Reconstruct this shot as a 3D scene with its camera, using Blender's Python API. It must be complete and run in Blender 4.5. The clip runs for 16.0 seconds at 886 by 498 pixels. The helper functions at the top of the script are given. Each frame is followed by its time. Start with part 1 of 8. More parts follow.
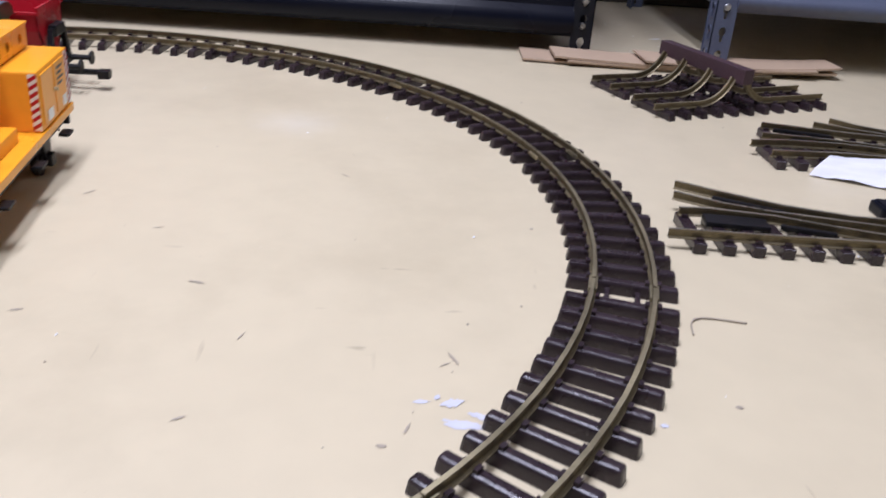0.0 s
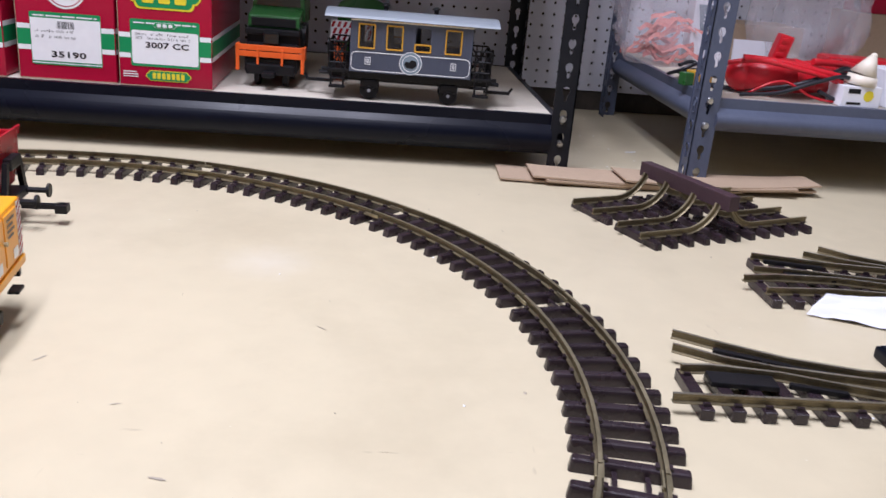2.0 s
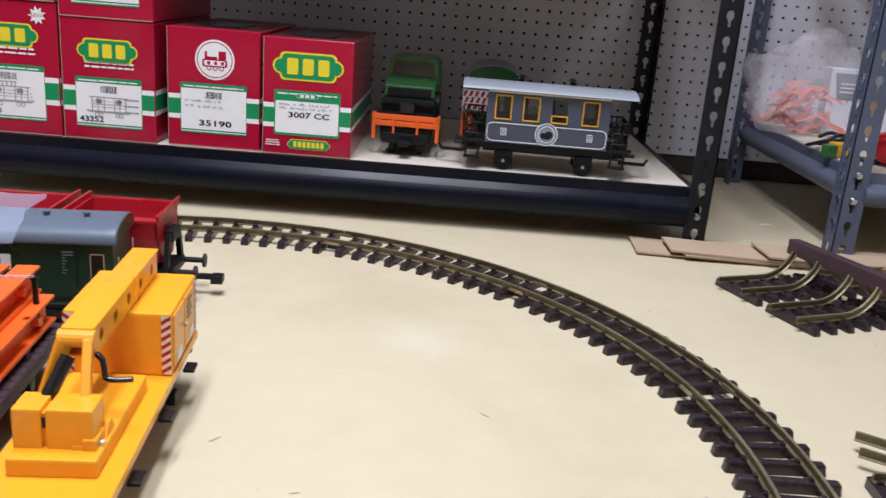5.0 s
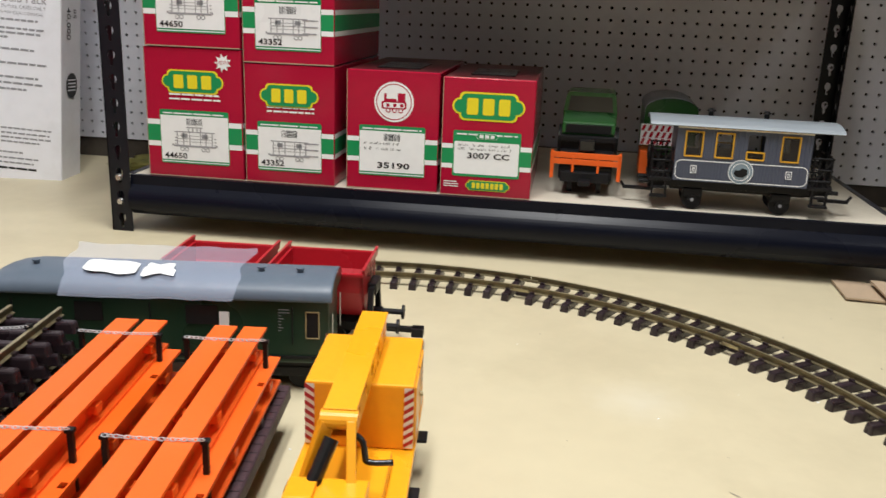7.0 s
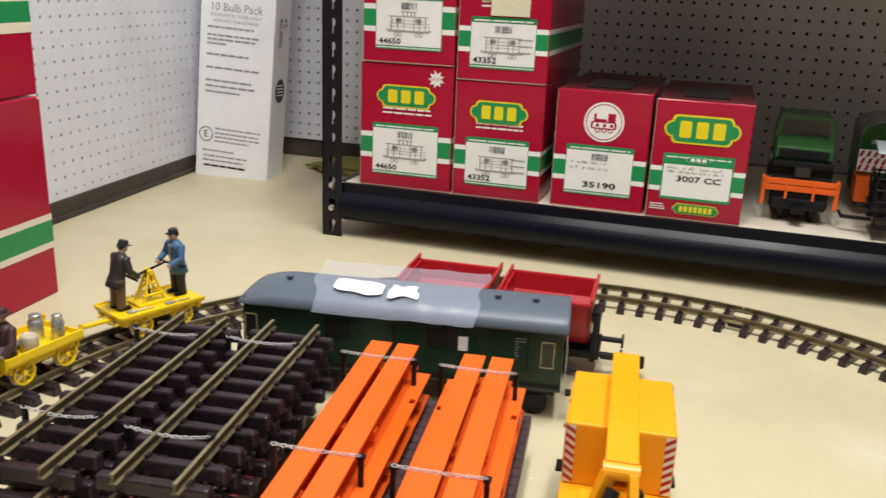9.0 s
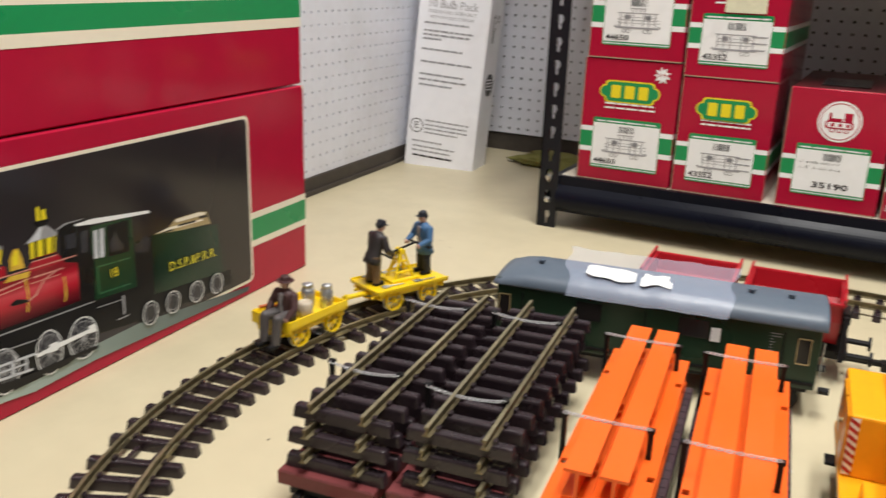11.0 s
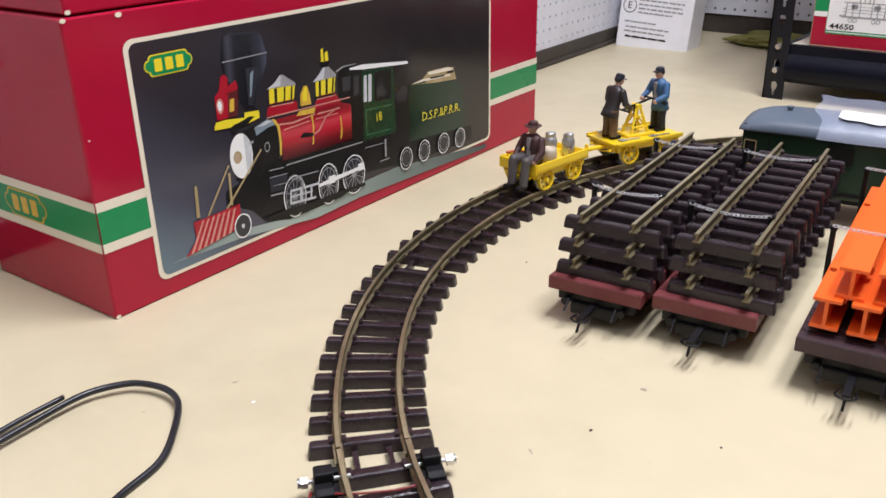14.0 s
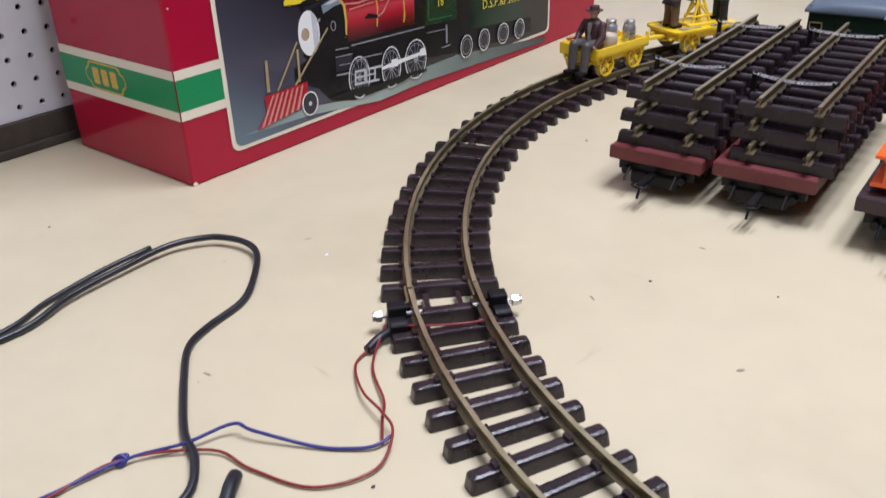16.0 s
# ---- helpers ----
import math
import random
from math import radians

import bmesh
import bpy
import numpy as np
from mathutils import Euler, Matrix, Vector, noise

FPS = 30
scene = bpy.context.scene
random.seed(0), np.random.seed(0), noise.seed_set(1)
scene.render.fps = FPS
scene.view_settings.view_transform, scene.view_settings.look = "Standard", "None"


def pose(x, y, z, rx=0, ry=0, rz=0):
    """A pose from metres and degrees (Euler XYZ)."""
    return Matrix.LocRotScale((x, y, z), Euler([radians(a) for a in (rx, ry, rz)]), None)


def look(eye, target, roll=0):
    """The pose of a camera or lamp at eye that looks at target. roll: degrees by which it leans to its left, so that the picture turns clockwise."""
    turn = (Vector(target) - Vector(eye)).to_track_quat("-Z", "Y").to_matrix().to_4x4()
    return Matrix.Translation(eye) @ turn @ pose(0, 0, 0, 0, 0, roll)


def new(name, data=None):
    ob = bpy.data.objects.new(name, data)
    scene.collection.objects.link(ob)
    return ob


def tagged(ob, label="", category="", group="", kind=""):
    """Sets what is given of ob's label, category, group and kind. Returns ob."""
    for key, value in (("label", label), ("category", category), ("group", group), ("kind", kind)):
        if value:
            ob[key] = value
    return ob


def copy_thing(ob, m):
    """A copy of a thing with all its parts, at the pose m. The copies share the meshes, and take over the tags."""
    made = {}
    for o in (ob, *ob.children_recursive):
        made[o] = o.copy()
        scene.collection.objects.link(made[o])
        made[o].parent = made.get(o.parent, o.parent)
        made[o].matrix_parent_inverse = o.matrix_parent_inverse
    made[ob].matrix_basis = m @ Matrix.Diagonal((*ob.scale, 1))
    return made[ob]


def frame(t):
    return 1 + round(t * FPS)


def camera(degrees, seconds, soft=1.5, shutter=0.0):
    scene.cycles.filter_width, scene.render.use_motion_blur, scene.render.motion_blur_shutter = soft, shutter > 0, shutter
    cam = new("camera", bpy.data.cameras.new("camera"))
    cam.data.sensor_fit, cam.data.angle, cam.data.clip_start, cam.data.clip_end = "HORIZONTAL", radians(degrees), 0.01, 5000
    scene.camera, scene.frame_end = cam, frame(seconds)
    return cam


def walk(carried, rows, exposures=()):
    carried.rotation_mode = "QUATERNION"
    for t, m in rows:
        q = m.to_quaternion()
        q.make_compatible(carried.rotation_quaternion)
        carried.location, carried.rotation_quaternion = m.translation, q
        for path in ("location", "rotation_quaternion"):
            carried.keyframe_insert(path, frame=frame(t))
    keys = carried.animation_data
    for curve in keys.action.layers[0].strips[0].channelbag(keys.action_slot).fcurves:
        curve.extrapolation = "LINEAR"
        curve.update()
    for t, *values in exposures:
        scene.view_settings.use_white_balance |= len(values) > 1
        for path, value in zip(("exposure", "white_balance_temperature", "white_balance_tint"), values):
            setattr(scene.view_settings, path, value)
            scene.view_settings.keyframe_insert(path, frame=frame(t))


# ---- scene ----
cam = camera(54.3, 16.0, soft=1.45, shutter=0.5)
PATH = [
    (0, (0.399, -0.734, 0.319), (0.522, 1.070, -0.538), 4.7),
    (0.5, (0.404, -0.702, 0.327), (0.607, 1.119, -0.479), 5.0),
    (1, (0.403, -0.671, 0.338), (0.647, 1.160, -0.425), 5.1),
    (1.5, (0.391, -0.657, 0.351), (0.619, 1.200, -0.358), 5.1),
    (2, (0.381, -0.651, 0.361), (0.575, 1.219, -0.322), 5.0),
    (2.5, (0.367, -0.651, 0.368), (0.534, 1.232, -0.289), 5.1),
    (3, (0.360, -0.643, 0.374), (0.506, 1.244, -0.272), 4.8),
    (3.5, (0.352, -0.647, 0.379), (0.457, 1.248, -0.255), 4.3),
    (3.7, (0.348, -0.643, 0.376), (0.435, 1.256, -0.251), 4.4),
    (5.8, (0.260, -0.592, 0.389), (0.180, 1.320, -0.193), 3.0),
    (6, (0.249, -0.581, 0.391), (0.140, 1.328, -0.198), 2.4),
    (6.5, (0.210, -0.578, 0.395), (0.002, 1.329, -0.170), 2.1),
    (7, (0.184, -0.578, 0.397), (-0.077, 1.325, -0.162), 2.2),
    (7.5, (0.166, -0.580, 0.415), (-0.142, 1.320, -0.130), 2.6),
    (8, (0.141, -0.585, 0.437), (-0.229, 1.294, -0.141), 2.9),
    (8.5, (0.109, -0.607, 0.451), (-0.369, 1.249, -0.121), 2.8),
    (8.7, (0.099, -0.606, 0.445), (-0.422, 1.236, -0.136), 2.6),
    (10.8, (-0.014, -0.675, 0.436), (-0.810, 1.050, -0.189), 1.8),
    (11, (-0.010, -0.692, 0.438), (-0.885, 0.998, -0.176), 2.0),
    (11.5, (-0.021, -0.718, 0.424), (-0.970, 0.921, -0.218), 1.7),
    (12, (-0.028, -0.746, 0.422), (-1.056, 0.837, -0.239), 0.8),
    (12.5, (-0.035, -0.768, 0.412), (-1.120, 0.766, -0.274), 0.1),
    (13, (-0.036, -0.784, 0.402), (-1.151, 0.710, -0.323), -0.5),
    (13.5, (-0.037, -0.796, 0.388), (-1.179, 0.658, -0.373), -0.8),
    (14, (-0.035, -0.806, 0.375), (-1.202, 0.611, -0.419), -1.1),
    (14.5, (-0.033, -0.818, 0.371), (-1.218, 0.569, -0.450), -1.6),
    (15, (-0.027, -0.829, 0.362), (-1.226, 0.526, -0.493), -1.9),
    (15.5, (-0.023, -0.844, 0.347), (-1.230, 0.480, -0.544), -1.6),
    (16, (-0.016, -0.854, 0.333), (-1.223, 0.440, -0.599), -2.0),
]
LOOKS = [(0, -0.10, 5450, 24), (0.5, -0.12, 5450, 24), (1.0, 0.0, 5500, 24), (2.0, 0.09, 5550, 23), (3.5, 0.06, 5650, 21), (5.8, 0.04, 5750, 13), (6.5, 0.0, 6080, 10), (8.5, 0.0, 6600, 7), (11.0, 0.02, 6560, 9), (12.5, 0.06, 6280, 11), (14.5, 0.12, 5850, 17), (16.0, -0.07, 5600, 18)]
walk(cam, [(t, look(eye, target, roll)) for t, eye, target, roll in PATH], LOOKS)

# ---- light ----
world = bpy.data.worlds.new("room_air")
world.use_nodes = True
scene.world = world
world.node_tree.nodes["Background"].inputs[0].default_value = (0.9, 0.95, 1.0, 1)
world.node_tree.nodes["Background"].inputs[1].default_value = 0.012


def ceiling_lamp(x, y, z, length, width, watts, turn):
    data = bpy.data.lights.new("tube_or_fill_lamp", "AREA")
    data.shape, data.size, data.size_y = "RECTANGLE", length, width
    data.energy, data.color = watts, (1.0, 0.98, 0.95)
    ob = new("tube_or_fill_lamp", data)
    ob.matrix_world = pose(x, y, z, 0, 0, turn)
    return ob


ceiling_lamp(-0.15, -0.02, 2.32, 1.2, 0.16, 38, 90)
ceiling_lamp(0.32, -0.02, 2.32, 1.2, 0.16, 38, 90)
# unseen lamp at the right, placed for the bright wedge on the pegboard
ceiling_lamp(1.90, -1.0, 2.32, 1.2, 0.16, 9, 90)
# unseen fill lamp, added to brighten the fronts that face south
ceiling_lamp(0.10, -1.9, 2.32, 1.2, 0.16, 12, 90)

# ---- materials ----
def mat(name, rgb, rough=0.5, metal=0.0, vary=0.12, scale=40.0, bump=0.0, bump_scale=200.0, coat=0.0, gloss=0.5, dirt=None, dirt_amount=0.0, dirt_scale=15.0, per_object=0.0):
    """A painted, moulded or printed surface with variation at two scales."""
    m = bpy.data.materials.new(name)
    m.use_nodes = True
    nt, N = m.node_tree, m.node_tree.nodes
    b = N["Principled BSDF"]
    L = nt.links.new
    tc = N.new("ShaderNodeTexCoord")
    info = N.new("ShaderNodeObjectInfo")
    shift = N.new("ShaderNodeVectorMath")
    shift.operation = "MULTIPLY_ADD"
    L(info.outputs["Random"], shift.inputs[0])
    shift.inputs[1].default_value = (3.1, 5.7, 2.3)
    L(tc.outputs["Object"], shift.inputs[2])
    big, small = N.new("ShaderNodeTexNoise"), N.new("ShaderNodeTexNoise")
    big.inputs["Scale"].default_value, big.inputs["Detail"].default_value = scale * 0.2, 4
    small.inputs["Scale"].default_value, small.inputs["Detail"].default_value = scale * 4, 6
    L(shift.outputs[0], big.inputs["Vector"])
    L(shift.outputs[0], small.inputs["Vector"])
    add = N.new("ShaderNodeMath")
    add.operation = "ADD"
    L(big.outputs["Fac"], add.inputs[0])
    L(small.outputs["Fac"], add.inputs[1])
    mr = N.new("ShaderNodeMapRange")
    mr.inputs["From Min"].default_value, mr.inputs["From Max"].default_value = 0.6, 1.4
    mr.inputs["To Min"].default_value, mr.inputs["To Max"].default_value = 1 - vary, 1 + vary
    L(add.outputs[0], mr.inputs["Value"])
    hsv = N.new("ShaderNodeHueSaturation")
    hsv.inputs["Color"].default_value = (*rgb, 1)
    last = mr.outputs["Result"]
    if per_object:
        po = N.new("ShaderNodeMapRange")
        po.inputs["To Min"].default_value, po.inputs["To Max"].default_value = 1 - per_object, 1 + per_object
        L(info.outputs["Random"], po.inputs["Value"])
        mul = N.new("ShaderNodeMath")
        mul.operation = "MULTIPLY"
        L(last, mul.inputs[0])
        L(po.outputs["Result"], mul.inputs[1])
        last = mul.outputs[0]
    L(last, hsv.inputs["Value"])
    colour = hsv.outputs["Color"]
    if dirt:
        dn = N.new("ShaderNodeTexNoise")
        dn.inputs["Scale"].default_value, dn.inputs["Detail"].default_value, dn.inputs["Roughness"].default_value = dirt_scale, 8, 0.65
        L(shift.outputs[0], dn.inputs["Vector"])
        dr = N.new("ShaderNodeMapRange")
        dr.inputs["From Min"].default_value, dr.inputs["From Max"].default_value, dr.inputs["To Max"].default_value = 0.5, 0.75, dirt_amount
        L(dn.outputs["Fac"], dr.inputs["Value"])
        mix = N.new("ShaderNodeMix")
        mix.data_type = "RGBA"
        L(dr.outputs["Result"], mix.inputs["Factor"])
        L(colour, mix.inputs[6])
        mix.inputs[7].default_value = (*dirt, 1)
        colour = mix.outputs[2]
    L(colour, b.inputs["Base Color"])
    rr = N.new("ShaderNodeMapRange")
    rr.inputs["From Min"].default_value, rr.inputs["From Max"].default_value = 0.3, 0.7
    rr.inputs["To Min"].default_value, rr.inputs["To Max"].default_value = max(0.03, rough - 0.08), min(1, rough + 0.1)
    L(big.outputs["Fac"], rr.inputs["Value"])
    L(rr.outputs["Result"], b.inputs["Roughness"])
    b.inputs["Metallic"].default_value = metal
    b.inputs["Specular IOR Level"].default_value = gloss
    if coat:
        b.inputs["Coat Weight"].default_value, b.inputs["Coat Roughness"].default_value = coat, 0.12
    if bump:
        bn, bp = N.new("ShaderNodeTexNoise"), N.new("ShaderNodeBump")
        bn.inputs["Scale"].default_value, bn.inputs["Detail"].default_value = bump_scale, 5
        L(shift.outputs[0], bn.inputs["Vector"])
        L(bn.outputs["Fac"], bp.inputs["Height"])
        bp.inputs["Strength"].default_value, bp.inputs["Distance"].default_value = bump, 0.002
        L(bp.outputs["Normal"], b.inputs["Normal"])
    return m


def floor_mat():
    """Worn beige sheet floor: broad mottling, soft dirt, short dark scuffs and pale drips, semi-gloss."""
    m = mat("worn_beige_floor", (0.575, 0.505, 0.345), 0.40, vary=0.05, scale=6, dirt=(0.42, 0.36, 0.235), dirt_amount=0.45, dirt_scale=4.5, bump=0.04, bump_scale=60, gloss=0.38)
    nt, N = m.node_tree, m.node_tree.nodes
    L, b = nt.links.new, N["Principled BSDF"]
    base = b.inputs["Base Color"].links[0].from_socket
    tc = N.new("ShaderNodeTexCoord")

    def layer(colour, vec_scale, turn, scale, lo, hi, gate_scale, amount, under):
        mp = N.new("ShaderNodeMapping")
        mp.inputs["Scale"].default_value, mp.inputs["Rotation"].default_value = vec_scale, (0, 0, turn)
        L(tc.outputs["Object"], mp.inputs["Vector"])
        n, g = N.new("ShaderNodeTexNoise"), N.new("ShaderNodeTexNoise")
        n.inputs["Scale"].default_value, n.inputs["Detail"].default_value = scale, 3
        g.inputs["Scale"].default_value, g.inputs["Detail"].default_value = gate_scale, 2
        L(mp.outputs[0], n.inputs["Vector"])
        L(tc.outputs["Object"], g.inputs["Vector"])
        r, q = N.new("ShaderNodeMapRange"), N.new("ShaderNodeMapRange")
        r.inputs["From Min"].default_value, r.inputs["From Max"].default_value, r.inputs["To Max"].default_value = lo, hi, amount
        q.inputs["From Min"].default_value, q.inputs["From Max"].default_value = 0.52, 0.62
        L(n.outputs["Fac"], r.inputs["Value"])
        L(g.outputs["Fac"], q.inputs["Value"])
        mul = N.new("ShaderNodeMath")
        mul.operation = "MULTIPLY"
        L(r.outputs[0], mul.inputs[0])
        L(q.outputs[0], mul.inputs[1])
        mix = N.new("ShaderNodeMix")
        mix.data_type = "RGBA"
        L(mul.outputs[0], mix.inputs["Factor"])
        L(under, mix.inputs[6])
        mix.inputs[7].default_value = (*colour, 1)
        return mix.outputs[2]

    out = layer((0.16, 0.12, 0.08), (1, 5, 1), 0.5, 14, 0.70, 0.76, 3.1, 0.6, base)
    out = layer((0.20, 0.15, 0.10), (5, 1, 1), 0.9, 11, 0.71, 0.77, 2.3, 0.5, out)
    out = layer((0.10, 0.08, 0.06), (1, 1, 1), 0.0, 120, 0.74, 0.78, 5.0, 0.7, out)
    out = layer((0.80, 0.80, 0.78), (1, 1.6, 1), 0.2, 70, 0.75, 0.78, 4.0, 0.6, out)
    # soft lamp glare inside the circle, painted as a paler floor colour
    ramp, near, glare = N.new("ShaderNodeMapRange"), N.new("ShaderNodeVectorMath"), N.new("ShaderNodeMix")
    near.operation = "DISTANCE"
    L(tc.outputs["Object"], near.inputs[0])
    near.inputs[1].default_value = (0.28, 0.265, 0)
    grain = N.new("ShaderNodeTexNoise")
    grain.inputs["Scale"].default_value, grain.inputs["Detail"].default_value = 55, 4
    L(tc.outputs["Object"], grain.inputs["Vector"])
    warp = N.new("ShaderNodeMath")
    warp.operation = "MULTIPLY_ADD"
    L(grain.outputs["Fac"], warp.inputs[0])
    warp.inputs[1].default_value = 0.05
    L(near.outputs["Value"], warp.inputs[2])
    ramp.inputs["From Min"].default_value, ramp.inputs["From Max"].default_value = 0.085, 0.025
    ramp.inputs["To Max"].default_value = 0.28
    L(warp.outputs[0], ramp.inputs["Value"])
    glare.data_type = "RGBA"
    L(ramp.outputs["Result"], glare.inputs["Factor"])
    L(out, glare.inputs[6])
    glare.inputs[7].default_value = (0.72, 0.70, 0.62, 1)
    L(glare.outputs[2], b.inputs["Base Color"])
    return m


def clear_mat(name, tint, alpha, rough):
    """Thin crinkled plastic film: mostly clear, with a glossy skin."""
    m = mat(name, tint, rough, vary=0.05, scale=60, bump=0.8, bump_scale=45)
    b = m.node_tree.nodes["Principled BSDF"]
    b.inputs["Alpha"].default_value = alpha
    return m


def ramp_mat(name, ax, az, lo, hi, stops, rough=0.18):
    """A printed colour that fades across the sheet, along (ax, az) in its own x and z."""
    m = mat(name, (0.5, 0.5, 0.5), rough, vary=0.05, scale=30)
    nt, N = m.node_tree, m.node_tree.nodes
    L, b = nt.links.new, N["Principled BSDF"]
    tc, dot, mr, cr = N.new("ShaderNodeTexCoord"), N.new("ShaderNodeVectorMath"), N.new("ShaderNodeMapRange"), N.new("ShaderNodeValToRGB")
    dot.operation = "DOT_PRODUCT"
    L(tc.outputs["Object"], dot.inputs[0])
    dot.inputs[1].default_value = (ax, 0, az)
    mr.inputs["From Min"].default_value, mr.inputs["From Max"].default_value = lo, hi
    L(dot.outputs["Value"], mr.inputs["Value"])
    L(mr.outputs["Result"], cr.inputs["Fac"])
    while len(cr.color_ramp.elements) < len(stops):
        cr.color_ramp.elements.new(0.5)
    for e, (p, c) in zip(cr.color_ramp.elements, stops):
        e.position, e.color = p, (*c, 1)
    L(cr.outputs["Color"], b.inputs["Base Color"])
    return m


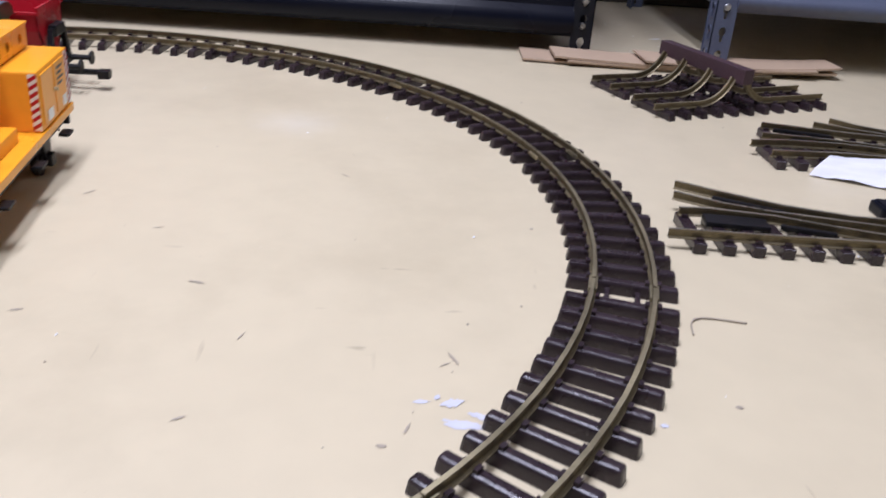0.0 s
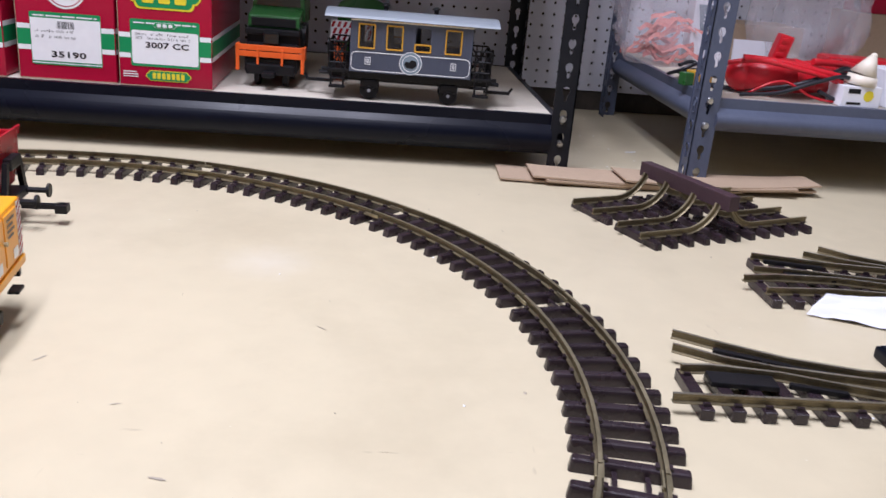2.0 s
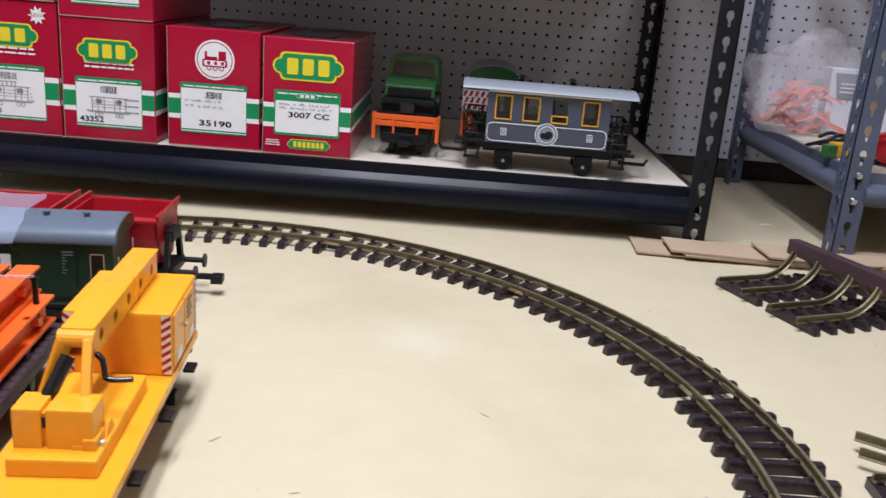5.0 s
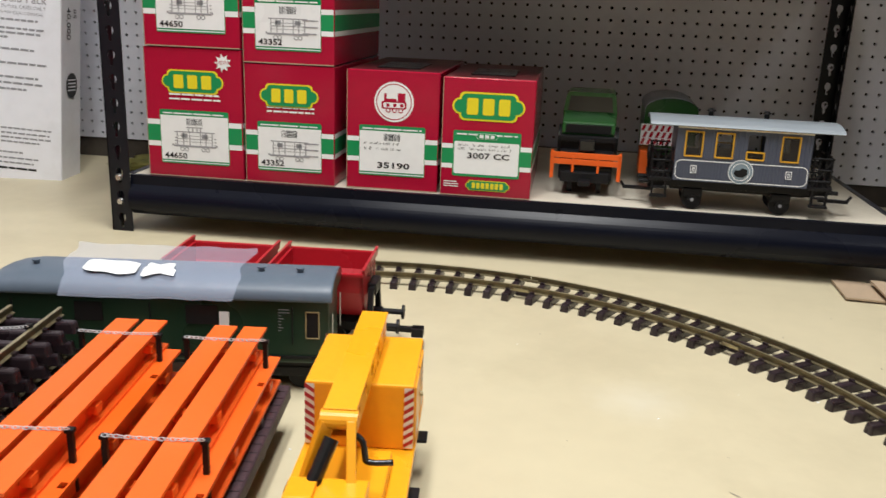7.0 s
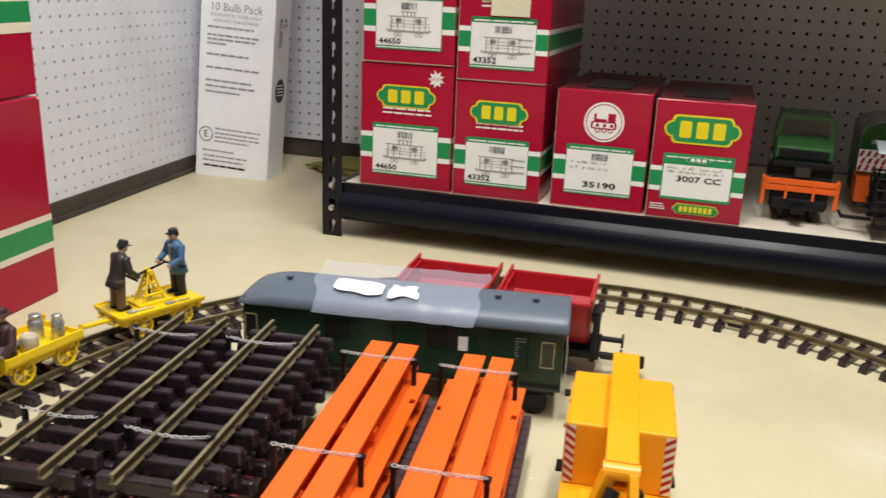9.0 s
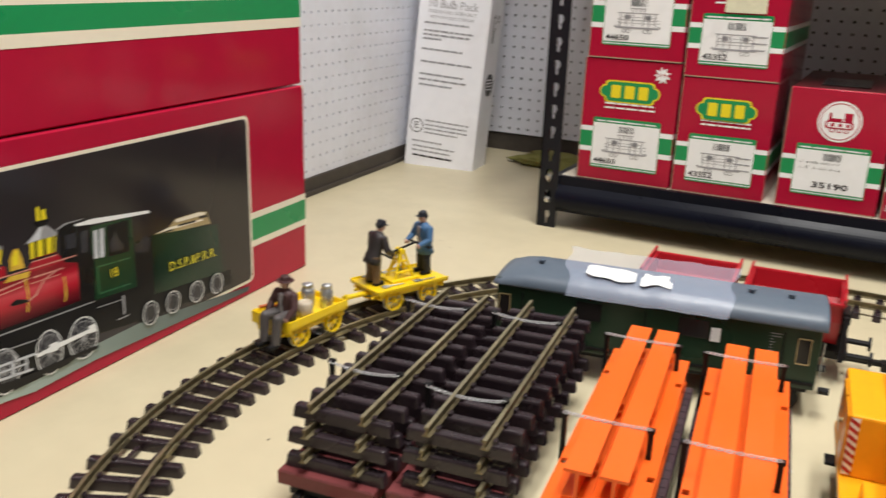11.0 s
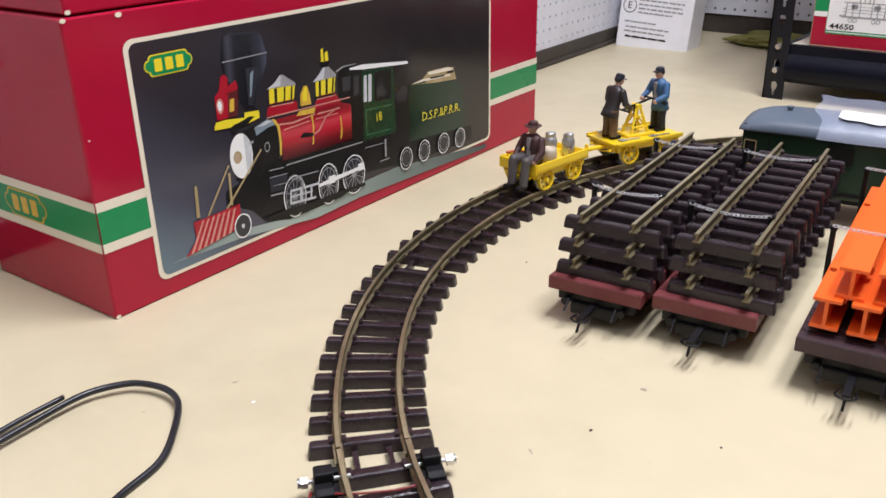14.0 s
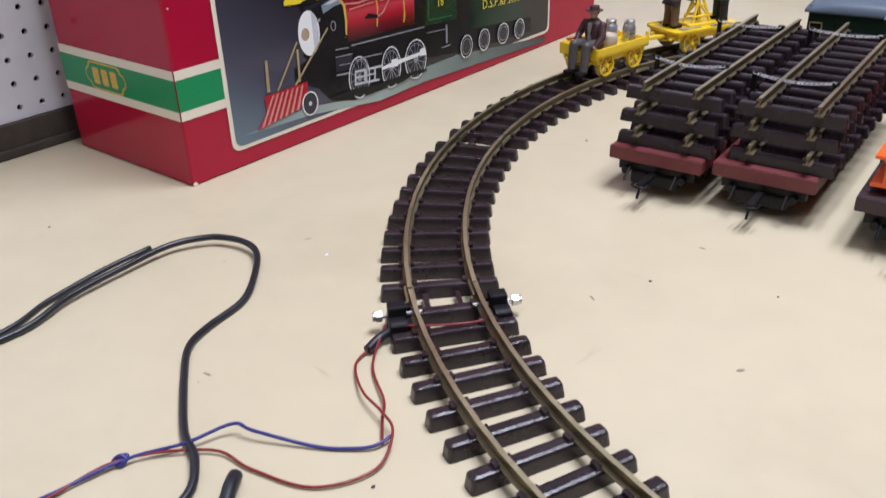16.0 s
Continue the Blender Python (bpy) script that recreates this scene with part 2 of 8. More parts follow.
M = {
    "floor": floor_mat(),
    "peg": mat("white_pegboard", (0.72, 0.73, 0.80), 0.45, vary=0.05, scale=12, dirt=(0.40, 0.37, 0.34), dirt_amount=0.3, dirt_scale=4),
    "cavity": mat("dark_cavity", (0.035, 0.032, 0.03), 0.8, gloss=0.25),
    "base": mat("dark_brown_base", (0.06, 0.05, 0.042), 0.6, vary=0.2, scale=20, dirt=(0.16, 0.14, 0.11), dirt_amount=0.5, dirt_scale=8, gloss=0.25),
    "wall": mat("plain_wall_paint", (0.25, 0.245, 0.24), 0.7, vary=0.05, scale=4),
    "ceil": mat("ceiling_tile", (0.52, 0.51, 0.49), 0.85, vary=0.04, scale=8),
    "steel_dark": mat("dark_painted_steel", (0.010, 0.011, 0.015), 0.32, 0.0, 0.15, 30, bump=0.1, bump_scale=300, dirt=(0.05, 0.05, 0.055), dirt_amount=0.25, dirt_scale=12, gloss=0.25),
    "steel_beam": mat("blue_black_beam", (0.004, 0.005, 0.011), 0.30, 0.0, 0.12, 20, bump=0.02, bump_scale=300, dirt=(0.009, 0.010, 0.015), dirt_amount=0.3, dirt_scale=9, gloss=0.16),
    "steel_blue": mat("blue_grey_steel", (0.085, 0.10, 0.15), 0.38, 0.0, 0.12, 25, bump=0.1, bump_scale=300, dirt=(0.05, 0.05, 0.06), dirt_amount=0.3, dirt_scale=14),
    "shelfboard": mat("pale_particle_board", (0.56, 0.51, 0.42), 0.75, vary=0.12, scale=90, bump=0.2, bump_scale=500, dirt=(0.38, 0.32, 0.24), dirt_amount=0.4, dirt_scale=10),
    "zinc": mat("zinc_bolt", (0.62, 0.62, 0.62), 0.3, 1.0, 0.15, 200),
    "chrome": mat("bright_chain_metal", (0.92, 0.92, 0.94), 0.20, 0.45, 0.1, 300),
    "sleeper": mat("dark_brown_sleeper", (0.025, 0.0160, 0.0200), 0.27, vary=0.3, scale=120, bump=0.18, bump_scale=320, per_object=0.2, dirt=(0.042, 0.035, 0.036), dirt_amount=0.35, dirt_scale=60, gloss=0.5),
    # tarnish of the rail sides, darkened further to hold their shade
    "rail": mat("tarnished_brass_rail_shaded", (0.20, 0.165, 0.095), 0.46, 0.7, 0.25, 60, dirt=(0.09, 0.075, 0.05), dirt_amount=0.5, dirt_scale=40),
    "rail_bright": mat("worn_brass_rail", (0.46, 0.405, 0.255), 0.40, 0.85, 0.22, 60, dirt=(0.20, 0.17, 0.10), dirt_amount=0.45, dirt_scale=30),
    "rail_polished": mat("polished_brass_rail", (0.60, 0.565, 0.46), 0.30, 0.9, 0.2, 60, dirt=(0.26, 0.22, 0.14), dirt_amount=0.4, dirt_scale=30),
    "black": mat("black_plastic", (0.009, 0.0085, 0.010), 0.45, vary=0.2, scale=80, bump=0.1, bump_scale=400, gloss=0.25),
    "black_gloss": mat("glossy_black_plastic", (0.012, 0.012, 0.013), 0.2, vary=0.2, scale=80),
    "yellow": mat("bright_yellow_plastic", (0.86, 0.60, 0.010), 0.34, vary=0.07, scale=60, bump=0.05, bump_scale=500, dirt=(0.45, 0.28, 0.02), dirt_amount=0.25, dirt_scale=60),
    "crane": mat("amber_yellow_plastic", (0.86, 0.37, 0.010), 0.32, vary=0.05, scale=40, bump=0.03, bump_scale=500),
    "orange": mat("bright_orange_plastic", (0.84, 0.125, 0.010), 0.42, vary=0.06, scale=40, bump=0.04, bump_scale=500),
    "flat_red": mat("oxide_red_deck", (0.15, 0.030, 0.032), 0.5, vary=0.15, scale=80, bump=0.2, bump_scale=300),
    "flat_brown": mat("purple_brown_deck", (0.050, 0.025, 0.032), 0.55, vary=0.2, scale=60, bump=0.35, bump_scale=260),
    "green_coach": mat("dark_green_coach", (0.016, 0.040, 0.022), 0.30, vary=0.1, scale=30, bump=0.05, bump_scale=300),
    "roof": mat("blue_grey_roof", (0.100, 0.130, 0.172), 0.45, vary=0.07, scale=30, bump=0.05, bump_scale=300),
    "roof_light": mat("pale_grey_roof", (0.25, 0.28, 0.31), 0.45, vary=0.06, scale=30),
    "red": mat("crimson_plastic", (0.42, 0.012, 0.022), 0.33, vary=0.08, scale=40, bump=0.03, bump_scale=400),
    "carton_red": mat("crimson_printed_card", (0.39, 0.008, 0.036), 0.14, vary=0.06, scale=12, dirt=(0.31, 0.008, 0.031), dirt_amount=0.35, dirt_scale=9, gloss=0.32),
    "carton_dark": mat("dark_crimson_card", (0.10, 0.012, 0.016), 0.4, vary=0.1, scale=12),
    "print_green": mat("printed_green", (0.010, 0.26, 0.085), 0.32, vary=0.05, scale=20),
    "print_white": mat("printed_white", (0.83, 0.84, 0.85), 0.35, vary=0.04, scale=20),
    "print_cream": mat("printed_cream", (0.80, 0.73, 0.60), 0.35, vary=0.04, scale=20),
    "print_yellow": mat("printed_yellow", (0.80, 0.66, 0.02), 0.35, vary=0.04, scale=30),
    "print_ink": mat("printed_ink", (0.008, 0.008, 0.010), 0.3, gloss=0.3),
    "print_grey": mat("printed_grey", (0.30, 0.30, 0.32), 0.45),
    "print_red": mat("printed_red", (0.38, 0.010, 0.025), 0.25, vary=0.12, scale=30),
    "print_fir": mat("printed_fir_green", (0.008, 0.040, 0.018), 0.25, vary=0.12, scale=30),
    # printed fade, its tones lifted to include the card's gloss haze
    "print_backdrop": ramp_mat("printed_studio_backdrop_haze", -0.55, -0.83, -0.33, -0.055, ((0.0, (0.024, 0.020, 0.022)), (0.45, (0.030, 0.027, 0.036)), (0.75, (0.068, 0.068, 0.100)), (1.0, (0.13, 0.19, 0.24)))),
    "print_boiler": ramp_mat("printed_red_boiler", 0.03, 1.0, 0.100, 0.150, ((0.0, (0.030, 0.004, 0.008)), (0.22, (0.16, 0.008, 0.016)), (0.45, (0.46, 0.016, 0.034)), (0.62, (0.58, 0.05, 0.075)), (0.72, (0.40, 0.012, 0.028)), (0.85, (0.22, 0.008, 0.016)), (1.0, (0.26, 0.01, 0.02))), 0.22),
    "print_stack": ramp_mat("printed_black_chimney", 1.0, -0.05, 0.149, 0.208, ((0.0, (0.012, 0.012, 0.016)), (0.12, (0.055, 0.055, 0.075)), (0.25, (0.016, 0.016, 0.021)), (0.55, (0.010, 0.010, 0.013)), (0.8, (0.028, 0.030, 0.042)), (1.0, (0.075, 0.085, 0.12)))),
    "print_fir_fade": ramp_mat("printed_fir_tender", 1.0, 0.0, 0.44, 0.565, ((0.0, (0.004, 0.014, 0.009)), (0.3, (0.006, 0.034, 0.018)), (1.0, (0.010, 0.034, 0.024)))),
    "print_fir_light": mat("printed_mid_green", (0.030, 0.12, 0.055), 0.25),
    "print_slate_dark": mat("printed_dark_slate", (0.028, 0.029, 0.038), 0.2, vary=0.25, scale=60),
    "print_pale": mat("printed_pale_highlight", (0.55, 0.57, 0.62), 0.25, vary=0.15, scale=60),
    "print_rose": mat("printed_pale_rose", (0.62, 0.26, 0.22), 0.25, vary=0.15, scale=60),
    "print_tan": mat("printed_tan", (0.40, 0.31, 0.16), 0.25, vary=0.2, scale=60),
    "print_gold": mat("printed_gold", (0.66, 0.42, 0.05), 0.3, vary=0.2, scale=60),
    "print_slate": mat("printed_slate_blue", (0.20, 0.26, 0.31), 0.2, vary=0.2, scale=10),
    "print_mint": ramp_mat("printed_pale_ground", 1.0, 0.0, 0.07, 0.62, ((0.0, (0.20, 0.26, 0.28)), (0.30, (0.36, 0.43, 0.40)), (0.62, (0.17, 0.22, 0.21)), (1.0, (0.045, 0.055, 0.065)))),
    "pane": clear_mat("clear_coach_pane", (0.05, 0.045, 0.045), 0.30, 0.08),
    "carton_white": mat("white_carton", (0.86, 0.87, 0.92), 0.5, vary=0.04, scale=10, dirt=(0.5, 0.5, 0.49), dirt_amount=0.3, dirt_scale=6),
    "card": mat("brown_cardboard", (0.42, 0.31, 0.21), 0.8, vary=0.08, scale=60, bump=0.15, bump_scale=300),
    "paper": mat("white_paper", (0.72, 0.73, 0.78), 0.7, vary=0.03, scale=20),
    "blue_grey": mat("ribbed_slate_coach", (0.075, 0.085, 0.125), 0.4, vary=0.1, scale=60),
    "ochre": mat("ochre_window_frame", (0.62, 0.33, 0.02), 0.4),
    "glass_dark": mat("dark_window_glass", (0.02, 0.018, 0.018), 0.12),
    "leaf": mat("mid_green_plastic", (0.030, 0.125, 0.030), 0.28, vary=0.08, scale=40),
    "silver": mat("silver_paint", (0.55, 0.57, 0.60), 0.3, 0.8, 0.1, 150),
    "keg": mat("cream_wood_keg", (0.55, 0.47, 0.36), 0.5, vary=0.1, scale=150),
    "rust": mat("rust_orange_tool", (0.50, 0.11, 0.02), 0.5),
    "coat_blue": mat("blue_painted_coat", (0.045, 0.125, 0.26), 0.5, vary=0.15, scale=150),
    "coat_dark": mat("charcoal_painted_coat", (0.028, 0.024, 0.026), 0.5, vary=0.2, scale=150),
    "coat_brown": mat("maroon_brown_coat", (0.055, 0.022, 0.022), 0.5, vary=0.2, scale=150),
    "trouser_navy": mat("navy_trousers", (0.014, 0.017, 0.027), 0.5, vary=0.2, scale=150),
    "trouser_tan": mat("umber_trousers", (0.14, 0.085, 0.045), 0.5, vary=0.2, scale=150),
    "trouser_grey": mat("grey_trousers", (0.085, 0.075, 0.075), 0.5, vary=0.2, scale=150),
    "skin": mat("flesh_paint", (0.55, 0.33, 0.25), 0.5, vary=0.1, scale=150),
    "cable": mat("black_cable_jacket", (0.013, 0.014, 0.020), 0.35, vary=0.2, scale=100),
    "wire_red": mat("red_wire", (0.21, 0.016, 0.016), 0.35),
    "wire_blue": mat("blue_wire", (0.035, 0.035, 0.20), 0.35),
    "red_bright": mat("bright_red_plastic", (0.62, 0.015, 0.025), 0.3, vary=0.1, scale=40),
    "orange_soft": mat("coral_parts_in_bag", (0.72, 0.24, 0.19), 0.5, vary=0.2, scale=40),
    "bag": clear_mat("clear_plastic_bag", (0.80, 0.77, 0.82), 0.27, 0.07),
    "film": clear_mat("clear_tape_film", (0.50, 0.55, 0.70), 0.30, 0.26),
    "moss": mat("olive_cloth", (0.20, 0.19, 0.05), 0.9, vary=0.2, scale=80, bump=0.6, bump_scale=150),
    "stain_pale": mat("pale_blue_spill", (0.58, 0.59, 0.66), 0.25, vary=0.05, scale=30),
    "stain_dark": mat("grey_floor_scuff", (0.37, 0.32, 0.25), 0.4, vary=0.2, scale=60),
    "tag": mat("cream_note", (0.72, 0.70, 0.52), 0.7),
}

# ---- building helpers ----
def thing(name, label, category, group="", at=None, kind=""):
    ob = new(name)
    ob.empty_display_size = 0.01
    if at:
        ob.matrix_world = at
    return tagged(ob, label, category, group, kind)


def part(name, bm, material, parent=None, label="", smooth=False):
    me = bpy.data.meshes.new(name)
    bm.to_mesh(me)
    bm.free()
    for one in material if isinstance(material, (list, tuple)) else [material]:
        me.materials.append(M[one])
    if smooth:
        me.shade_smooth()
    ob = new(name, me)
    if parent:
        ob.parent = parent
    return tagged(ob, label) if label else ob


def box(bm, cx, cy, cz, sx, sy, sz, bevel=0.0, turn=None, mi=0, seg=2):
    m = Matrix.LocRotScale((cx, cy, cz), turn, (sx, sy, sz))
    made = bmesh.ops.create_cube(bm, size=1.0, matrix=m)["verts"]
    faces = {f for v in made for f in v.link_faces}
    for f in faces:
        f.material_index = mi
    if bevel:
        edges = list({e for v in made for e in v.link_edges})
        bmesh.ops.bevel(bm, geom=edges, offset=min(bevel, 0.45 * min(sx, sy, sz)), segments=seg, affect="EDGES", profile=0.6, clamp_overlap=True, material=-1)


def rod(bm, a, b, r, seg=12, r2=None, mi=0):
    a, b = Vector(a), Vector(b)
    d = b - a
    m = Matrix.Translation((a + b) / 2) @ d.to_track_quat("Z", "Y").to_matrix().to_4x4()
    made = bmesh.ops.create_cone(bm, cap_ends=True, segments=seg, radius1=r, radius2=r if r2 is None else r2, depth=d.length, matrix=m)["verts"]
    for f in {f for v in made for f in v.link_faces}:
        f.material_index = mi


def ball(bm, c, r, sx=1, sy=1, sz=1, seg=12, mi=0):
    m = Matrix.LocRotScale(c, None, (sx, sy, sz))
    made = bmesh.ops.create_uvsphere(bm, u_segments=seg, v_segments=max(6, seg * 2 // 3), radius=r, matrix=m)["verts"]
    for f in {f for v in made for f in v.link_faces}:
        f.material_index = mi
        f.smooth = True


def prism(bm, outline, depth, m=None, mi=0):
    """An outline in x, z pushed from y = 0 to y = depth."""
    m = m or Matrix()
    front = [bm.verts.new(m @ Vector((x, 0, z))) for x, z in outline]
    back = [bm.verts.new(m @ Vector((x, depth, z))) for x, z in outline]
    n = len(outline)
    faces = [bm.faces.new(front), bm.faces.new(back[::-1])]
    faces += [bm.faces.new((front[i], back[i], back[(i + 1) % n], front[(i + 1) % n])) for i in range(n)]
    for f in faces:
        f.material_index = mi
    bmesh.ops.recalc_face_normals(bm, faces=faces)


def tube(bm, points, r, seg=8, mi=0, steps=6):
    """A round wire through the points."""
    pts = [Vector(p) for p in points]
    path = []
    for i in range(len(pts) - 1):
        p0, p1, p2, p3 = pts[max(i - 1, 0)], pts[i], pts[i + 1], pts[min(i + 2, len(pts) - 1)]
        for k in range(steps):
            u = k / steps
            path.append(0.5 * (2 * p1 + (p2 - p0) * u + (2 * p0 - 5 * p1 + 4 * p2 - p3) * u * u + (3 * p1 - p0 - 3 * p2 + p3) * u ** 3))
    path.append(pts[-1])
    rings = []
    for i, p in enumerate(path):
        d = (path[min(i + 1, len(path) - 1)] - path[max(i - 1, 0)]).normalized()
        up = Vector((0, 0, 1)) if abs(d.z) < 0.95 else Vector((1, 0, 0))
        s = d.cross(up).normalized()
        w = s.cross(d)
        rings.append([bm.verts.new(p + r * (math.cos(a) * s + math.sin(a) * w)) for a in (2 * math.pi * k / seg for k in range(seg))])
    for q, t in zip(rings, rings[1:]):
        for k in range(seg):
            f = bm.faces.new((q[k], q[(k + 1) % seg], t[(k + 1) % seg], t[k]))
            f.material_index, f.smooth = mi, True
    bm.faces.new(rings[0][::-1]).material_index = mi
    bm.faces.new(rings[-1]).material_index = mi


def sweep(bm, profile, path, mi=0, crown=None):
    """A flat profile (side, up) carried along a path of points that lies level or bends upward; crown: the material of the face that closes the profile."""
    rings = []
    pts = [Vector(p) for p in path]
    for i, p in enumerate(pts):
        d = (pts[min(i + 1, len(pts) - 1)] - pts[max(i - 1, 0)]).normalized()
        flat = Vector((d.x, d.y, 0)).normalized() if abs(d.z) < 0.999 else Vector((1, 0, 0))
        s = flat.cross(Vector((0, 0, 1)))
        u = s.cross(d)
        rings.append([bm.verts.new(p + a * s + b * u) for a, b in profile])
    n = len(profile)
    faces = []
    for q, t in zip(rings, rings[1:]):
        faces += [bm.faces.new((q[k], q[(k + 1) % n], t[(k + 1) % n], t[k])) for k in range(n)]
    faces += [bm.faces.new(rings[0][::-1]), bm.faces.new(rings[-1])]
    for i, f in enumerate(faces):
        f.material_index = crown if crown is not None and i % n == n - 1 and i < len(faces) - 2 else mi
    bmesh.ops.recalc_face_normals(bm, faces=faces)


def holed_sheet(name, columns, rows, dx, dz, hole, thick, material, parent=None):
    """A sheet in x, z with one hole in each cell; hole: eight points round the cell's middle."""
    verts, faces = [], []
    q, q4 = len(hole) // 4, 2 / (len(hole) // 4)
    unit = [(-1 + q4 * k, -1) for k in range(q)] + [(1, -1 + q4 * k) for k in range(q)] + [(1 - q4 * k, 1) for k in range(q)] + [(-1, 1 - q4 * k) for k in range(q)]
    rim, sides = [(x * dx / 2, z * dz / 2) for x, z in unit], len(hole)
    for i in range(columns):
        for j in range(rows):
            cx, cz, n = (i + 0.5) * dx, (j + 0.5) * dz, len(verts)
            verts += [(cx + x, 0, cz + z) for x, z in rim] + [(cx + x, 0, cz + z) for x, z in hole] + [(cx + x, thick, cz + z) for x, z in hole]
            for k in range(sides):
                q = (k + 1) % sides
                faces += [(n + k, n + q, n + sides + q, n + sides + k), (n + sides + k, n + sides + q, n + 2 * sides + q, n + 2 * sides + k)]
    w, h, n = columns * dx, rows * dz, len(verts)
    verts += [(0, 0, 0), (w, 0, 0), (w, 0, h), (0, 0, h), (0, thick, 0), (w, thick, 0), (w, thick, h), (0, thick, h)]
    faces += [(n + a, n + b, n + b + 4, n + a + 4) for a, b in ((0, 1), (1, 2), (2, 3), (3, 0))]
    me = bpy.data.meshes.new(name)
    me.from_pydata(verts, [], faces)
    me.materials.append(M[material])
    ob = new(name, me)
    if parent:
        ob.parent = parent
    return ob


def ring8(rx, rz, turn=0.0):
    return [(rx * math.cos(math.radians(225 + 45 * k + turn)), rz * math.sin(math.radians(225 + 45 * k + turn))) for k in range(8)]


def writing(parent, name, text, size, x, y, z, material, stretch=1.0, turn=None, face=None, align="CENTER"):
    """Printed characters that stand upright in x, z and face -y."""
    data = bpy.data.curves.new(name, "FONT")
    data.body, data.size, data.align_x, data.align_y = text, size, align, "CENTER"
    data.resolution_u = 2
    data.offset = 0.022 * size if name == "number" else 0.0
    tmp = bpy.data.objects.new(name, data)
    scene.collection.objects.link(tmp)
    me = bpy.data.meshes.new_from_object(tmp.evaluated_get(bpy.context.evaluated_depsgraph_get()))
    bpy.data.objects.remove(tmp)
    me.transform((face or Matrix()) @ Matrix.Translation((x, y, z)) @ (turn or Matrix()) @ Matrix.Rotation(radians(90), 4, "X") @ Matrix.Diagonal((stretch, 1, 1, 1)))
    me.materials.clear()
    me.materials.append(M[material])
    ob = new(name, me)
    ob.parent = parent
    return ob


def flat(bm, outline, y, mi=0, face=None):
    """A printed patch: an outline in x, z at depth y."""
    face = face or Matrix()
    f = bm.faces.new([bm.verts.new(face @ Vector((x, y, z))) for x, z in outline])
    f.material_index = mi
    return f


def rect(x0, z0, x1, z1):
    return [(x0, z0), (x1, z0), (x1, z1), (x0, z1)]


def rounded(x0, z0, x1, z1, r, seg=4):
    out = []
    for cx, cz, a in ((x1 - r, z0 + r, -90), (x1 - r, z1 - r, 0), (x0 + r, z1 - r, 90), (x0 + r, z0 + r, 180)):
        out += [(cx + r * math.cos(radians(a + 90 * k / seg)), cz + r * math.sin(radians(a + 90 * k / seg))) for k in range(seg + 1)]
    return out


def disc(cx, cz, rx, rz=None, seg=24):
    rz = rx if rz is None else rz
    return [(cx + rx * math.cos(2 * math.pi * k / seg), cz + rz * math.sin(2 * math.pi * k / seg)) for k in range(seg)]


def annulus(bm, cx, cz, rx, rz, w, y, mi=0, seg=24, face=None):
    face = face or Matrix()
    a = [bm.verts.new(face @ Vector((x, y, z))) for x, z in disc(cx, cz, rx, rz, seg)]
    b = [bm.verts.new(face @ Vector((x, y, z))) for x, z in disc(cx, cz, rx - w, rz - w, seg)]
    for k in range(seg):
        bm.faces.new((a[k], a[(k + 1) % seg], b[(k + 1) % seg], b[k])).material_index = mi


def B():
    return bmesh.new()

# ---- setting ----
def slab(name, cx, cy, cz, sx, sy, sz, material, m=None):
    bm = B()
    box(bm, cx, cy, cz, sx, sy, sz)
    ob = part(name, bm, material)
    if m:
        ob.matrix_world = m
    return tagged(ob, kind="structure")


tagged(slab("floor", 1.0, -1.2, -0.05, 4.6, 5.4, 0.1, "floor"), "worn beige floor with scuffs, specks, a soft shine and a painted glare spot", "floor")
# ceiling, east and south wall are unseen, added to bounce the lamps
tagged(slab("ceiling", 1.0, -1.2, 2.45, 4.6, 5.4, 0.1, "ceil"), "plain off-white ceiling, unseen, for bounced light", "ceiling")
tagged(slab("wall_east", 3.25, -1.2, 1.2, 0.1, 5.4, 2.4, "wall"), "plain unseen wall for bounced light", "wall")
tagged(slab("wall_south", 1.0, -3.85, 1.2, 4.6, 0.1, 2.4, "wall"), "plain unseen wall for bounced light", "wall")

PEG = 0.0254
WEST = pose(-0.914, -1.2, 0, 0, 0, 93.2)
peg_west = holed_sheet("wall_west", 102, 26, PEG, PEG, ring8(0.0034, 0.0034), 0.006, "peg")
peg_west.matrix_world = WEST @ pose(0.0002, 0.004, 0.0366)
tagged(peg_west, "white pegboard wall panel with rows of round holes", "pegboard", kind="structure")
tagged(slab("wall_west_backing", 0.2, 0.14, 1.2, 5.4, 0.1, 2.4, "cavity", WEST), "dark wall behind the pegboard", "wall")
tagged(slab("wall_west_upper", 0.2, 0.019, 1.575, 5.4, 0.03, 1.72, "wall", WEST), "plain wall above the pegboard", "wall")
bm = B()
box(bm, 1.3, 0.025, 0.018, 2.7, 0.05, 0.036, 0.002)
box(bm, 1.3, -0.002, 0.005, 2.7, 0.006, 0.010, 0.002)
base_w = part("baseboard_west", bm, "base")
base_w.matrix_world = WEST
tagged(base_w, "dark scuffed kick board below the pegboard", "baseboard", kind="structure")

NORTH = pose(-1.15, 1.34, 0)
peg_north = holed_sheet("wall_north", 150, 26, PEG, PEG, ring8(0.0034, 0.0034), 0.006, "peg")
peg_north.matrix_world = NORTH @ pose(0, 0, 0.046)
tagged(peg_north, "white pegboard wall panel behind the shelving", "pegboard", kind="structure")
tagged(slab("wall_north_backing", 2.15, 0.14, 1.2, 4.6, 0.1, 2.4, "cavity", NORTH), "dark wall behind the pegboard", "wall")
tagged(slab("wall_north_upper", 2.15, 0.02, 1.57, 4.6, 0.03, 1.7, "wall", NORTH), "plain wall above the pegboard", "wall")
bm = B()
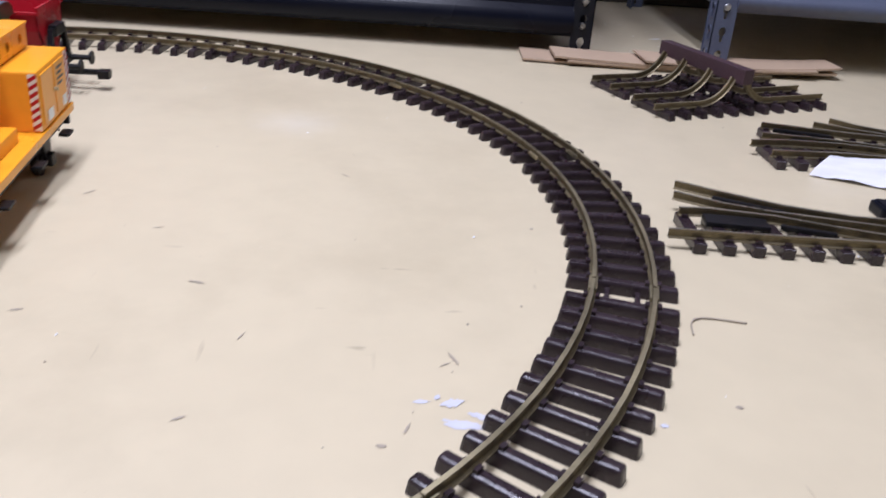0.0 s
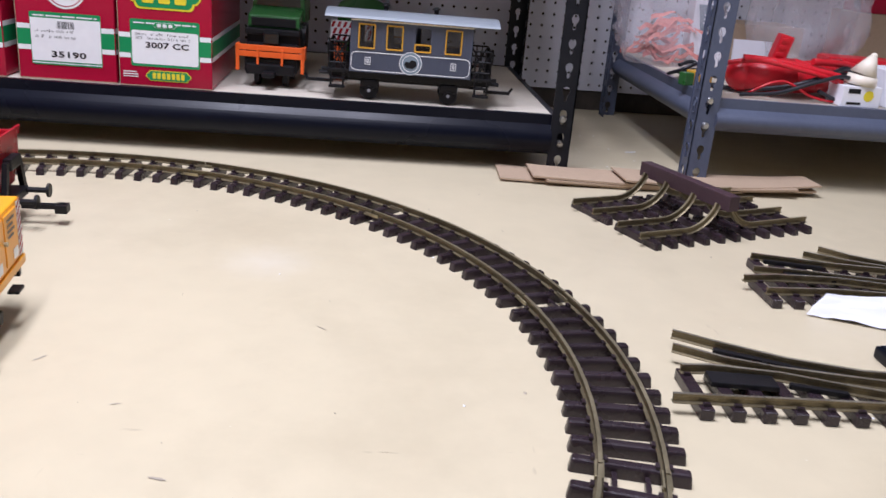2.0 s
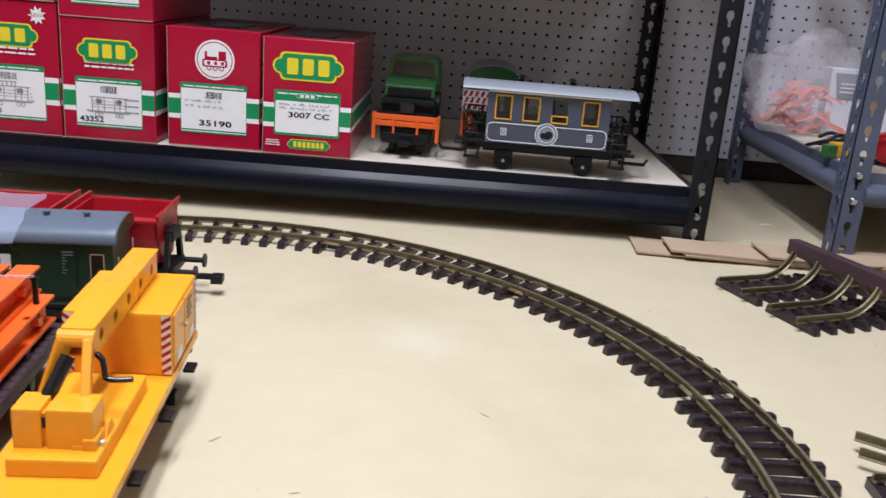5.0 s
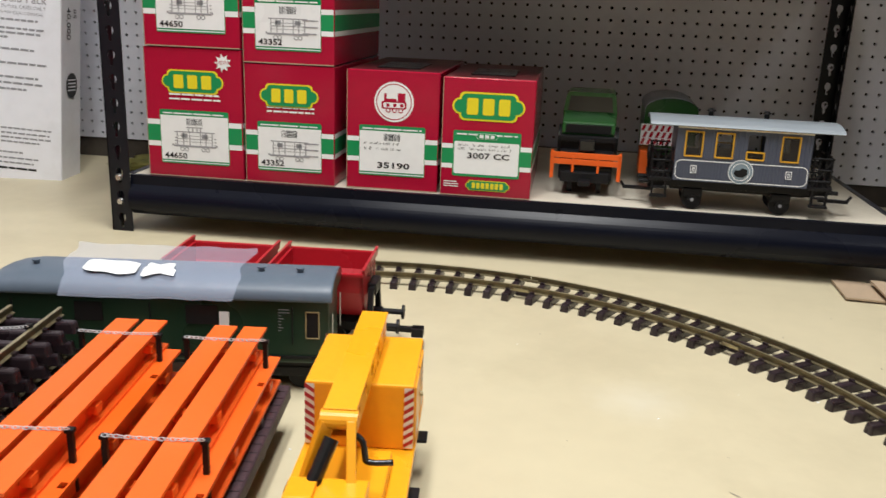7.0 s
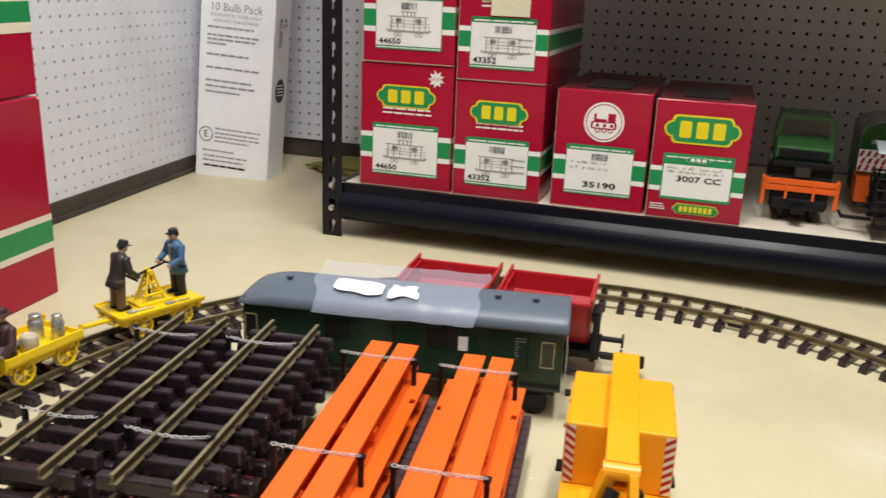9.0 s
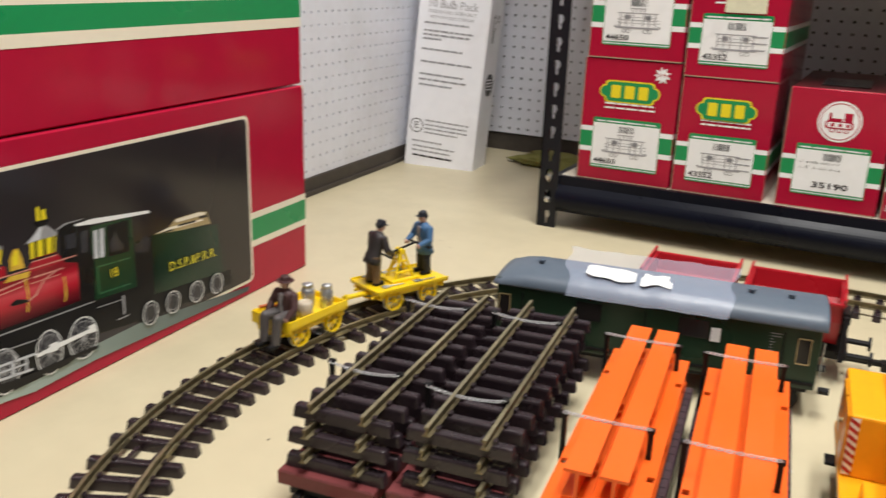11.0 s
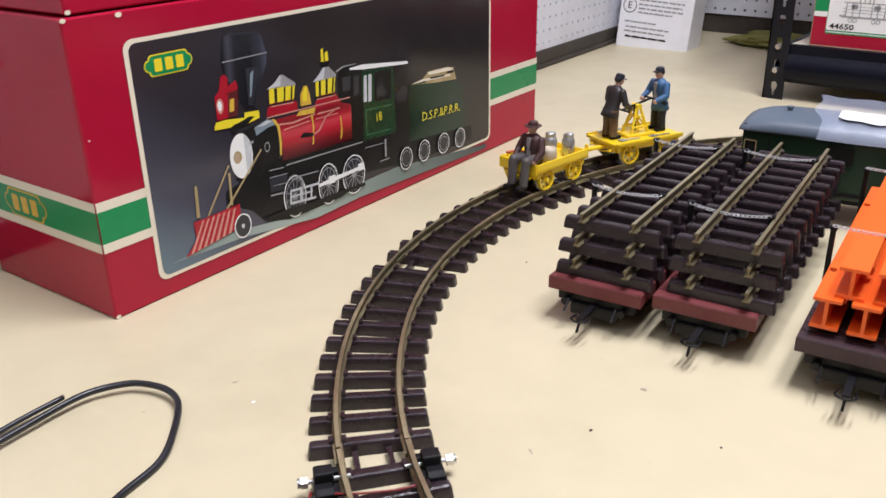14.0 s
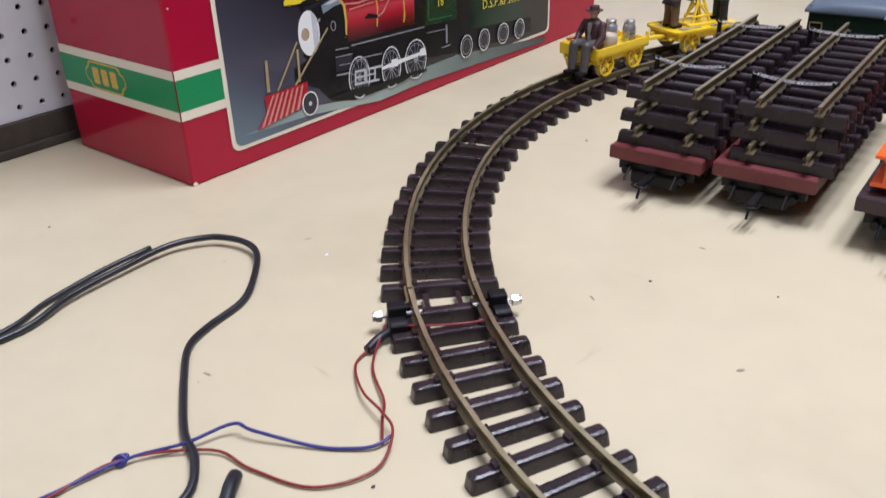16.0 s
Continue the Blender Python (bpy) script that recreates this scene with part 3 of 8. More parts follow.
box(bm, 1.9, 0.015, 0.022, 3.9, 0.02, 0.044, 0.002)
base_n = part("baseboard_north", bm, "base")
base_n.matrix_world = NORTH
tagged(base_n, "dark kick board below the pegboard", "baseboard", kind="structure")

HALF = [(0.0018, -0.0125), (0.0027, -0.0105), (0.0024, -0.0035), (0.0050, -0.0005), (0.0064, 0.0045), (0.0050, 0.0092), (0.0028, 0.0112)]
KEYHOLE = [(-0.0027, -0.0105), (-0.0018, -0.0125), (0, -0.0132)] + HALF + [(0, 0.0118)] + [(-x, z) for x, z in HALF[:1:-1]]


def rack(name, label, steel, beam_steel, x0, x1, y0, y1, shelf_z, shade_z, beam_h, parent_group, pw=0.036):
    """Boltless steel shelving: slotted angle posts, beams, boards and bolts."""
    ob = thing(name, label, "shelving", parent_group, pose(x0, y0, 0))
    w, d = x1 - x0, y1 - y0
    for px, py, sx, sy in ((0, 0, 1, 1), (w, 0, -1, 1), (0, d, 1, -1), (w, d, -1, -1)):
        n = int(1.83 / 0.0381)
        post = holed_sheet("post", 1, n, pw, 0.0381, KEYHOLE, 0.0022, steel, ob)
        post.matrix_basis = Matrix.Translation((px - pw / 2, py - 0.001 if sy > 0 else py - 0.001, 0))
        side = holed_sheet("post_flange", 1, n, pw, 0.0381, KEYHOLE, 0.0022, steel, post)
        side.matrix_basis = Matrix.Translation((0.0022 if sx > 0 else pw, 0.0 if sy > 0 else -pw + 0.0022, 0)) @ pose(0, 0, 0, 0, 0, 90)
    # shelves above the first are out of view, added to shade wall and floor
    for z, bolts in ((shelf_z, True), (shade_z, False), (shade_z + 0.46, False), (1.80, False)):
        lip = [(0.0, 0.0), (-0.004, 0.0), (-0.004, -0.016), (-0.009, -0.022)]
        curve = [(-0.004 - 0.014 * math.sin(math.pi * k / 12) ** 0.7, -0.018 - (beam_h - 0.020) * k / 12) for k in range(1, 13)]
        prof = lip[:3] + curve + [(-0.002, -beam_h), (0.006, -beam_h), (0.006, 0.0)]
        for y, s in ((0.010, 1), (d - 0.010, -1)):
            bm = B()
            sweep(bm, [(-a * s, b) for a, b in prof], [(0.016, y, z), (w - 0.016, y, z)])
            part("beam", bm, beam_steel, ob, "rolled steel beam")
        for x, s in ((0.010, 1), (w - 0.010, -1)):
            bm = B()
            sweep(bm, [(-a * s, b) for a, b in prof], [(x, d - 0.016, z), (x, 0.016, z)])
            part("side_beam", bm, beam_steel, ob)
        bm = B()
        box(bm, w / 2, d / 2, z - 0.007, w - 0.02, d - 0.022, 0.012, 0.001)
        part("shelf_board", bm, "shelfboard", ob, "pale particle board shelf")
        if bolts:
            for x in (0.0, w):
                for k in (-0.004, -0.045):
                    bm = B()
                    rod(bm, (x, -0.002, z + k), (x, -0.006, z + k), 0.0062, 16, 0.0045)
                    rod(bm, (x, -0.005, z + k), (x, -0.0068, z + k), 0.003, 8)
                    part("bolt", bm, "zinc", ob, "bright zinc bolt head")
    return ob


rack("steel_shelving", "dark steel slotted-angle shelving with particle board shelf", "steel_dark", "steel_beam", -0.5415, 0.7035, 0.738, 1.30, 0.096, 0.555, 0.066, "shelving units")
rack("steel_shelving", "blue-grey steel slotted-angle shelving holding loose parts", "steel_blue", "steel_blue", 0.9345, 2.15, 0.712, 1.30, 0.147, 0.79, 0.054, "shelving units", 0.036)

# ---- track ----
RAIL = [(-0.0016, 0.0), (-0.0016, -0.0022), (-0.0006, -0.003), (-0.0006, -0.0068), (-0.0033, -0.0078), (-0.0033, -0.0085), (0.0033, -0.0085), (0.0033, -0.0078), (0.0006, -0.0068), (0.0006, -0.003), (0.0016, -0.0022), (0.0016, 0.0)]
TOP = 0.0192


def sleeper_mesh(length, width=0.0113, h=0.0108):
    """One wooden-look sleeper with chamfered top, and the four chairs that hold the rails."""
    bm = B()
    box(bm, 0, 0, h / 2, length, width, h)
    for v in bm.verts:
        if v.co.z > h * 0.9:
            v.co.x *= 1 - 0.0028 / length
            v.co.y *= 0.84
    bmesh.ops.bevel(bm, geom=[e for e in bm.edges if (e.verts[0].co.z + e.verts[1].co.z) > h * 0.9], offset=0.0023, segments=2, affect="EDGES", profile=0.55)
    for x in (-0.0235, 0.0235):
        for s in (-1, 1):
            box(bm, x + s * 0.0047, 0, h + 0.0012, 0.0032, 0.0062, 0.0030)
    me = bpy.data.meshes.new("sleeper")
    bm.to_mesh(me)
    bm.free()
    me.materials.append(M["sleeper"])
    return me


SLEEPER = sleeper_mesh(0.090)


def add_sleeper(parent, m, me=None):
    ob = new("sleeper", me or SLEEPER)
    ob.parent = parent
    ob.matrix_basis = m
    return ob


def arc(r, a0, a1, z=TOP, n=10):
    return [(r * math.cos(radians(a0 + (a1 - a0) * k / n)), r * math.sin(radians(a0 + (a1 - a0) * k / n)), z) for k in range(n + 1)]


R1 = 0.600


def curved_track(start, span, bend=Matrix()):
    """One curved section; bend: how far it lies off the true circle."""
    ob = thing("curved_track", "curved section of model railway track, brass rails on brown sleepers", "railway track", "track circle", bend @ pose(0, 0, 0, 0, 0, start))
    for r in (R1 - 0.0237, R1 + 0.0237):
        bm = B()
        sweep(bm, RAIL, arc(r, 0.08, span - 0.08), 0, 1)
        part("rail", bm, ["rail", "rail_bright"], ob, "tarnished brass rail with shade-darkened sides and a worn top")
        for s in (-1, 1):
            bm = B()
            box(bm, r + s * 0.0026, 0.0, TOP - 0.0062, 0.0016, 0.022, 0.0042, 0.0003)
            part("rail_joiner", bm, "rail_bright", ob, "worn brass rail joiner")
    for k in range(11):
        add_sleeper(ob, pose(0, 0, 0, 0, 0, span * (0.058 + 0.0884 * k)) @ pose(R1, 0, 0))
    for s in (-0.012, 0.012):
        bm = B()
        box(bm, R1 + s, 0, 0.004, 0.004, 0.022, 0.006, 0.0005)
        part("joint_tie", bm, "sleeper", ob)


JOINTS = [-130.0, -101.0, -72.0, -43.0, -14.0, 16.2, 46.4, 76.0, 106.8, 137.6, 168.4, 199.3, 230.0]


def hinge(angle, turn):
    """A small turn about the joint at that angle of the circle."""
    x, y = R1 * math.cos(radians(angle)), R1 * math.sin(radians(angle))
    return Matrix.Translation((x, y, 0)) @ pose(0, 0, 0, 0, 0, turn) @ Matrix.Translation((-x, -y, 0))


BENDS = {-130.0: hinge(-130.0, 1.0), -101.0: Matrix.Translation((0.0003, 0.0052, 0)), -72.0: hinge(-43.0, -1.0)}
for a0, a1 in zip(JOINTS, JOINTS[1:]):
    curved_track(a0, a1 - a0, BENDS.get(a0, Matrix()))

# the feed clamps at one joint, each with its screw
for r, s in ((R1 + 0.036, 1), (R1 - 0.036, -1)):
    a = -127.6
    clamp = thing("track_clamp", "black plastic track power clamp with a bright screw", "terminal", "track clamps", pose(0, 0, 0, 0, 0, a) @ pose(r, 0, 0))
    bm = B()
    box(bm, 0, -0.003, 0.0105, 0.013, 0.011, 0.021, 0.0016)
    box(bm, 0.001 * s, 0.008, 0.007, 0.012, 0.014, 0.014, 0.001)
    box(bm, -0.009 * s, 0.005, 0.0085, 0.012, 0.010, 0.005, 0.0008)
    box(bm, -0.007 * s, -0.006, 0.013, 0.006, 0.006, 0.009, 0.0008)
    rod(bm, (-0.005 * s, 0.010, 0.011), (0.006 * s, 0.010, 0.011), 0.0045, 14)
    part("clamp_body", bm, "black", clamp)
    bm = B()
    rod(bm, (-0.018 * s, -0.003, 0.0125), (0.013 * s, -0.003, 0.0125), 0.0016, 10)
    rod(bm, (0.0105 * s, -0.003, 0.0125), (0.0150 * s, -0.003, 0.0125), 0.0042, 6)
    rod(bm, (0.0150 * s, -0.003, 0.0125), (0.0172 * s, -0.003, 0.0125), 0.0033, 14)
    part("screw", bm, "zinc", clamp, "bright hexagon screw")


def straight_track(parent, length, m, n=11):
    for x in (-0.0237, 0.0237):
        bm = B()
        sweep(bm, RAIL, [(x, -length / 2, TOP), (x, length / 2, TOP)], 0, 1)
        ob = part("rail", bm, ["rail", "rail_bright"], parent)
        ob.matrix_basis = m
    for k in range(n):
        add_sleeper(parent, m @ pose(0, (k - (n - 1) / 2) * length / n, 0))


# ---- buffer stops: two tracks side by side, rails bent up to one beam ----
stops = thing("buffer_stop", "double buffer stop track with bent brass rails and dark wooden beam", "buffer stop", at=pose(0.842, 0.508, 0, 0, 0, 22.5))
for yc in (-0.052, 0.052):
    for s in (-1, 1):
        for g in (-0.0237, 0.0237):
            bm = B()
            path = [(0.168 if s > 0 else -0.138, yc + g, TOP)] + [(s * (0.062 - 0.05 * math.sin(radians(a))), yc + g, TOP + 0.05 * (1 - math.cos(radians(a)))) for a in range(0, 71, 10)]
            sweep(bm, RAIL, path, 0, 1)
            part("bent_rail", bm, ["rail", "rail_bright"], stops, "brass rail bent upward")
    for k in range(11):
        add_sleeper(stops, pose(-0.121 + 0.0278 * k, yc, 0, 0, 0, 90))
bm = B()
box(bm, 0, 0.0, 0.054, 0.018, 0.187, 0.021, 0.0012)
part("buffer_beam", bm, "flat_brown", stops, "dark brown wooden buffer beam")

# ---- turnouts ----
def along(run, x):
    """Height of a run of points over x."""
    for (x0, y0), (x1, y1) in zip(run, run[1:]):
        if x <= x1:
            return y0 + (y1 - y0) * (max(x, x0) - x0) / (x1 - x0)
    return run[-1][1]


def turnout(at, runs, border, plates, first, near, pitch=0.027, short=2, stub=0.062):
    ob = thing("turnout", "loose track turnout with brass rails and black guard plates", "railway turnout", "turnouts", at)
    for k, run in enumerate(runs):
        bm = B()
        sweep(bm, RAIL, [(x, y, TOP + 0.0002 * k) for x, y in run], 0, 1)
        part("rail", bm, ["rail", "rail_polished"], ob, "brass rail with a bright worn top")
    for k in range(12):
        x = first + pitch * k
        top = along(runs[border], x) + 0.008 if k >= short else stub
        bm = B()
        box(bm, 0, 0, 0.0054, 0.0120, top - near, 0.0108, 0.001, seg=1)
        for r in (0, border if k >= short else 1):
            y = along(runs[r], x)
            for s in (-1, 1):
                box(bm, 0, y + s * 0.0047 - (top + near) / 2, 0.0120, 0.0062, 0.0032, 0.0030)
        sl = part("sleeper", bm, "sleeper", ob)
        sl.matrix_basis = pose(x, (top + near) / 2, 0)
    for cx, cy, sx, sy, turn in plates:
        bm = B()
        box(bm, cx, cy, 0.0132, sx, sy, 0.0050, 0.001, Euler((0, 0, radians(turn))))
        part("guard_plate", bm, "black", ob, "black plastic guard plate")
    return ob


points = turnout(pose(0.648, -0.034, 0, 0, 0, -1.5), (
    [(0.0, 0.0), (0.34, 0.0)],
    [(0.023, 0.0526), (0.051, 0.0553), (0.112, 0.0468), (0.163, 0.030), (0.241, 0.008), (0.30, 0.005)],
    [(0.037, 0.125), (0.068, 0.107), (0.130, 0.0763), (0.194, 0.058), (0.269, 0.0547), (0.34, 0.054)],
    [(0.028, 0.094), (0.070, 0.071), (0.113, 0.057), (0.171, 0.046), (0.255, 0.031), (0.34, 0.020)],
), 2, ((0.074, 0.0375, 0.060, 0.022, -4), (0.100, 0.0825, 0.070, 0.007, -24), (0.160, 0.0590, 0.060, 0.006, -15), (0.140, 0.0275, 0.050, 0.006, -14)), 0.028, -0.0115)
bm = B()
box(bm, 0.3135, 0.1145, 0.0065, 0.135, 0.030, 0.013, 0.003)
box(bm, 0.3135, 0.1145, 0.0135, 0.128, 0.023, 0.002, 0.0008)
motor = part("point_motor", bm, "steel_beam", points, "glossy blue-black point motor box")
bm = B()
rod(bm, (0.255, 0.108, 0.0140), (0.255, 0.108, 0.0160), 0.0020, 12)
part("motor_screw", bm, "zinc", motor, "bright screw head")
turnout(pose(0.840, 0.215, 0), (
    [(0.0, 0.0), (0.085, 0.005), (0.20, -0.004), (0.30, -0.012)],
    [(-0.012, 0.036), (0.032, 0.043), (0.103, 0.042), (0.21, 0.017), (0.28, 0.002)],
    [(0.029, 0.113), (0.127, 0.090), (0.245, 0.074), (0.30, 0.070)],
    [(0.013, 0.067), (0.061, 0.061), (0.12, 0.050), (0.22, 0.030)],
    [(0.137, 0.152), (0.165, 0.125), (0.241, 0.082), (0.30, 0.076)],
    [(0.105, 0.129), (0.149, 0.104), (0.20, 0.086)],
), 2, ((0.077, 0.052, 0.060, 0.018, -4), (0.175, 0.0515, 0.070, 0.008, -12), (0.185, 0.1030, 0.060, 0.006, -28), (0.075, 0.094, 0.070, 0.006, -13)), 0.008, -0.016, 0.026, 1, 0.052)

# ---- cartons on the shelf ----
def plaque(parent, name, cx, cz, w, h, y, face=None, lettered=3, ink="print_yellow", ground="print_green"):
    """A brand plaque as plain shapes: a green lozenge with a yellow edge and blank yellow blocks."""
    bm = B()
    y2, y3 = y - 0.0003, y - 0.0006

    def loz(g):
        return rounded(cx - w * 0.42 - g, cz - h / 2 - g, cx + w * 0.42 + g, cz + h / 2 + g, h * 0.2), disc(cx - w * 0.42, cz, h * 0.28 + g, h * 0.28 + g, 12), disc(cx + w * 0.42, cz, h * 0.28 + g, h * 0.28 + g, 12)

    for k, o in enumerate(loz(h * 0.05)):
        flat(bm, o, y + 0.00005 * k, 0, face)
    for k, o in enumerate(loz(-h * 0.02)):
        flat(bm, o, y2 + 0.00005 * k, 1, face)
    for k in range(lettered):
        x = cx + (k - (lettered - 1) / 2) * w * 0.72 / lettered
        flat(bm, rounded(x - w * 0.085 * 3 / lettered, cz - h * 0.32, x + w * 0.085 * 3 / lettered, cz + h * 0.32, h * 0.06, 2), y3, 0, face)
    return part(name, bm, [ink, ground], parent, "green and yellow plaque of plain blocks")


def bars(parent, name, x0, x1, zs, h, y, ink="print_ink", seed=1, face=None, words=6):
    rnd = random.Random(seed)
    bm = B()
    for z in zs:
        x = x0
        while x < x1 - 0.002:
            w = min((x1 - x0) / words * rnd.uniform(0.5, 1.3), x1 - x)
            flat(bm, rect(x, z, x + w, z + h), y, 0, face)
            x += w + (x1 - x0) * 0.025
    return part(name, bm, ink, parent)


def scrawl(parent, name, x0, x1, zs, h, y, ink, seed, words=4):
    """A hand-written note that cannot be read: short slanted pen strokes in words."""
    rnd = random.Random(seed)
    bm = B()
    for z in zs:
        x = x0
        while x < x1:
            if rnd.random() < 0.22:
                x += 0.0035
                continue
            a, b, up = rnd.uniform(-0.0006, 0.0014), rnd.uniform(0.0010, 0.0024), rnd.uniform(0.0020, 0.0036)
            flat(bm, [(x, z), (x + 0.0007, z), (x + a + 0.0007, z + up), (x + a, z + up)], y)
            if rnd.random() < 0.6:
                zz = z + rnd.choice((0, 0.5, 1)) * up
                flat(bm, [(x, zz), (x + b, zz + 0.0004), (x + b, zz + 0.0010), (x, zz + 0.0006)], y - 0.00005)
            x += rnd.uniform(0.0018, 0.0028)
    return part(name, bm, ink, parent)


def carton(name, x0, x1, z0, z1, yf, depth, style, number, seed, turn=0.0):
    """A crimson cardboard carton with green and white bands and a printed end label."""
    w, h = x1 - x0, z1 - z0
    ob = thing(name, "crimson cardboard carton with green band and white numbered label", "carton", "cartons on the shelf", pose((x0 + x1) / 2, yf, z0, 0, 0, turn))
    bm = B()
    box(bm, 0, depth / 2, h / 2, w, depth, h, 0.0015, seg=1)
    # top and bottom take a darker crimson than the upright faces
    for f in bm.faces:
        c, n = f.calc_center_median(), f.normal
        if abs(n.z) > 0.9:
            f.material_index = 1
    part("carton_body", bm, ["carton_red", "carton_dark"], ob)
    y = -0.0004
    bm = B()
    for a, b, mi in ((0.235, 0.275, 0), (0.275, 0.405, 1), (0.405, 0.445, 0)):
        flat(bm, rect(-w / 2 + 0.001, a * h, w / 2 - 0.001, b * h), y, mi)
        for s in (-1, 1):
            q = Matrix(((0, s, 0, s * (w / 2)), (1, 0, 0, 0), (0, 0, 1, 0), (0, 0, 0, 1)))
            flat(bm, rect(0.002, a * h, depth - 0.002, b * h), 0.0004, mi, q)
    part("band", bm, ["print_white", "print_green"], ob, "green band edged in white")
    bm = B()
    flat(bm, rect(-w * 0.5, 0.0, w * 0.5, 0.0016), y - 0.0001, 0)
    flat(bm, rect(-w * 0.5, 0.0, -w * 0.5 + 0.0009, h), y - 0.0002, 0)
    part("worn_edge", bm, "card", ob, "worn brown edge of the card")
    lw, l0, l1 = w * 0.36, 0.105 * h, 0.525 * h
    if style == "plain":
        lw, l0, l1 = w * 0.37, 0.17 * h, 0.56 * h
    if style == "round":
        l0, l1 = 0.12 * h, 0.545 * h
    bm = B()
    flat(bm, rounded(-lw, l0, lw, l1, 0.003), y - 0.0004, 1)
    if style == "plain":
        flat(bm, rounded(-lw * 0.96, l0 + 0.004, lw * 0.96, l1 - 0.017, 0.003), y - 0.0007, 0)
    else:
        flat(bm, rect(-lw * 0.985, l0 + 0.006, lw * 0.985, l1 - 0.009), y - 0.0007, 0)
        flat(bm, rect(-lw * 0.985, l0 + 0.0022, lw * 0.985, l0 + 0.0038), y - 0.0008, 0)
    part("label", bm, ["print_white", "print_green"], ob, "white label with green edge")
    bars(ob, "label_heading", -lw * 0.9, lw * 0.9, [l1 - 0.0065], 0.0022, y - 0.0009, "print_white", seed, words=4)
    if style != "plain":
        bm = B()
        rnd = random.Random(seed)
        for k in range(16):
            flat(bm, rect(-0.013 + 0.0017 * k, l1 - 0.024, -0.013 + 0.0017 * k + rnd.choice((0.0005, 0.0009, 0.0012)), l1 - 0.013), y - 0.0010)
        part("bar_marks", bm, "print_ink", ob)
    mid = (l0 + l1) / 2
    if style in ("caboose", "gondola"):
        bm = B()
        s = lw * 0.62
        for x0_, z0_, x1_, z1_ in ((-s, mid - 0.016, s, mid - 0.013), (-s * 0.85, mid - 0.013, -s * 0.80, mid + 0.008), (s * 0.80, mid - 0.013, s * 0.85, mid + 0.008), (-s * 0.95, mid + 0.008, s * 0.95, mid + 0.0095), (-s * 0.25, mid - 0.013, -s * 0.21, mid + 0.008), (s * 0.25, mid - 0.013, s * 0.29, mid + 0.008), (-s * 0.8, mid - 0.003, s * 0.8, mid - 0.002), (-s * 0.8, mid - 0.0075, s * 0.8, mid - 0.0068), (-s * 0.8, mid + 0.002, s * 0.8, mid + 0.0027), (-s * 0.55, mid - 0.013, -s * 0.51, mid + 0.008), (s * 0.51, mid - 0.013, s * 0.55, mid + 0.008), (-s * 0.62, mid - 0.001, -s * 0.34, mid + 0.006), (s * 0.34, mid - 0.001, s * 0.62, mid + 0.006), (-s * 1.08, mid - 0.0145, -s, mid - 0.0115), (s, mid - 0.0145, s * 1.08, mid - 0.0115)):
            flat(bm, rect(x0_, z0_, x1_, z1_), y - 0.0010)
        for cx in (-s * 0.6, -s * 0.4, s * 0.4, s * 0.6):
            annulus(bm, cx, mid - 0.0195, 0.0036, 0.0036, 0.0012, y - 0.0011, 0, 12)
        if style == "caboose":
            for q in (-0.3, -0.1, 0.1, 0.26):
                flat(bm, rect(s * q, mid + 0.0095, s * (q + 0.05), mid + 0.0155), y - 0.0009)
            for q in (-0.95, 0.92):
                for e in (0.0, 0.005, 0.010):
                    flat(bm, rect(s * q, mid - 0.012 + e, s * (q + 0.10), mid - 0.0105 + e), y - 0.0009)
            flat(bm, rect(-s * 0.38, mid + 0.0155, s * 0.38, mid + 0.017), y - 0.0010)
        part("wagon_drawing", bm, "print_grey", ob, "grey line drawing of a wagon")
        writing(ob, "number", number, 0.0125, -lw * 0.9, y - 0.0011, l0 + 0.0125, "print_ink", 1.25, align="LEFT")
        if style == "gondola":
            bars(ob, "label_text", lw * 0.45, lw * 0.9, [mid + 0.006, mid - 0.004, mid - 0.014], 0.0022, y - 0.0011, "print_grey", seed + 3, words=2)
        plaque(ob, "brand_plaque", 0, 0.745 * h, w * 0.60, 0.034, y - 0.0005)
        bars(ob, "motto", -w * 0.25, w * 0.28, [0.64 * h, 0.605 * h], 0.0028, y - 0.0005, "print_white", seed + 5, words=5)
        if style == "caboose":
            bm = B()
            star = [((0.0145 if k % 2 else 0.0085) * math.cos(math.pi * k / 9) + w * 0.32, (0.0145 if k % 2 else 0.0085) * math.sin(math.pi * k / 9) + 0.90 * h) for k in range(18)]
            flat(bm, star, y - 0.0006)
            part("burst", bm, "print_white", ob, "white star burst")
            writing(ob, "burst_word", "NEW!", 0.0085, w * 0.32, y - 0.0009, 0.90 * h, "print_red", 0.95)
    if style == "round":
        writing(ob, "number", number, 0.0130, lw * 0.05, y - 0.0011, l0 + 0.0165, "print_ink", 1.65)
        scrawl(ob, "handwriting", -lw * 0.85, lw * 0.25, [mid + 0.010, mid + 0.001], 0.0014, y - 0.0011, "print_ink", seed + 7, words=4)
        bm = B()
        flat(bm, disc(0.002, 0.745 * h, 0.0315, None, 32), y - 0.0004, 0)
        annulus(bm, 0.002, 0.745 * h, 0.0285, 0.0285, 0.0015, y - 0.0006, 1, 32)
        flat(bm, rounded(-0.018, 0.745 * h - 0.011, 0.022, 0.745 * h + 0.001, 0.003), y - 0.0007, 1)
        flat(bm, rounded(-0.015, 0.745 * h - 0.009, 0.019, 0.745 * h - 0.001, 0.002), y - 0.0009, 0)
        for q in (-0.010, 0.001, 0.012):
            flat(bm, rect(q, 0.745 * h - 0.0075, q + 0.005, 0.745 * h - 0.0025), y - 0.0011, 1)
        flat(bm, rect(0.008, 0.745 * h + 0.001, 0.020, 0.745 * h + 0.014), y - 0.0008, 1)
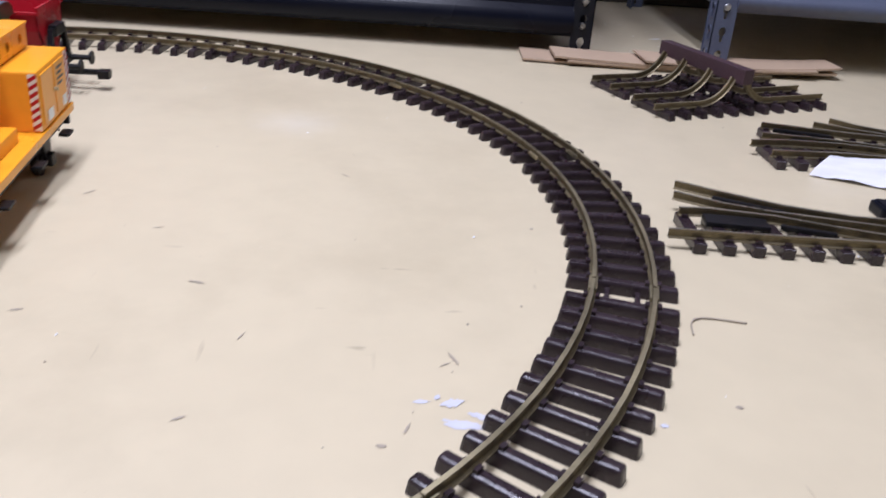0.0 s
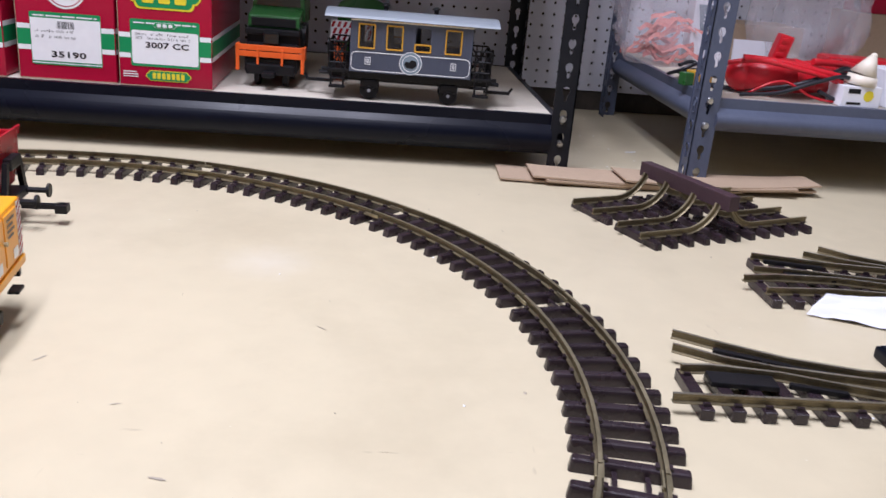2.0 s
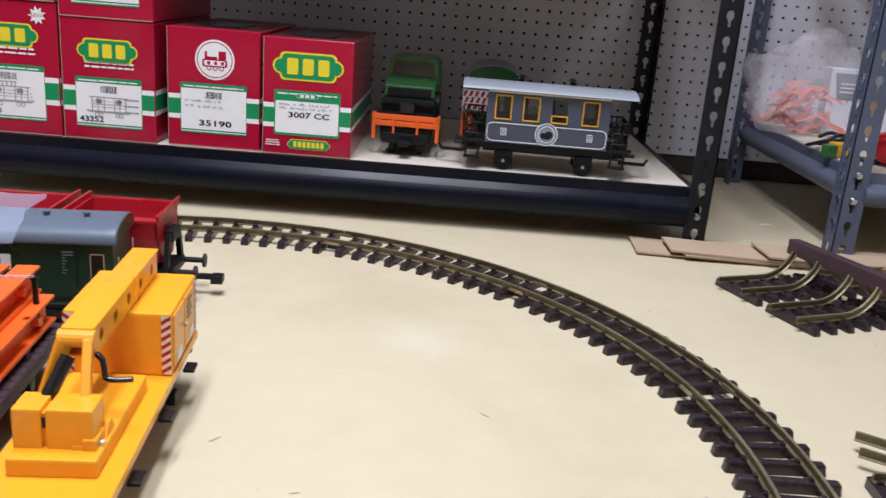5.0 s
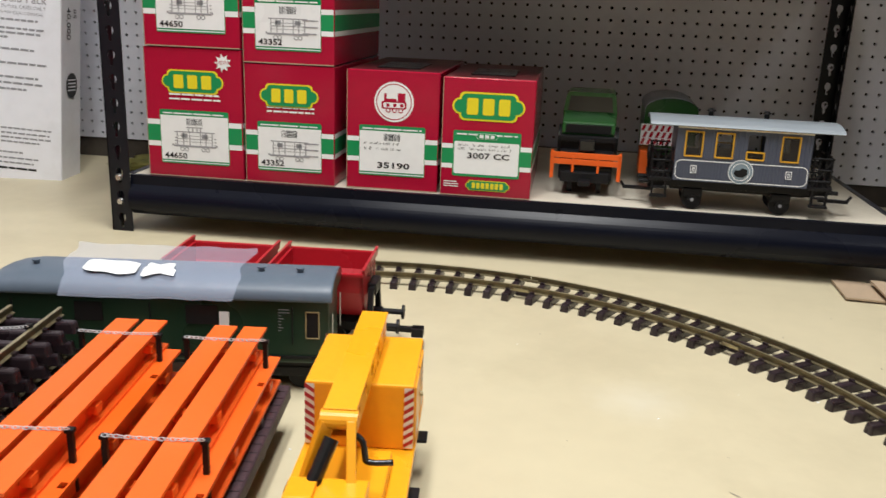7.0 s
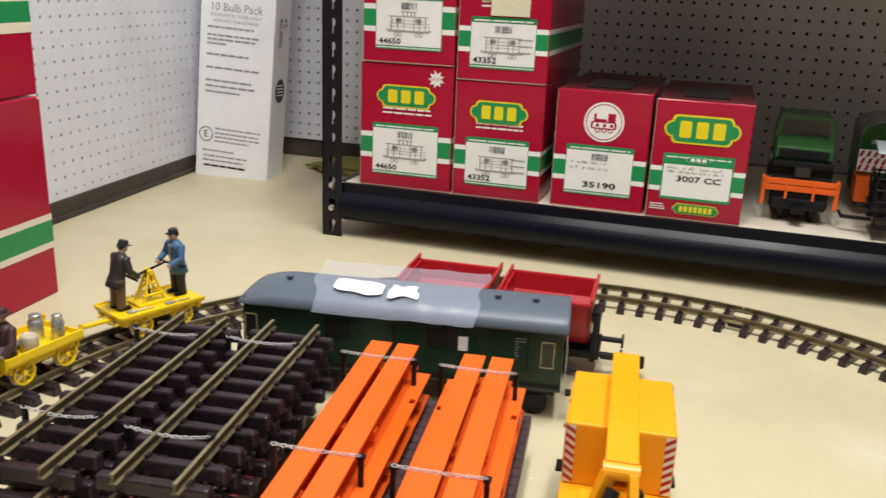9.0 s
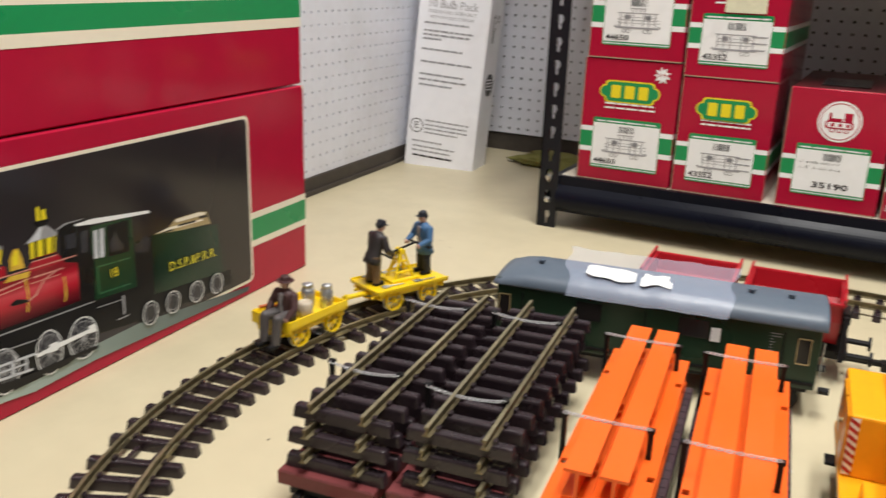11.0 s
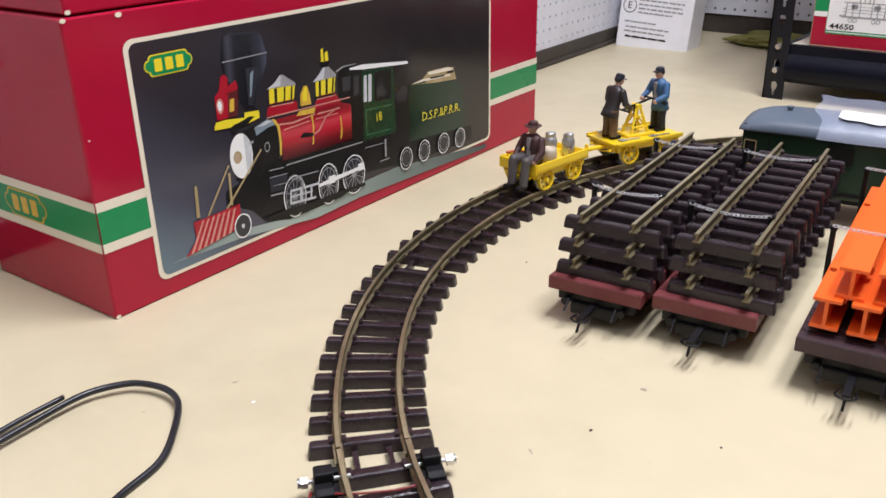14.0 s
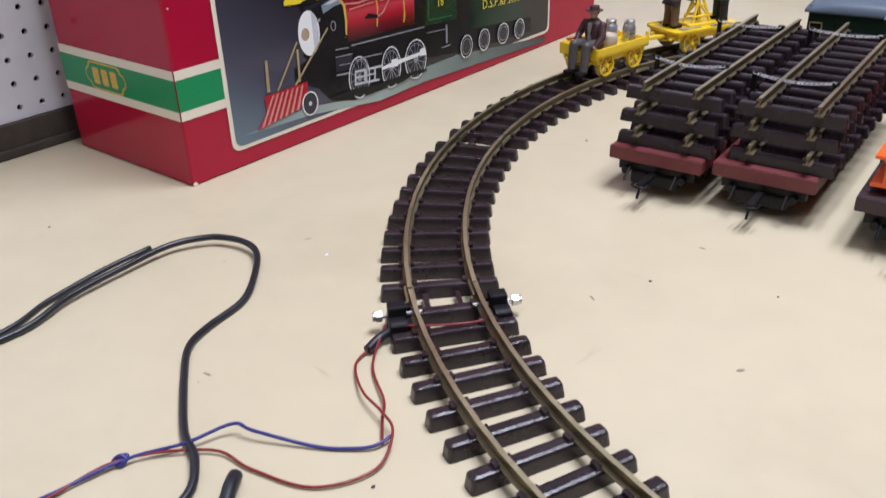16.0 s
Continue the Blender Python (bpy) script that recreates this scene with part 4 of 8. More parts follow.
        flat(bm, rect(-0.014, 0.745 * h + 0.001, -0.010, 0.745 * h + 0.013), y - 0.0008, 1)
        flat(bm, rect(-0.014, 0.745 * h + 0.001, 0.006, 0.745 * h + 0.005), y - 0.0010, 1)
        for q in (-0.010, 0.000, 0.010):
            annulus(bm, q + 0.003, 0.745 * h - 0.013, 0.004, 0.004, 0.0015, y - 0.0008, 1, 12)
        part("round_emblem", bm, ["print_white", "carton_red"], ob, "white round emblem with red engine shape")
    if style == "plain":
        writing(ob, "number", number, 0.0125, 0.003, y - 0.0011, mid - 0.003, "print_ink", 1.45)
        scrawl(ob, "handwriting", -lw * 0.85, lw * 0.7, [mid + 0.012, mid + 0.006], 0.0013, y - 0.0011, "print_ink", seed + 7, words=5)
        plaque(ob, "small_plaque", 0, l1 - 0.008, 0.036, 0.008, y - 0.0008, lettered=3, ink="print_white")
        plaque(ob, "brand_plaque", 0, 0.765 * h, w * 0.72, 0.040, y - 0.0005)
        plaque(ob, "maker_plaque", 0.004, 0.095 * h, w * 0.50, 0.015, y - 0.0005, lettered=7)
        bars(ob, "small_print", -w * 0.46, -w * 0.30, [0.115 * h, 0.095 * h, 0.075 * h], 0.0016, y - 0.0005, "print_white", seed + 9, words=2)
    return ob


ZS = 0.096
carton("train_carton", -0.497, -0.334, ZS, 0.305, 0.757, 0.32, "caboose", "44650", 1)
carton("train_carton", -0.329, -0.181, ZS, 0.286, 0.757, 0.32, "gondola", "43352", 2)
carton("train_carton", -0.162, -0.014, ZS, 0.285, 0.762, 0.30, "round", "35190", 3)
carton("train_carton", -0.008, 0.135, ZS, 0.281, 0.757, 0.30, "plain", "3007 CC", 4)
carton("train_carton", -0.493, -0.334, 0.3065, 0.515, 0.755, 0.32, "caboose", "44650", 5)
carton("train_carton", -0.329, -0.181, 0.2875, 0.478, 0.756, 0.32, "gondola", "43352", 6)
note = B()
box(note, -0.245, 0.7535, 0.415, 0.062, 0.0008, 0.05)
tagged(part("paper_note", note, "tag"), "cream paper note stuck on the carton", "note")
# the grip tops of two cartons
for x in (-0.088, 0.064):
    bm = B()
    box(bm, 0, 0, 0.001, 0.07, 0.12, 0.002, 0.0006)
    lid = part("carton_grip_flap", bm, "black_gloss")
    lid.matrix_world = pose(x, 0.86, 0.2855 if x < 0 else 0.2815)
    tagged(lid, "glossy black flap on top of a carton", "flap", "carton flaps")

# ---- rolling stock ----
def spoked_wheel(parent, x, y, z, r, across, material, name="wheel", spokes=8):
    """A wheel whose axle lies along x: tyre, rim, spokes and hub."""
    w = new(name)
    w.parent = parent
    w.matrix_basis = pose(x, y, z)
    bm = B()
    n = 28
    prof = [(0.0, r), (0.0045, r), (0.0045, r * 0.86), (0.0, r * 0.86)]
    ringv = [[bm.verts.new((across * a, q * math.cos(2 * math.pi * k / n), q * math.sin(2 * math.pi * k / n))) for a, q in prof] for k in range(n)]
    for k in range(n):
        for j in range(4):
            bm.faces.new((ringv[k][j], ringv[k][(j + 1) % 4], ringv[(k + 1) % n][(j + 1) % 4], ringv[(k + 1) % n][j]))
    rod(bm, (-0.0005 * across, 0, 0), (0.006 * across, 0, 0), r * 0.2, 12)
    for k in range(spokes):
        a = 2 * math.pi * k / spokes
        rod(bm, (0.002 * across, 0, 0), (0.002 * across, r * 0.88 * math.cos(a), r * 0.88 * math.sin(a)), r * 0.075, 6)
    part("rim", bm, material, w)
    bm = B()
    rod(bm, (-0.0025 * across, 0, 0), (-0.0003 * across, 0, 0), r * 1.09, 28)
    part("tyre", bm, "silver" if material == "yellow" else "black", w, "metal flange")
    return w


def solid_wheel(parent, x, y, z, r=0.0155):
    bm = B()
    rod(bm, (x - 0.003, y, z), (x + 0.003, y, z), r, 24)
    rod(bm, (x - 0.0045, y, z), (x + 0.0045, y, z), r * 0.4, 12)
    return part("wheel", bm, "black", parent)


def coupler(parent, y, s, z=0.022):
    """Hook and loop at a wagon's end, s: +1 ahead, -1 behind."""
    bm = B()
    box(bm, 0, y + s * 0.014, z, 0.006, 0.03, 0.004, 0.0006)
    tube(bm, [(-0.006, y + s * 0.020, z), (-0.007, y + s * 0.030, z + 0.001), (0, y + s * 0.034, z + 0.001), (0.007, y + s * 0.030, z + 0.001), (0.006, y + s * 0.020, z)], 0.0009, 6)
    rod(bm, (0, y + s * 0.026, z), (0, y + s * 0.033, z - 0.010), 0.0012, 6)
    for q in (-0.022, 0.022):
        rod(bm, (q, y + s * 0.002, z + 0.004), (q, y + s * 0.012, z - 0.004), 0.0012, 6)
    return part("coupler", bm, "black", parent, "black hook and loop coupler")


def underframe(parent, length, width, z, wheelbase):
    bm = B()
    for s in (-1, 1):
        box(bm, s * width * 0.36, 0, z - 0.006, 0.005, length * 0.94, 0.012, 0.001)
    for s in (-1, 1):
        box(bm, 0, s * length * 0.47, z - 0.006, width * 0.9, 0.006, 0.012, 0.001)
        box(bm, 0, s * length * 0.45, z - 0.016, width * 0.56, 0.026, 0.012, 0.002)
        for q in (-1, 1):
            rod(bm, (q * width * 0.33, s * length * 0.47, z - 0.010), (q * width * 0.33, s * length * 0.505, z - 0.010), 0.0035, 10)
    for sy in (-1, 1):
        for sx in (-1, 1):
            prism(bm, [(-0.012, z - 0.008), (0.012, z - 0.008), (0.006, 0.012), (-0.006, 0.012)], 0.004, pose(sx * width * 0.36 - 0.002, sy * wheelbase / 2, 0, 0, 0, -90))
            box(bm, sx * width * 0.39, sy * wheelbase / 2, 0.0165, 0.008, 0.012, 0.012, 0.0015)
    part("underframe", bm, "black", parent, "black moulded underframe")
    for sy in (-1, 1):
        for sx in (-1, 1):
            solid_wheel(parent, sx * 0.0235, sy * wheelbase / 2, 0.0155)
        bm = B()
        rod(bm, (-0.03, sy * wheelbase / 2, 0.0155), (0.03, sy * wheelbase / 2, 0.0155), 0.002, 8)
        part("axle", bm, "black", parent)
    for s in (-1, 1):
        coupler(parent, s * length / 2, s)


def flat_wagon(label, at, deck, posts, length=0.305, width=0.087, top=0.043):
    ob = thing("flat_wagon", label, "flat wagon", "flat wagons", at)
    bm = B()
    box(bm, 0, 0, top - 0.006, width, length, 0.012, 0.0008)
    floor_part = part("deck", bm, deck, ob, "planked deck")
    bm = B()
    box(bm, 0, 0, top + 0.0003, width - 0.002, length / 22 - 0.0016, 0.0012, 0.0003, seg=1)
    plank = part("plank", bm, deck, floor_part)
    for k in range(22):
        one = plank if k == 0 else new("plank", plank.data)
        one.parent = floor_part
        one.location.y = (k + 0.5) * length / 22 - length / 2
    underframe(ob, length, width * 0.92, top - 0.011, 0.16)
    for x in posts[:2]:
        for y in posts[2:4]:
            high = posts[4]
            bm = B()
            box(bm, x, y, (top - 0.002 + high) / 2, 0.0042, 0.0042, high - top + 0.002, 0.0006)
            box(bm, x, y, top - 0.004, 0.006, 0.008, 0.010, 0.0008)
            box(bm, x, y, high - 0.0015, 0.0062, 0.0058, 0.003, 0.0006)
            part("stake", bm, "black", ob, "black stake post")
    return ob


def chain(parent_at, p, q, sag):
    """A fine bright chain between two stakes; every second link turned."""
    bm = B()
    a, b = Vector(p), Vector(q)
    n = int((b - a).length / 0.0037)
    for k in range(n):
        u = (k + 0.5) / n
        c = a.lerp(b, u) + Vector((0, 0, -4 * sag * u * (1 - u)))
        d = (b - a) / n + Vector((0, 0, -4 * sag * (1 - 2 * u) / n))
        m = Matrix.Translation(c) @ d.to_track_quat("X", "Z").to_matrix().to_4x4() @ pose(0, 0, 0, 90 * (k % 2) + 25)
        ring = []
        for i in range(8):
            t = 2 * math.pi * i / 8
            ring.append([bm.verts.new(m @ Vector(((0.0026 + 0.0005 * ca) * math.cos(t), (0.0014 + 0.0005 * ca) * math.sin(t), 0.0005 * sa))) for ca, sa in ((1, 0), (0, 1), (-1, 0), (0, -1))])
        for i in range(8):
            for j in range(4):
                bm.faces.new((ring[i][j], ring[i][(j + 1) % 4], ring[(i + 1) % 8][(j + 1) % 4], ring[(i + 1) % 8][j]))
    ob = part("chain", bm, "chrome")
    ob.matrix_world = parent_at
    return tagged(ob, "fine bright metal chain slung between stake posts", "chain", "load chains")


YAW = 6.6
# two wagons loaded with lengths of straight track
for cx, cy, seed, shift, posts in ((-0.3795, -0.046, 1, -0.004, (-0.045, 0.021, -0.062, 0.108, 0.105)), (-0.2835, -0.026, 2, -0.008, (-0.047, 0.022, -0.079, 0.102, 0.106))):
    at = pose(cx, cy, 0, 0, 0, YAW)
    flat_wagon("flat wagon with oxide red deck and black stakes, loaded with track", at @ pose(shift, 0, 0), "flat_red", [posts[0] - shift, posts[1] - shift] + list(posts[2:]))
    rnd = random.Random(seed)
    for k in range(3):
        load = thing("straight_track", "straight length of track stacked on a wagon", "railway track", "stacked track lengths", at @ pose(rnd.uniform(-0.003, 0.002) + 0.001, rnd.uniform(-0.003, 0.003) - 0.004 + 0.006 * k, 0.0442 + 0.0195 * k, 0, 0, rnd.uniform(-0.7, 0.7)))
        straight_track(load, 0.300, Matrix(), 11)
    for y, sag in ((posts[2], 0.004), (posts[3], 0.003)):
        chain(at, (posts[0], y - 0.003, posts[4] - 0.001), (posts[1], y - 0.003, posts[4] - 0.001), sag)


# two wagons loaded with orange girders
def girder(at, slots):
    ob = thing("girder", "bright orange plastic I-beam girder with small stub lugs", "girder", "girders on wagons", at)
    y0, y1 = -0.131, 0.157
    section = [(-0.0102, 0), (0.0102, 0), (0.0102, 0.0024), (0.0014, 0.0028), (0.0014, 0.0222), (0.0036, 0.0223), (0.0090, 0.0225), (0.0102, 0.0226), (0.0102, 0.025), (0.0090, 0.025), (0.0036, 0.025), (-0.0036, 0.025), (-0.0090, 0.025), (-0.0102, 0.025), (-0.0102, 0.0226), (-0.0090, 0.0225), (-0.0036, 0.0223), (-0.0014, 0.0222), (-0.0014, 0.0028), (-0.0102, 0.0024)]
    stations = sorted([y0, y1] + [c + q for c in slots for q in (-0.0037, 0.0037)])
    bm = B()
    rings = [[bm.verts.new((x, y, z)) for x, z in section] for y in stations]
    n = len(section)
    for k, (a, b) in enumerate(zip(rings, rings[1:])):
        for i in range(n):
            if k % 2 and i in (5, 9, 11, 15):
                continue
            j = (i + 1) % n
            bm.faces.new((a[i], b[i], b[j], a[j]))
        if k % 2:
            for q, p in ((5, 10), (6, 9), (16, 11), (15, 12)):
                bm.faces.new((a[q], b[q], b[p], a[p]))
            for r in (a, b):
                bm.faces.new((r[5], r[6], r[9], r[10]))
                bm.faces.new((r[15], r[16], r[11], r[12]))
    bm.faces.new(rings[0])
    bm.faces.new(rings[-1])
    bmesh.ops.recalc_face_normals(bm, faces=bm.faces[:])
    part("girder_body", bm, "orange", ob)
    for y in (-0.095, 0.005, 0.120):
        bm = B()
        box(bm, 0.0062, y, 0.013, 0.008, 0.010, 0.007, 0.0006)
        part("lug", bm, "orange", ob)
    return ob


DECK, LOAD = 0.0455, 0.0540
for cx, cy, shift, lie, posts in ((-0.1735, -0.032, 0.004, 0.004, (-0.0375, 0.0310, -0.0585, 0.1150, 0.105)), (-0.0725, -0.026, -0.004, -0.0045, (-0.0440, 0.0250, -0.0590, 0.1170, 0.105))):
    at = pose(cx, cy, 0, 0, 0, YAW)
    wagon = flat_wagon("flat wagon with purple-brown deck and black stakes, loaded with girders", at @ pose(shift, 0, 0), "flat_brown", [posts[0] - shift, posts[1] - shift] + list(posts[2:]), top=DECK)
    for y in (-0.070, 0.070):
        bm = B()
        box(bm, 0, y, (DECK + LOAD) / 2, 0.074, 0.010, LOAD - DECK, 0.0008)
        part("bunk", bm, "flat_brown", wagon, "cross bearer under the load")
    low = high = None
    for x in (-0.0268, 0.0, 0.0268):
        m = at @ pose(x + lie, -0.015, LOAD)
        low = girder(m, (-0.073, 0.098)) if low is None else (copy_thing(low, m), low)[1]
    for x in (-0.0132, 0.0132):
        m = at @ pose(x + lie, -0.008, LOAD + 0.0252)
        high = girder(m, ()) if high is None else (copy_thing(high, m), high)[1]
    for y in posts[2:4]:
        chain(at, (posts[0], y - 0.003, 0.1062), (posts[1], y - 0.003, 0.1062), 0.0010)


# green coach, crosswise behind the wagons
def green_coach(at):
    ob = thing("passenger_coach", "dark green model coach with blue-grey roof", "railway coach", at=at)
    L, W = 0.354, 0.088
    bm = B()
    box(bm, 0, 0, 0.0705, L - 0.008, W - 0.010, 0.075, 0.002)
    part("body", bm, "green_coach", ob, "dark green coach body")
    bm = B()
    prof = [(-W / 2, 0.101)] + [(-W / 2 * math.cos(math.pi * k / 12), 0.103 + 0.0175 * math.sin(math.pi * k / 12) ** 0.75) for k in range(0, 13)] + [(W / 2, 0.101)]
    rings = []
    for x, s, drop in ((-L / 2, 0.97, 0.036), (-L / 2 + 0.008, 0.99, 0.022), (-L / 2 + 0.022, 1, 0.008), (-L / 2 + 0.040, 1, 0), (L / 2 - 0.010, 1, 0), (L / 2 - 0.002, 1, 0.0), (L / 2, 0.985, 0.002)):
        rings.append([bm.verts.new((x, y * s, 0.101 + (z - 0.101) * (1 - drop * 20))) for y, z in prof])
    for q, t in zip(rings, rings[1:]):
        for k in range(len(prof)):
            bm.faces.new((q[k], q[(k + 1) % len(prof)], t[(k + 1) % len(prof)], t[k])).smooth = True
    bm.faces.new(rings[0][::-1])
    bm.faces.new(rings[-1]).material_index = 1
    roof = part("roof", bm, ["roof", "green_coach"], ob, "blue-grey domed roof")
    for s in (-1, 1):
        bm = B()
        rod(bm, (L / 2 - 0.0005, s * 0.034, 0.048), (L / 2 - 0.0005, s * 0.034, 0.086), 0.0007, 6)
        part("grab_rail", bm, "silver", ob, "thin bright grab rail")
    for x in (-0.130, -0.05, 0.10, 0.14):
        bm = B()
        rod(bm, (x, -0.006, 0.118), (x, -0.006, 0.1235), 0.003, 10)
        rod(bm, (x, -0.006, 0.1235), (x, -0.006, 0.125), 0.0042, 10)
        part("roof_vent", bm, "roof", roof)
    for s in (-1, 1):
        y = s * (W / 2 - 0.004)
        for x, w, h, frame in ((-0.163, 0.013, 0.028, True), (0.157, 0.013, 0.028, True), (-0.067, 0.028, 0.020, False), (0.046, 0.032, 0.020, False)):
            win, zc = B(), 0.0755 if frame else 0.083
            box(win, x, y - s * 0.0006, zc, w, 0.002, h, 0.0004)
            wob = part("window", win, "glass_dark", ob, "dark coach window")
            if frame:
                fr = B()
                for dx, dz, sx, sz in ((-w / 2, 0, 0.0010, h), (w / 2, 0, 0.0010, h), (0, h / 2, w, 0.0010), (0, -h / 2, w, 0.0010)):
                    box(fr, x + dx, y + s * 0.0006, zc + dz, sx, 0.0016, sz)
                part("window_frame", fr, "print_tan", wob, "thin dull gold window frame")
        bm = B()
        for x in (-0.142, 0.137, -0.005):
            rod(bm, (x, y + s * 0.002, 0.055), (x, y + s * 0.002, 0.095), 0.0008, 6)
        box(bm, 0, y, 0.040, L - 0.012, 0.002, 0.003)
        part("handrail", bm, "black", ob)
        bm = B()
        for k in range(8):
            flat(bm, rect(0.123, 0.0915 - 0.0032 * k, 0.123 + (0.011 if k < 2 else 0.0030 + 0.002 * (k % 3 == 0)), 0.0923 - 0.0032 * k), y + s * 0.0022)
        part("lettering_bars", bm, "print_grey", ob)
        bm = B()
        flat(bm, rect(0.0640, 0.072, 0.0740, 0.088), y + s * 0.0024)
        part("white_placard", bm, "print_white", ob, "small white placard")
    bm = B()
    box(bm, 0, 0, 0.030, L - 0.02, W - 0.03, 0.010, 0.001)
    for x in (-0.12, 0.12):
        box(bm, x, 0, 0.020, 0.07, W - 0.028, 0.012, 0.002)
    for s in (-1, 1):
        for x in (-0.178, 0.178):
            rod(bm, (x, s * 0.03, 0.031), (x * 1.06, s * 0.03, 0.031), 0.004, 10)
    part("underframe", bm, "black", ob)
    for x in (-0.145, -0.095, 0.095, 0.145):
        for y in (-0.0235, 0.0235):
            bm = B()
            rod(bm, (x, y - 0.003, 0.0155), (x, y + 0.003, 0.0155), 0.0155, 22)
            part("wheel", bm, "black", ob)
    return ob


COACH_AT = pose(-0.2146, 0.225, 0, 0, 0, 8.6)
green_coach(COACH_AT)
# clear film taped on its roof with blank white labels
bm = B()
nx, ny = 26, 10
grid = []
for i in range(nx + 1):
    row = []
    for j in range(ny + 1):
        u, v = i / nx, j / ny
        y = -0.0490 + 0.0905 * v
        lift = 0.0175 * max(0.0, 1 - (y / 0.044) ** 2) ** 0.375
        x = -0.100 + (0.172 + 0.020 * v) * u + 0.014 * (0.5 - v) + 0.004 * math.sin(9 * v)
        z = 0.1030 - 0.9 * max(0.0, -0.0445 - y) + max(lift, 0.0125 if v > 0.5 else 0) + 0.0042 * abs(noise.noise((x * 38, y * 38, 3))) + 0.0018
        if v > 0.55:
            z += 0.030 * (v - 0.55) ** 1.2
        row.append(bm.verts.new((x, y, z)))
    grid.append(row)
for i in range(nx):
    for j in range(ny):
        bm.faces.new((grid[i][j], grid[i + 1][j], grid[i + 1][j + 1], grid[i][j + 1])).smooth = True
film = part("plastic_film", bm, "film")
film.matrix_world = COACH_AT
film.visible_shadow = False
tagged(film, "crinkled clear plastic film lying over the coach roof", "plastic film")
for strokes in ([((-0.076, -0.015), (-0.021, -0.021), 0.0140)], [((-0.015, -0.027), (0.014, -0.015), 0.0105), ((-0.013, -0.014), (0.018, -0.029), 0.0075)]):
    bm = B()
    for low, (a, b, wide) in enumerate(strokes):
        rows = []
        for i in range(13):
            u = i / 12
            x, y = a[0] + (b[0] - a[0]) * u, a[1] + (b[1] - a[1]) * u
            w = wide * (0.72 + 0.28 * math.sin(math.pi * u) ** 0.5) * (1 + 0.08 * math.sin(11 * u + low))
            rows.append([bm.verts.new((x, y + w * v, 0.1030 + 0.0175 * max(0.0, 1 - ((y + w * v) / 0.044) ** 2) ** 0.375 + 0.0052 + 0.0003 * low)) for v in (-1, -0.33, 0.33, 1)])
        for p, q in zip(rows, rows[1:]):
            for v in range(3):
                bm.faces.new((p[v], q[v], q[v + 1], p[v + 1])).smooth = True
    lab = part("white_tape_label", bm, "print_white")
    lab.matrix_world = COACH_AT
    tagged(lab, "blank white paper label under the clear film", "label", "tape labels")


# red hopper wagon behind the coach
hop = thing("hopper_wagon", "crimson twin hopper wagon with black frame", "hopper wagon", at=pose(-0.140, 0.345, 0, 0, 0, 3.5))
for cx in (-0.060, 0.060):
    bm = B()
    prof = [(-0.046, 0.100), (-0.044, 0.078), (-0.022, 0.044), (0.022, 0.044), (0.044, 0.078), (0.046, 0.100), (0.043, 0.100), (0.041, 0.079), (0.020, 0.048), (-0.020, 0.048), (-0.041, 0.079), (-0.043, 0.100)]
    prism(bm, [(y, z) for y, z in prof], 0.104, pose(cx + 0.052, 0, 0, 0, 0, 90))
    for s in (-1, 1):
        prism(bm, [(-0.046, 0.100), (-0.044, 0.078), (-0.022, 0.044), (0.022, 0.044), (0.044, 0.078), (0.046, 0.100)], 0.003, pose(cx + s * 0.0505 + 0.0015, 0, 0, 0, 0, 90))
        prism(bm, [(-0.050, 0.107), (-0.044, 0.098), (0.044, 0.098), (0.050, 0.107)], 0.003, pose(cx + s * 0.0530 + 0.0015, 0, 0, 0, 0, 90))
    for s in (-1, 1):
        box(bm, cx, s * 0.0465, 0.099, 0.106, 0.004, 0.004, 0.0006)
    part("hopper", bm, "red", hop, "crimson sloped hopper tub")
bm = B()
for x in (-0.118, 0.0, 0.118):
    for s in (-1, 1):
        prism(bm, [(s * 0.040, 0.030), (s * 0.030, 0.030), (s * 0.016, 0.078), (s * 0.024, 0.078)], 0.006, pose(x + 0.003, 0, 0, 0, 0, 90))
    box(bm, x, 0, 0.074, 0.010, 0.034, 0.014, 0.002)
box(bm, 0, 0, 0.033, 0.25, 0.058, 0.010, 0.001)
for s in (-1, 1):
    for q in (-1, 1):
        rod(bm, (s * 0.124, q * 0.024, 0.034), (s * 0.150, q * 0.024, 0.034), 0.0035, 10)
        rod(bm, (s * 0.148, q * 0.024, 0.034), (s * 0.151, q * 0.024, 0.034), 0.0085, 16)
    box(bm, s * 0.150, 0, 0.022, 0.050, 0.008, 0.006, 0.001)
    box(bm, s * 0.170, 0, 0.020, 0.014, 0.016, 0.010, 0.001)
part("frame", bm, "black", hop, "black frame with round buffers")
for x in (-0.075, 0.075):
    for y in (-0.0235, 0.0235):
        bm = B()
        rod(bm, (x, y - 0.003, 0.0155), (x, y + 0.003, 0.0155), 0.0155, 22)
        part("wheel", bm, "black", hop)


